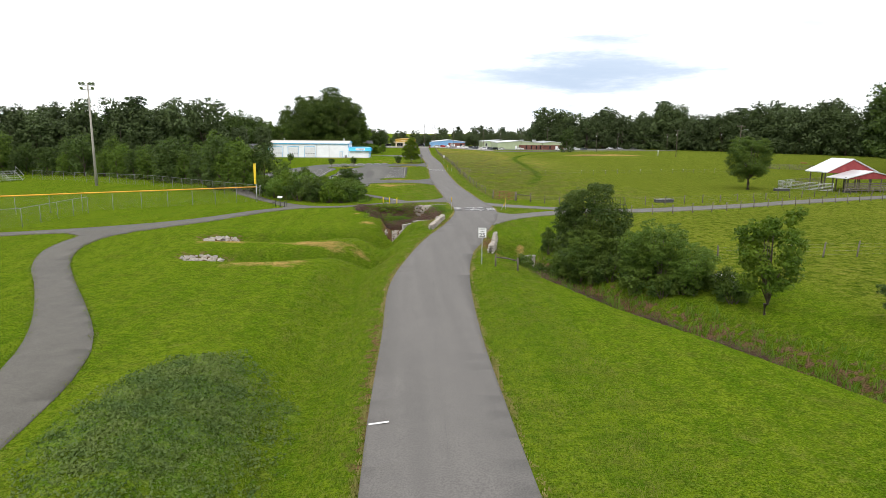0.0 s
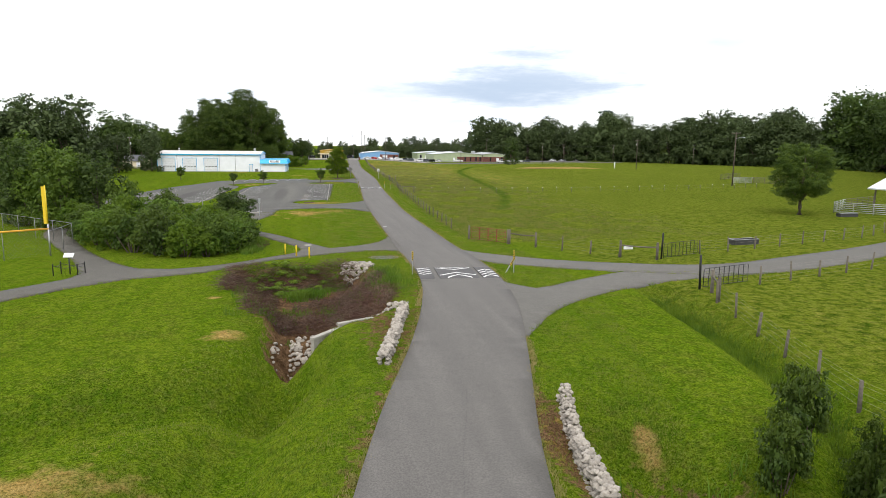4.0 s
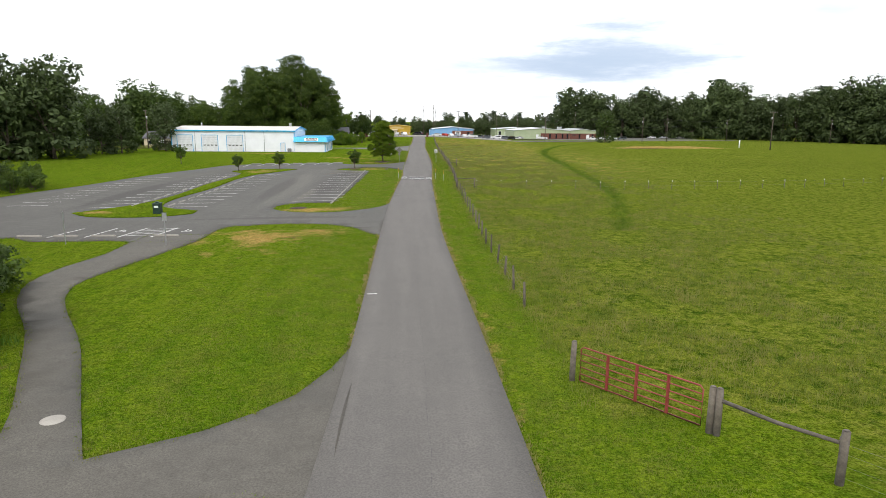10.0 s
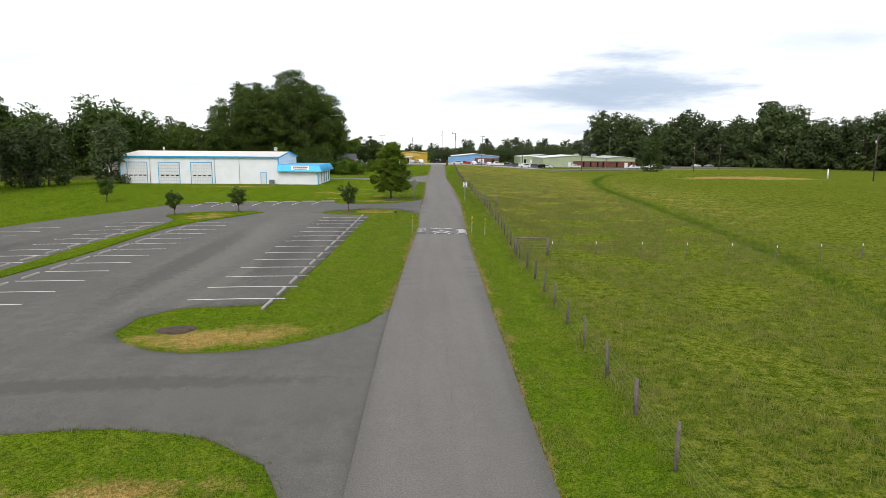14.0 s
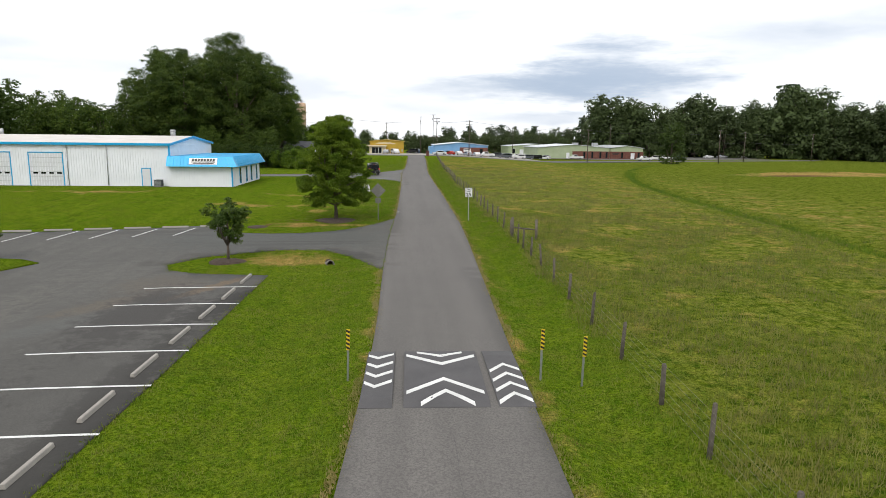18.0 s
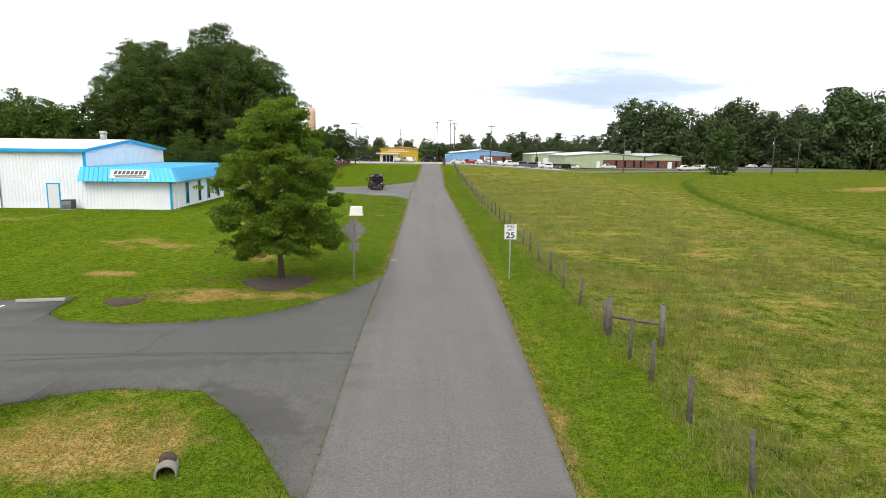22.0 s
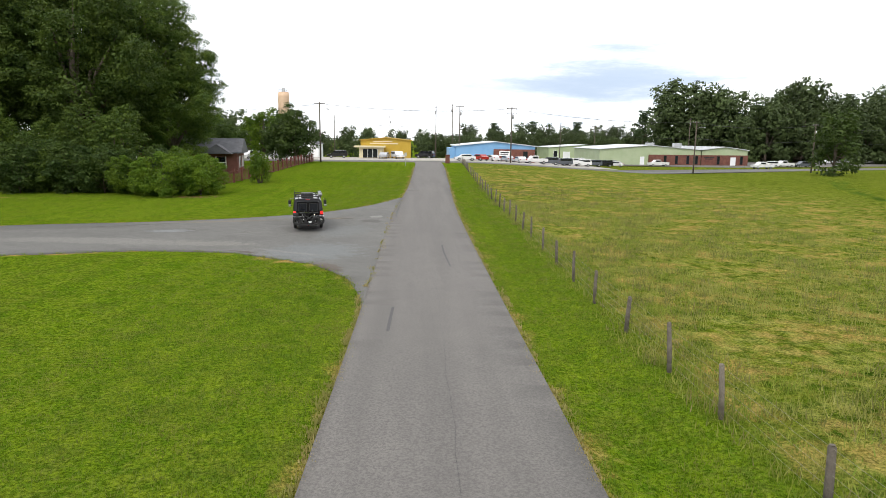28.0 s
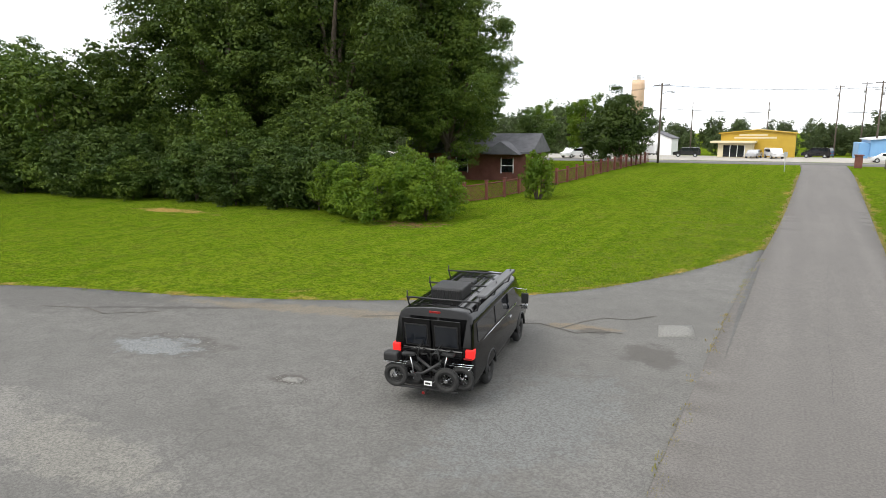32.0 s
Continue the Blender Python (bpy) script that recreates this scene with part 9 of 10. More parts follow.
def brick_house(x, y, turn):
    root = empty("brick_house", x, y, hz(x, y), turn)
    part("wall", prism(bmesh.new(), [(0, -0.6), (8, -0.6), (8, 2.9), (0, 2.9)], 0, 13), M_BRICK, root, "dark red brick wall")
    part("roof", prism(bmesh.new(), [(-0.5, 2.85), (8.5, 2.85), (8.5, 3.0), (4, 4.9), (-0.5, 3.0)], -0.6, 13.6), M_SHINGLE, root, "grey shingle roof")
    part("porch_gable", prism(bmesh.new(), [(0, 2.8), (4.0, 2.8), (2.0, 4.1)], 0, 3.2, m=pose(8.5, 1.4, 0.0, 0, 0, -90)), M_SHINGLE, root, "grey porch gable")
    for xx in (1.4, 5.2, 10.2):
        w = part("window", boxes((xx, -0.06, 0.9, xx + 1.2, 0.02, 2.3)), M_DARK_GLASS, root)
        part("window_frame", boxes((xx - 0.1, -0.1, 0.8, xx, 0, 2.4), (xx + 1.2, -0.1, 0.8, xx + 1.3, 0, 2.4), (xx, -0.1, 1.55, xx + 1.2, -0.02, 1.63)), M_SIGN_WHITE, w)
    for yy in (2.0, 5.2):
        w = part("window", boxes((12.98, yy, 0.9, 13.06, yy + 1.2, 2.3)), M_DARK_GLASS, root)
        part("window_frame", boxes((12.98, yy - 0.1, 0.8, 13.1, yy, 2.4), (12.98, yy + 1.2, 0.8, 13.1, yy + 1.3, 2.4)), M_SIGN_WHITE, w)
    part("chimney", boxes((3.0, 3.6, 3.8, 3.9, 4.5, 5.7)), M_BRICK, root)
    return tagged(root, "single storey red brick house with a grey roof", "house")


brick_house(-24.5, 330, 8)
hall("small_house", -64, -57, 272, 280, 2.5, 4.3, M_CREAM, M_SHINGLE, "small tan house behind the white metal building", (("window", 1.2, 0.9, 1.0, 1.0), ("door", 4.4, 0, 1.0, 2.0)))
# pale house further off
hall("white_house", -30, -20, 470, 482, 5.0, 7.2, M_SIGN_WHITE, M_SHINGLE, "small white gabled workshop behind the yard", (("window", 2, 0.8, 2, 2),), False)

# lattice fence beside the lawn
def lattice_fence(line):
    x0, y0 = line[0]
    root = empty("lattice_fence", x0, y0, hz(x0, y0))
    pl = along(line, 2.6)
    for (ax, ay, a), (bx, by, _) in zip(pl, pl[1:]):
        za, zb = hz(ax, ay) - hz(x0, y0), hz(bx, by) - hz(x0, y0)
        d = Vector((bx - ax, by - ay, zb - za))
        o = Vector((ax - x0, ay - y0, za))
        part("post", boxes((o.x - 0.11, o.y - 0.11, o.z - 0.3, o.x + 0.11, o.y + 0.11, o.z + 1.55), (o.x - 0.14, o.y - 0.14, o.z + 1.55, o.x + 0.14, o.y + 0.14, o.z + 1.62)), M_LATTICE, root)
        bm = bmesh.new()
        for s in (1, -1):
            for k in range(-7, 15):
                u0 = k * 0.19
                p = [(u0, 0.1), (u0 + s * 1.2, 1.3)]
                clip = []
                (u1, v1), (u2, v2) = p
                lo, hi = 0.0, 1.0
                du = (u2 - u1)
                for bound, sign in ((0.0, 1), (d.length, -1)):
                    t = (bound - u1) / du
                    if (du > 0) == (sign > 0):
                        lo = max(lo, t)
                    else:
                        hi = min(hi, t)
                if hi - lo > 0.05:
                    q = [o + d * ((u1 + du * t) / d.length) + Vector((0, 0, v1 + 1.2 * t)) for t in (lo, hi)]
                    w = Vector((0, 0, 0.035))
                    n = Vector((-d.y, d.x, 0)).normalized() * 0.012 * s
                    bm.faces.new([bm.verts.new(c) for c in (q[0] - w + n, q[1] - w + n, q[1] + w + n, q[0] + w + n)])
        part("lattice_panel", bm, M_LATTICE, root)
        for z in (0.12, 1.32):
            part("rail", tube(bmesh.new(), [o + Vector((0, 0, z)), o + d + Vector((0, 0, z))], 0.045, 4), M_LATTICE, root)
    return tagged(root, "red-stained lattice fence panels between square posts", "fence")


lattice_fence([(-11.6, 309), (-8.9, 317.5), (-7.4, 332), (-6.4, 350), (-6.0, 368)])
label_tree(place(ROUND, -7.9, 356, 40, 2.05, 2.35, 0.9), "large dense dark tree at the end of the lattice fence", "tree")
label_tree(place(ROUND, -11.4, 359, 160, 1.5, 1.7, 0.5), "dark tree crowded against its larger neighbour", "tree")
label_tree(place(YOUNG, -15.2, 364, 50, 1.7, 1.75), "thin feathery tree beside dark evergreens", "tree")
label_tree(place(ROUND, -18.5, 352, 0, 1.5, 1.55), "round dark tree behind the lattice fence", "tree")
label_tree(place(YOUNG, -34, 396, 50, 1.8, 1.9), "loose leafy tree behind the brick house", "tree")
label_tree(place(YOUNG, -27, 402, 150, 1.6, 1.7), "loose leafy tree behind the brick house", "tree")
label_tree(place(YOUNG, -17, 392, 0, 1.9, 1.9), "loose leafy tree behind the evergreens", "tree")
# brick gate pier
bm = boxes((19.0, 362.0, hz(19.4, 362.4) - 0.2, 19.8, 362.8, hz(19.4, 362.4) + 1.5), (18.9, 361.9, hz(19.4, 362.4) + 1.5, 19.9, 362.9, hz(19.4, 362.4) + 1.62))
tagged(new("gate_pier", mesh_of("gate_pier", bm, M_BRICK)), "weathered red brick pier at the road's end", "pier")


def silo(x, y):
    root = empty("silo", x, y, hz(x, y))
    part("shell", tube(bmesh.new(), [(0, 0, -0.5), (0, 0, 24.5), (0, 0, 26.4)], [2.35, 2.35, 2.2], 24), M_SILO, root, "tall tan cement silo")
    for k in range(6):
        a = k * 1.05
        part("guard_post", tube(bmesh.new(), [(2 * math.cos(a), 2 * math.sin(a), 26.3), (2 * math.cos(a), 2 * math.sin(a), 27.6)], 0.06, 5), M_STEEL, root)
    part("guard_ring", ring_tube(bmesh.new(), (0, 0, 0), 2.0, 0.05, 20, 5, Matrix.Translation((0, 0, 27.3)) @ Matrix.Rotation(radians(90), 4, "X")), M_STEEL, root)
    part("top_housing", boxes((-0.6, -0.6, 26.3, 0.6, 0.6, 28.2)), M_STEEL, root)
    return tagged(root, "tall tan cylindrical silo of the concrete works", "silo")


silo(-41, 519)
for x in (-26, -33, -19):
    root = empty("mixer_truck", x, 436, hz(x, 436))
    part("cab", boxes((-1.2, -3.5, 0.6, 1.2, -1.5, 3.0), bevel=0.15), M_SIGN_WHITE, root)
    part("drum", tube(bmesh.new(), [(0, -1.3, 2.4), (0, 0.5, 2.7), (0, 2.4, 3.2), (0, 3.8, 3.6)], [0.7, 1.25, 1.15, 0.5], 16), M_SIGN_WHITE, root, "white mixing drum")
    part("chassis", boxes((-1.1, -3.4, 0.5, 1.1, 4.0, 0.9)), M_BLACK_PAINT, root)
    for yy in (-2.6, 1.4, 2.7):
        for s in (-1, 1):
            part("wheel", tube(bmesh.new(), [(s * 0.75, yy, 0.5), (s * 1.15, yy, 0.5)], 0.5, 14), M_BLACK_PAINT, root)
    tagged(root, "white concrete mixer truck in the yard", "truck", "mixer trucks in the yard")


def car_kind(name, paint, profile, length, wide, glass_top, label):
    """A parked car: lofted body, dark glass band, four wheels, lamps."""
    root = empty(name, 0, 0, 0)
    bm = bmesh.new()
    prism(bm, profile, -wide / 2, wide / 2)
    bmesh.ops.bevel(bm, geom=[e for e in bm.edges if not e.is_boundary], offset=0.07, segments=2, affect="EDGES")
    body = part("body", bm, paint, root)
    y0, y1, z0, z1 = glass_top
    for s in (-1, 1):
        part("side_window", boxes((min(s * (wide / 2 - 0.02), s * (wide / 2 + 0.012)), y0, z0, max(s * (wide / 2 - 0.02), s * (wide / 2 + 0.012)), y1, z1)), M_DARK_GLASS, body)
        for wy in (0.18 * length - length / 2, 0.8 * length - length / 2):
            w = part("wheel", tube(bmesh.new(), [(s * (wide / 2 - 0.2), wy, 0.33), (s * (wide / 2 + 0.02), wy, 0.33)], 0.33, 16), M_BLACK_PAINT, root)
            part("rim", tube(bmesh.new(), [(s * (wide / 2 - 0.05), wy, 0.33), (s * (wide / 2 + 0.035), wy, 0.33)], 0.19, 12), M_STEEL, w)
        part("tail_lamp", boxes((min(s * 0.55, s * 0.82), -length / 2 - 0.03, 0.72, max(s * 0.55, s * 0.82), -length / 2 + 0.08, 0.9)), surface("red_lens", (0.30, 0.01, 0.01), (0.36, 0.015, 0.015), 3, 20, 0.2, 0, 0), root)
        part("headlight", boxes((min(s * 0.5, s * 0.82), length / 2 - 0.08, 0.66, max(s * 0.5, s * 0.82), length / 2 + 0.02, 0.82)), M_STEEL, root)
    return tagged(root, label, "car")


def car_paint(name, c):
    m = surface(name, c, tuple(0.85 * a for a in c), 1.0, 10, 0.25, 0.1, 0, fine_mix=0.05)
    m.node_tree.nodes["Principled BSDF"].inputs["Coat Weight"].default_value = 0.5
    return m


SEDAN = [(-2.3, 0.3), (2.3, 0.3), (2.3, 0.72), (1.25, 0.92), (0.55, 1.38), (-1.05, 1.42), (-1.75, 1.0), (-2.3, 0.92)]
SUV = [(-2.3, 0.35), (2.3, 0.35), (2.3, 0.85), (1.3, 1.05), (0.75, 1.68), (-2.05, 1.72), (-2.3, 1.1)]
PICKUP = [(-2.8, 0.45), (2.8, 0.45), (2.8, 1.0), (1.5, 1.15), (0.95, 1.82), (-0.45, 1.85), (-0.6, 1.2), (-2.8, 1.18)]
WHITE, SILVER, BLACKC, GREYC = car_paint("white_car_paint", (0.75, 0.75, 0.76)), car_paint("silver_car_paint", (0.42, 0.43, 0.45)), car_paint("black_car_paint", (0.012, 0.012, 0.014)), car_paint("grey_car_paint", (0.10, 0.11, 0.13))
REDC = car_paint("red_car_paint", (0.35, 0.02, 0.015))
CARS = [car_kind("sedan", WHITE, SEDAN, 4.6, 1.8, (-1.3, 0.8, 0.98, 1.28), "white sedan parked before the buildings"),
        car_kind("suv", GREYC, SUV, 4.6, 1.9, (-1.9, 0.75, 1.12, 1.55), "dark grey SUV parked before the buildings"),
        car_kind("pickup", WHITE, PICKUP, 5.6, 1.95, (-0.35, 0.95, 1.22, 1.66), "white pickup truck parked before the buildings"),
        car_kind("sedan", SILVER, SEDAN, 4.6, 1.8, (-1.3, 0.8, 0.98, 1.28), "silver sedan parked before the buildings"),
        car_kind("suv", BLACKC, SUV, 4.6, 1.9, (-1.9, 0.75, 1.12, 1.55), "black SUV parked before the buildings"),
        car_kind("suv", WHITE, SUV, 4.6, 1.9, (-1.9, 0.75, 1.12, 1.55), "white SUV parked before the buildings"),
        car_kind("sedan", REDC, SEDAN, 4.6, 1.8, (-1.3, 0.8, 0.98, 1.28), "red sedan parked before the buildings")]


def car_at(k, x, y, turn):
    return tagged(copy_thing(CARS[k], pose(x, y, hz(x, y) + 0.03, 0, 0, turn)), group="parked cars before the buildings")


for k, x, y, t in ((3, 6.3, 391, 170), (5, 9.4, 390.5, 200), (4, -4.5, 391, 95), (4, 15.8, 397, 70), (0, 24.2, 381, 95), (6, 28.0, 386, 30), (0, 31.0, 387, 20), (3, 34.5, 388, 15), (0, 37.5, 388, 10), (2, 41.0, 388, 100), (1, 44.5, 389, 80), (1, 47.8, 390, 95),
                  (2, 50.5, 393, 90), (5, 54.0, 396, 80), (1, 58.0, 401, 90), (4, 62, 405, 90), (0, 66, 408, 60), (5, 57.5, 420, 100), (2, 60.5, 421, 95), (6, 65.5, 424, 90), (3, 69.5, 422, 85), (2, 80.0, 414.5, 88), (2, 103.5, 404, 92), (5, 113.0, 417, 60), (2, 117.5, 418, 95), (1, 123.0, 418, 92), (0, 152, 452, 100), (3, 160, 455, 95), (0, 172, 460, 90), (2, -16, 377, 175), (5, -22, 380, 160)):
    car_at(k, x, y, t)
car_at(1, -34.5, 147.5, 260)


def utility_pole(x, y, tall, arms=1, turn=0.0, lamp=False, label="dark wooden utility pole with crossarm and wires"):
    root = empty("utility_pole", x, y, hz(x, y), turn)
    part("pole", tube(bmesh.new(), [(0, 0, -0.5), (0, 0, tall)], [0.17, 0.11], 9), M_POLE, root)
    for k in range(arms):
        z = tall - 0.35 - 1.1 * k
        part("crossarm", boxes((-1.1, -0.06, z, 1.1, 0.06, z + 0.12)), M_POLE, root)
        for xx in (-1.0, -0.4, 0.4, 1.0):
            part("insulator", tube(bmesh.new(), [(xx, 0, z + 0.12), (xx, 0, z + 0.3)], [0.05, 0.03], 6), M_STEEL, root)
    if lamp:
        part("lamp_arm", tube(bmesh.new(), [(0, 0, tall - 1.6), (0.9, -0.4, tall - 1.2), (1.6, -0.7, tall - 1.25)], 0.04, 6), M_STEEL, root)
        part("lamp_head", tube(bmesh.new(), [(1.5, -0.66, tall - 1.28), (1.9, -0.85, tall - 1.36)], [0.14, 0.08], 8), M_STEEL, root)
    else:
        part("transformer", tube(bmesh.new(), [(0.28, 0, tall - 2.4), (0.28, 0, tall - 1.6)], 0.2, 10), M_STEEL, root)
    return tagged(root, label, "utility pole", "utility poles")


POLES = [(-4.9, 366.2, 11.2), (34.0, 379.6, 11.8), (24.5, 402, 13.0), (73.8, 378, 11.0), (104, 384, 11.0), (138, 396, 11.0), (-34, 372, 10.5)]
for i, (x, y, t) in enumerate(POLES):
    utility_pole(x, y, t, 2 if i in (1, 2) else 1, 8 * i, i in (0, 3))
for x, y, t in ((100.6, 183.7, 13), (118.6, 376.6, 11.2), (125.5, 282.6, 11.8), (209, 378, 11), (-57.5, 258, 10), (20, 440, 16), (26, 455, 18), (-12, 450, 14), (5, 470, 15), (62, 455, 13), (75, 460, 12), (110, 465, 15), (180, 420, 11)):
    utility_pole(x, y, t, 1, x * 7, x == 100.6)


def wires(a, b, ha, hb, sag, label="slack overhead wire between utility poles"):
    za, zb = hz(*a) + ha, hz(*b) + hb
    root = empty("overhead_wire", a[0], a[1], za)
    for off in (-0.9, 0.0, 0.9):
        pts = []
        for k in range(13):
            s = k / 12
            pts.append((s * (b[0] - a[0]), s * (b[1] - a[1]) + off, s * (zb - za) - sag * 4 * s * (1 - s)))
        part("wire", tube(bmesh.new(), pts, 0.012, 4), M_BLACK_PAINT, root)
    return tagged(root, label, "wire", "overhead wires")


ROW = ((-34, 372, 10.2), (-4.9, 366.2, 10.9), (34.0, 379.6, 11.5), (73.8, 378, 10.7), (104, 384, 10.7), (138, 396, 10.7), (180, 420, 10.7))
for (ax, ay, ah), (bx, by, bh) in zip(ROW, ROW[1:]):
    wires((ax, ay), (bx, by), ah, bh, 0.9)
    wires((ax, ay), (bx, by), ah - 3.2, bh - 3.4, 0.8)


# ---- barn and corrals ----
def barn(x, y, turn):
    root = empty("barn", x, y, hz(x, y), turn)
    for xx in (0, 3.4, 6.8, 10.2, 13.6):
        for yy in (0, 8, 14):
            part("post", boxes((xx - 0.12, yy - 0.12, -0.4, xx + 0.12, yy + 0.12, 3.0 if yy else 2.5)), M_POST_WOOD, root)
    m = Matrix(((0, 1, 0, 0), (1, 0, 0, 0), (0, 0, 1, 0), (0, 0, 0, 1)))
    part("main_gable", prism(bmesh.new(), [(0, 2.9), (13.6, 2.9), (13.6, 3.1), (6.8, 5.0), (0, 3.1)], 6.9, 7.1, m=m), M_BARN_RED, root, "red boarded gable")
    part("main_roof", prism(bmesh.new(), [(-0.7, 2.95), (6.8, 5.05), (14.3, 2.95), (14.3, 3.1), (6.8, 5.2), (-0.7, 3.1)], 6.5, 15.5, m=m), M_TIN, root, "bright white metal roof")
    part("shed_roof", prism(bmesh.new(), [(-0.7, 2.2), (6.8, 3.3), (14.3, 2.2), (14.3, 2.32), (6.8, 3.45), (-0.7, 2.32)], -1.2, 6.6, m=m), M_TIN, root, "bright white lean-to roof")
    part("shed_gable", prism(bmesh.new(), [(0, 2.15), (13.6, 2.15), (13.6, 2.3), (6.8, 3.25), (0, 2.3)], -0.9, -0.75, m=m), M_BARN_RED, root, "red boarded lean-to gable")
    for k in range(4):
        part("rail_board", boxes((0, -0.05, 0.25 + 0.35 * k, 13.6, 0.05, 0.45 + 0.35 * k)), M_POST_WOOD, root)
    root.scale = (0.82, 0.6, 1.18)
    return tagged(root, "open red barn with bright white metal roofs", "barn")


barn(84.2, 115, 10)


def corral(x0, y0, x1, y1, panels, material, label):
    root = empty("corral_panel", x0, y0, hz(x0, y0))
    d = Vector((x1 - x0, y1 - y0, hz(x1, y1) - hz(x0, y0)))
    for k in range(6):
        part("rail", tube(bmesh.new(), [(0, 0, 0.25 + 0.27 * k), d + Vector((0, 0, 0.25 + 0.27 * k))], 0.04, 5), material, root)
    for k in range(panels + 1):
        p = d * (k / panels)
        part("post", tube(bmesh.new(), [p, p + Vector((0, 0, 1.7))], 0.05, 6), material, root)
    return tagged(root, label, "corral", "corral panels by the barn")


corral(77.0, 124.5, 82.6, 116, 4, M_STEEL, "pale steel corral panels beside the barn")
corral(77.0, 124.5, 84, 130, 4, M_STEEL, "pale steel corral panels beside the barn")
corral(84, 130, 94, 135, 5, M_POST_WOOD, "weathered wooden corral boards behind the barn")
corral(105.5, 190.3, 112, 192.0, 3, M_STEEL, "steel pen rails out in the pasture")
corral(112.6, 206.5, 125.8, 216.7, 5, M_POST_WOOD, "weathered rail fence out in the pasture")
corral(112.5, 192.1, 126, 184.0, 6, M_POST_WOOD, "weathered rail fence out in the pasture")
tagged(new("hay_ring", mesh_of("hay_ring", ring_tube(bmesh.new(), (0, 0, 0), 1.1, 0.12, 22, 6, Matrix.Translation((150, 228, hz(150, 228) + 0.4)) @ Matrix.Rotation(radians(90), 4, "X")), M_GATE_RED)), "rusty red hay feeder ring in the pasture", "hay feeder")
# white standpipe in the pasture
tagged(new("standpipe", mesh_of("standpipe", tube(bmesh.new(), [(124, 299, hz(124, 299) - 0.2), (124, 299, hz(124, 299) + 2.6)], [0.22, 0.18], 8), M_SIGN_WHITE)), "white plastic standpipe out in the pasture", "standpipe")


# air conditioner beside the white building, rubbish enclosure at its corner
def air_unit(x, y):
    root = empty("air_conditioner", x, y, hz(x, y))
    dark = surface("grey_ac_metal", (0.06, 0.065, 0.07), (0.09, 0.095, 0.10), 3, 20, 0.5, 0.3, 0.05)
    part("housing", boxes((-0.42, -0.42, 0.05, 0.42, 0.42, 0.85), bevel=0.03), dark, root)
    part("base_pad", boxes((-0.5, -0.5, -0.1, 0.5, 0.5, 0.06)), M_CONCRETE, root)
    for k in range(7):
        part("louvre", boxes((-0.40, -0.435, 0.14 + 0.095 * k, 0.40, -0.42, 0.18 + 0.095 * k)), M_STEEL, root)
    part("fan_guard", ring_tube(bmesh.new(), (0, 0, 0), 0.3, 0.02, 18, 5, Matrix.Translation((0, 0, 0.86)) @ Matrix.Rotation(radians(90), 4, "X")), M_STEEL, root)
    return tagged(root, "dark air conditioner beside the white metal wall", "air conditioner")


air_unit(-18.2, 243.2)
for x, y, t in ((-49.6, 251.5, 0), (-51.4, 251.0, 0)):
    root = empty("timber_screen", x, y, hz(x, y), t)
    for k in range(6):
        part("board", boxes((-0.85, -0.04, 0.05 + 0.3 * k, 0.85, 0.04, 0.27 + 0.3 * k)), M_POST_WOOD, root)
    for s in (-0.85, 0.85):
        part("post", boxes((s - 0.06, -0.06, -0.2, s + 0.06, 0.06, 1.95)), M_POST_WOOD, root)
    tagged(root, "weathered timber screen beside the white building", "screen")

# ---- grass standing proud of the ground near the road ----
M_TUFT = leaf_material("pasture_tufts", (0.104, 0.167, 0.012), (0.215, 0.237, 0.037), (0.282, 0.255, 0.082), 0.3)
M_LAWN_BLADE = leaf_material("lawn_blades", (0.085, 0.150, 0.008), (0.150, 0.225, 0.016), (0.215, 0.205, 0.050), 0.35)
M_STRAW = leaf_material("dry_edge_grass", (0.240, 0.200, 0.068), (0.352, 0.288, 0.128), (0.184, 0.200, 0.044), 0.2)



def field_edge(y):
    return np.interp(y, [p[1] for p in FENCE_LINE], [p[0] for p in FENCE_LINE])


def in_pasture(x, y, g):
    lump = np.sin(x * 0.7 + 2.1 * np.sin(y * 0.23)) + np.sin(y * 0.55 + 1.7 * np.sin(x * 0.31))
    return (x > field_edge(y) - 0.35) & (x < 48) & (lump + 1.6 * g.random(len(x)) > 0.35) & (g.random(len(x)) < np.clip(1.25 - (x - 16) / 26, 0, 1))


for i, (ya, yb_, n) in enumerate(((100, 160, 20000), (160, 225, 24000), (225, 300, 24000))):
    grass_clumps("pasture_grass", "rough pasture grass in uneven tufts", scatter(n, 15.5, ya, 48, yb_, 81 + i, in_pasture), 0.10, 0.28, M_TUFT, 91 + i, 9, 0.014, 0.17, "grass", True)
M_TUSSOCK = leaf_material("tan_tussocks", (0.120, 0.125, 0.030), (0.225, 0.190, 0.085), (0.085, 0.105, 0.016), 0.25)
grass_clumps("pasture_tussocks", "tan seeding tussocks scattered through the pasture", scatter(7000, 15.5, 165, 46, 320, 88, in_pasture), 0.16, 0.36, M_TUSSOCK, 98, 16, 0.012, 0.20, "grass", True)
grass_clumps("fence_grass", "long uncut grass under the pasture fence", np.concatenate([scatter(2600, 15, 104, 23, 330, 84, lambda x, y, g: np.abs(x - field_edge(y)) < 0.25 * g.random(len(x)) + 0.05)]), 0.2, 0.5, M_TUFT, 94, 9, 0.014, 0.12)


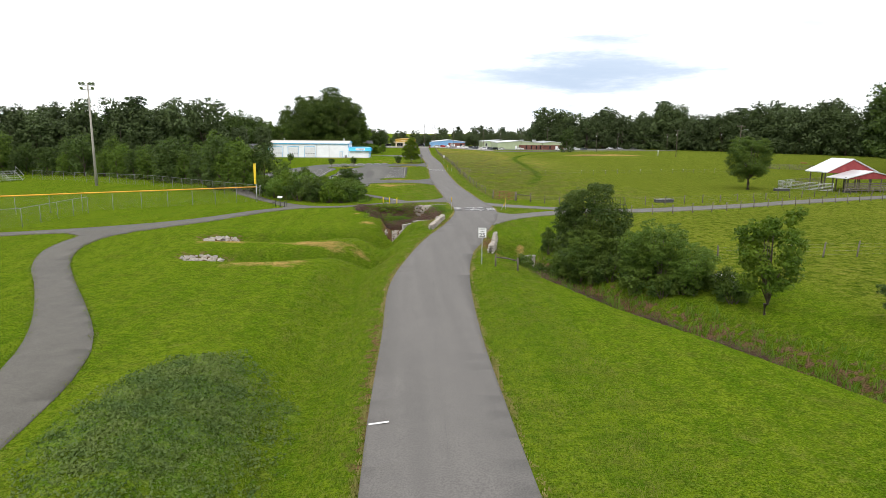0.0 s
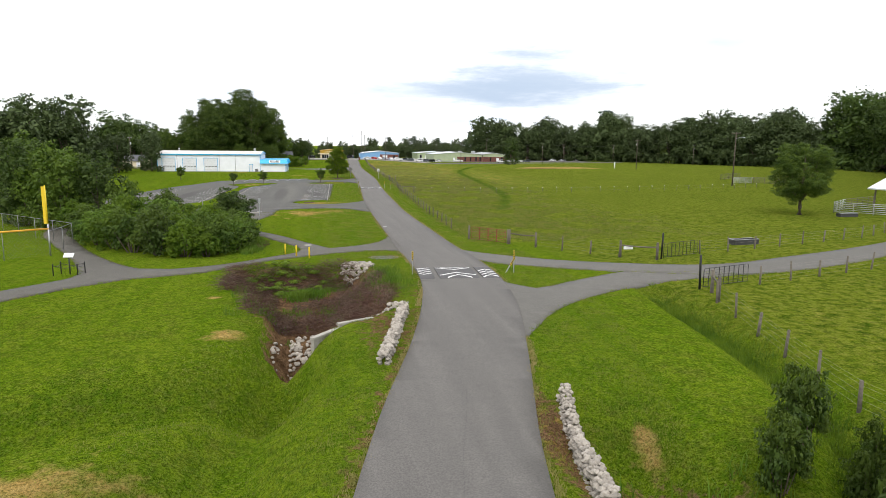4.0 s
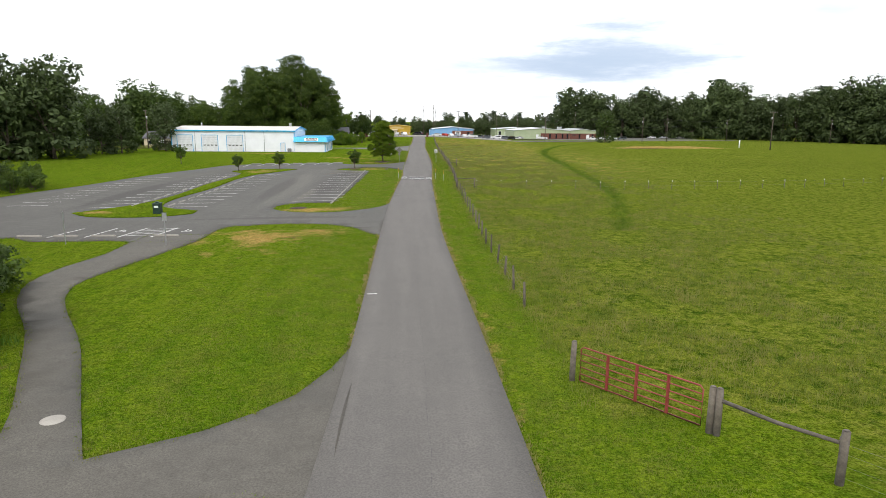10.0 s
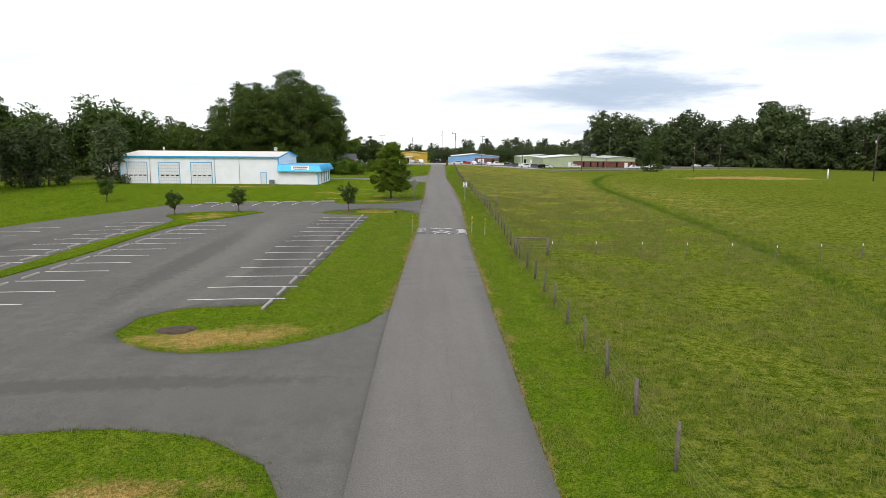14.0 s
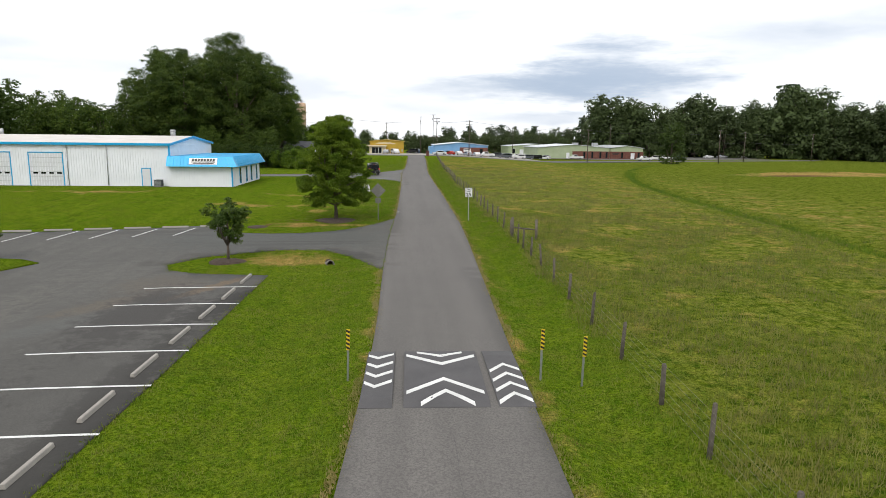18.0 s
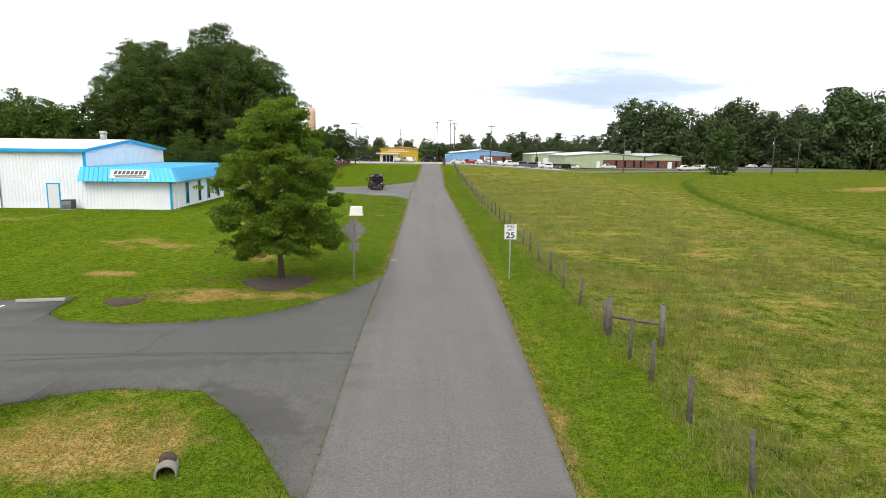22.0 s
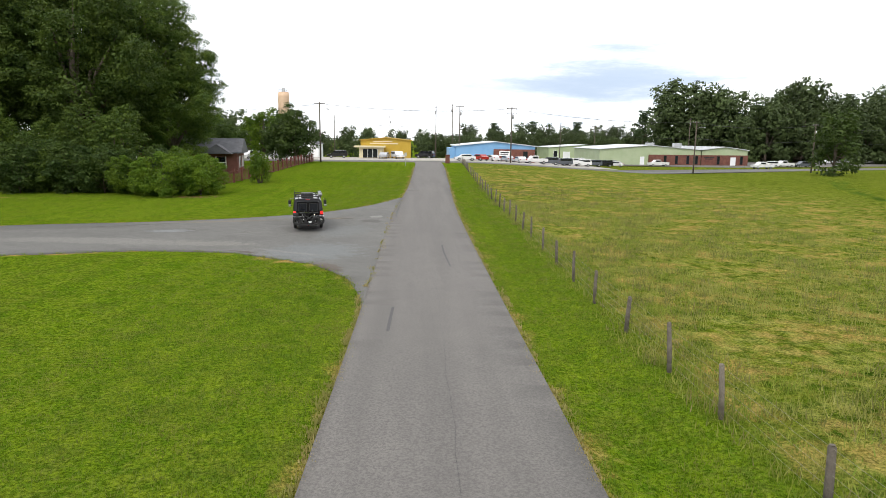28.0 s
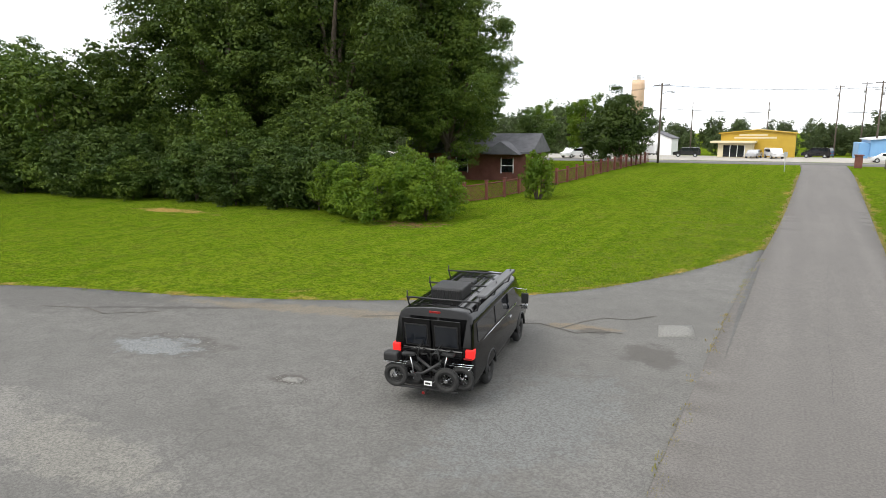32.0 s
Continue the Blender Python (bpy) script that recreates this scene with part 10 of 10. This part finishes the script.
def verge(x, y, g):
    dl = x - np.interp(y, [p[1] for p in ROAD_LEFT], [p[0] for p in ROAD_LEFT])
    dr = x - np.interp(y, [p[1] for p in ROAD_RIGHT], [p[0] for p in ROAD_RIGHT])
    near = ((dl < -0.02) & (dl > -2 - 8 * g.random(len(x)))) | ((dr > 0.02) & (dr < 5))
    return near & ~paved(x, y) & (y < 345 - 60 * g.random(len(x))) & (in_basin(x, y, 0.9, 1.1) < 0.3)


for i, (ya, yb_, n) in enumerate(((10, 100, 70000), (100, 200, 90000), (200, 345, 130000))):
    grass_clumps("lawn_grass", "short mown lawn grass", scatter(n, -6, ya, 21, yb_, 101 + i, verge), 0.04, 0.09, M_LAWN_BLADE, 111 + i, 6, 0.011, 0.10, "grass", True)
edge = []
g_edge = np.random.default_rng(7)
for line, s in ((EDGE_L, -1), (EDGE_R, 1)):
    for (ax, ay), (bx, by) in zip(line, line[1:]):
        if not 8 < ay < 345:
            continue
        for _ in range(44 if math.sin(ay * 0.61) + math.sin(ay * 0.23 + s) + 0.7 * math.sin(ay * 1.9) > -0.6 else 12):
            u = g_edge.random()
            off = s * (g_edge.normal(scale=0.06) + 0.05 + 0.09 * math.sin(ay * 1.3) + 0.05 * math.sin(ay * 3.7))
            edge.append((ax + (bx - ax) * u + off, ay + (by - ay) * u))
edge = np.array(edge)
other = np.zeros(len(edge), bool)
for poly in PAVED[1:]:
    other |= inside(edge[:, 0], edge[:, 1], poly)
edge = edge[~other]
grass_clumps("edge_grass", "dry yellowish grass fringe along the asphalt edge", np.stack([edge[:, 0], edge[:, 1], height(edge[:, 0], edge[:, 1]) + 0.02], 1), 0.03, 0.08, M_STRAW, 121, 5, 0.022, 0.06, "grass", True)
joint = np.array([(np.interp(y, [p[1] for p in ROAD_LEFT], [p[0] for p in ROAD_LEFT]) + g_edge.normal(scale=0.07) + 0.05 * math.sin(y * 1.7), y) for y in g_edge.uniform(264, 301, 520) if math.sin(y * 0.9) + math.sin(y * 2.3 + 1) > -0.35])
grass_clumps("joint_weeds", "dry weeds in the joint between road and old drive", np.stack([joint[:, 0], joint[:, 1], height(joint[:, 0], joint[:, 1]) + 0.03], 1), 0.03, 0.09, M_STRAW, 123, 6, 0.016, 0.05, "weeds", True)
gap = np.array([(np.interp(y, [p[1] for p in ROAD_LEFT], [p[0] for p in ROAD_LEFT]) + g_edge.normal(scale=0.03), y) for y in g_edge.uniform(197, 216, 150)])
grass_clumps("joint_grass", "tufts of grass in the joint of the car park's entrance", np.stack([gap[:, 0], gap[:, 1], height(gap[:, 0], gap[:, 1]) + 0.03], 1), 0.03, 0.08, M_LAWN_BLADE, 124, 6, 0.014, 0.03, "grass", True)
rim = []
for poly in (OUT_LOT, OUT_PATH, OUT_DRIVE, OUT_FARM_A, OUT_FARM_B):
    for (ax, ay), (bx, by) in zip(poly, poly[1:]):
        l = math.hypot(bx - ax, by - ay)
        if abs(ax) > 45 or l > 8:
            continue
        for _ in range(int(l * 5) + 1):
            u = g_edge.random()
            rim.append((ax + (bx - ax) * u + g_edge.normal(scale=0.07), ay + (by - ay) * u + g_edge.normal(scale=0.07)))
rim = np.array(rim)
rim = rim[~inside(rim[:, 0], rim[:, 1], OUT_ROAD)]
grass_clumps("rim_grass", "grass creeping over the edges of the paving", np.stack([rim[:, 0], rim[:, 1], height(rim[:, 0], rim[:, 1]) + 0.01], 1), 0.03, 0.08, M_LAWN_BLADE, 122, 8, 0.012, 0.09)

# ---- the patterns from which trees and cars were copied are not part of the place ----
for pattern in OAKS + WOODS + FAR_WOODS + EDGE_WOODS + [WOODS_LIGHT, PINE, STREET, SMALL, CREEK_TREE, YOUNG, WILLOW, ROUND] + BUSHES + UNDER + [LAWN_BUSH] + CARS:
    for ob in (*pattern.children_recursive, pattern):
        bpy.data.objects.remove(ob)
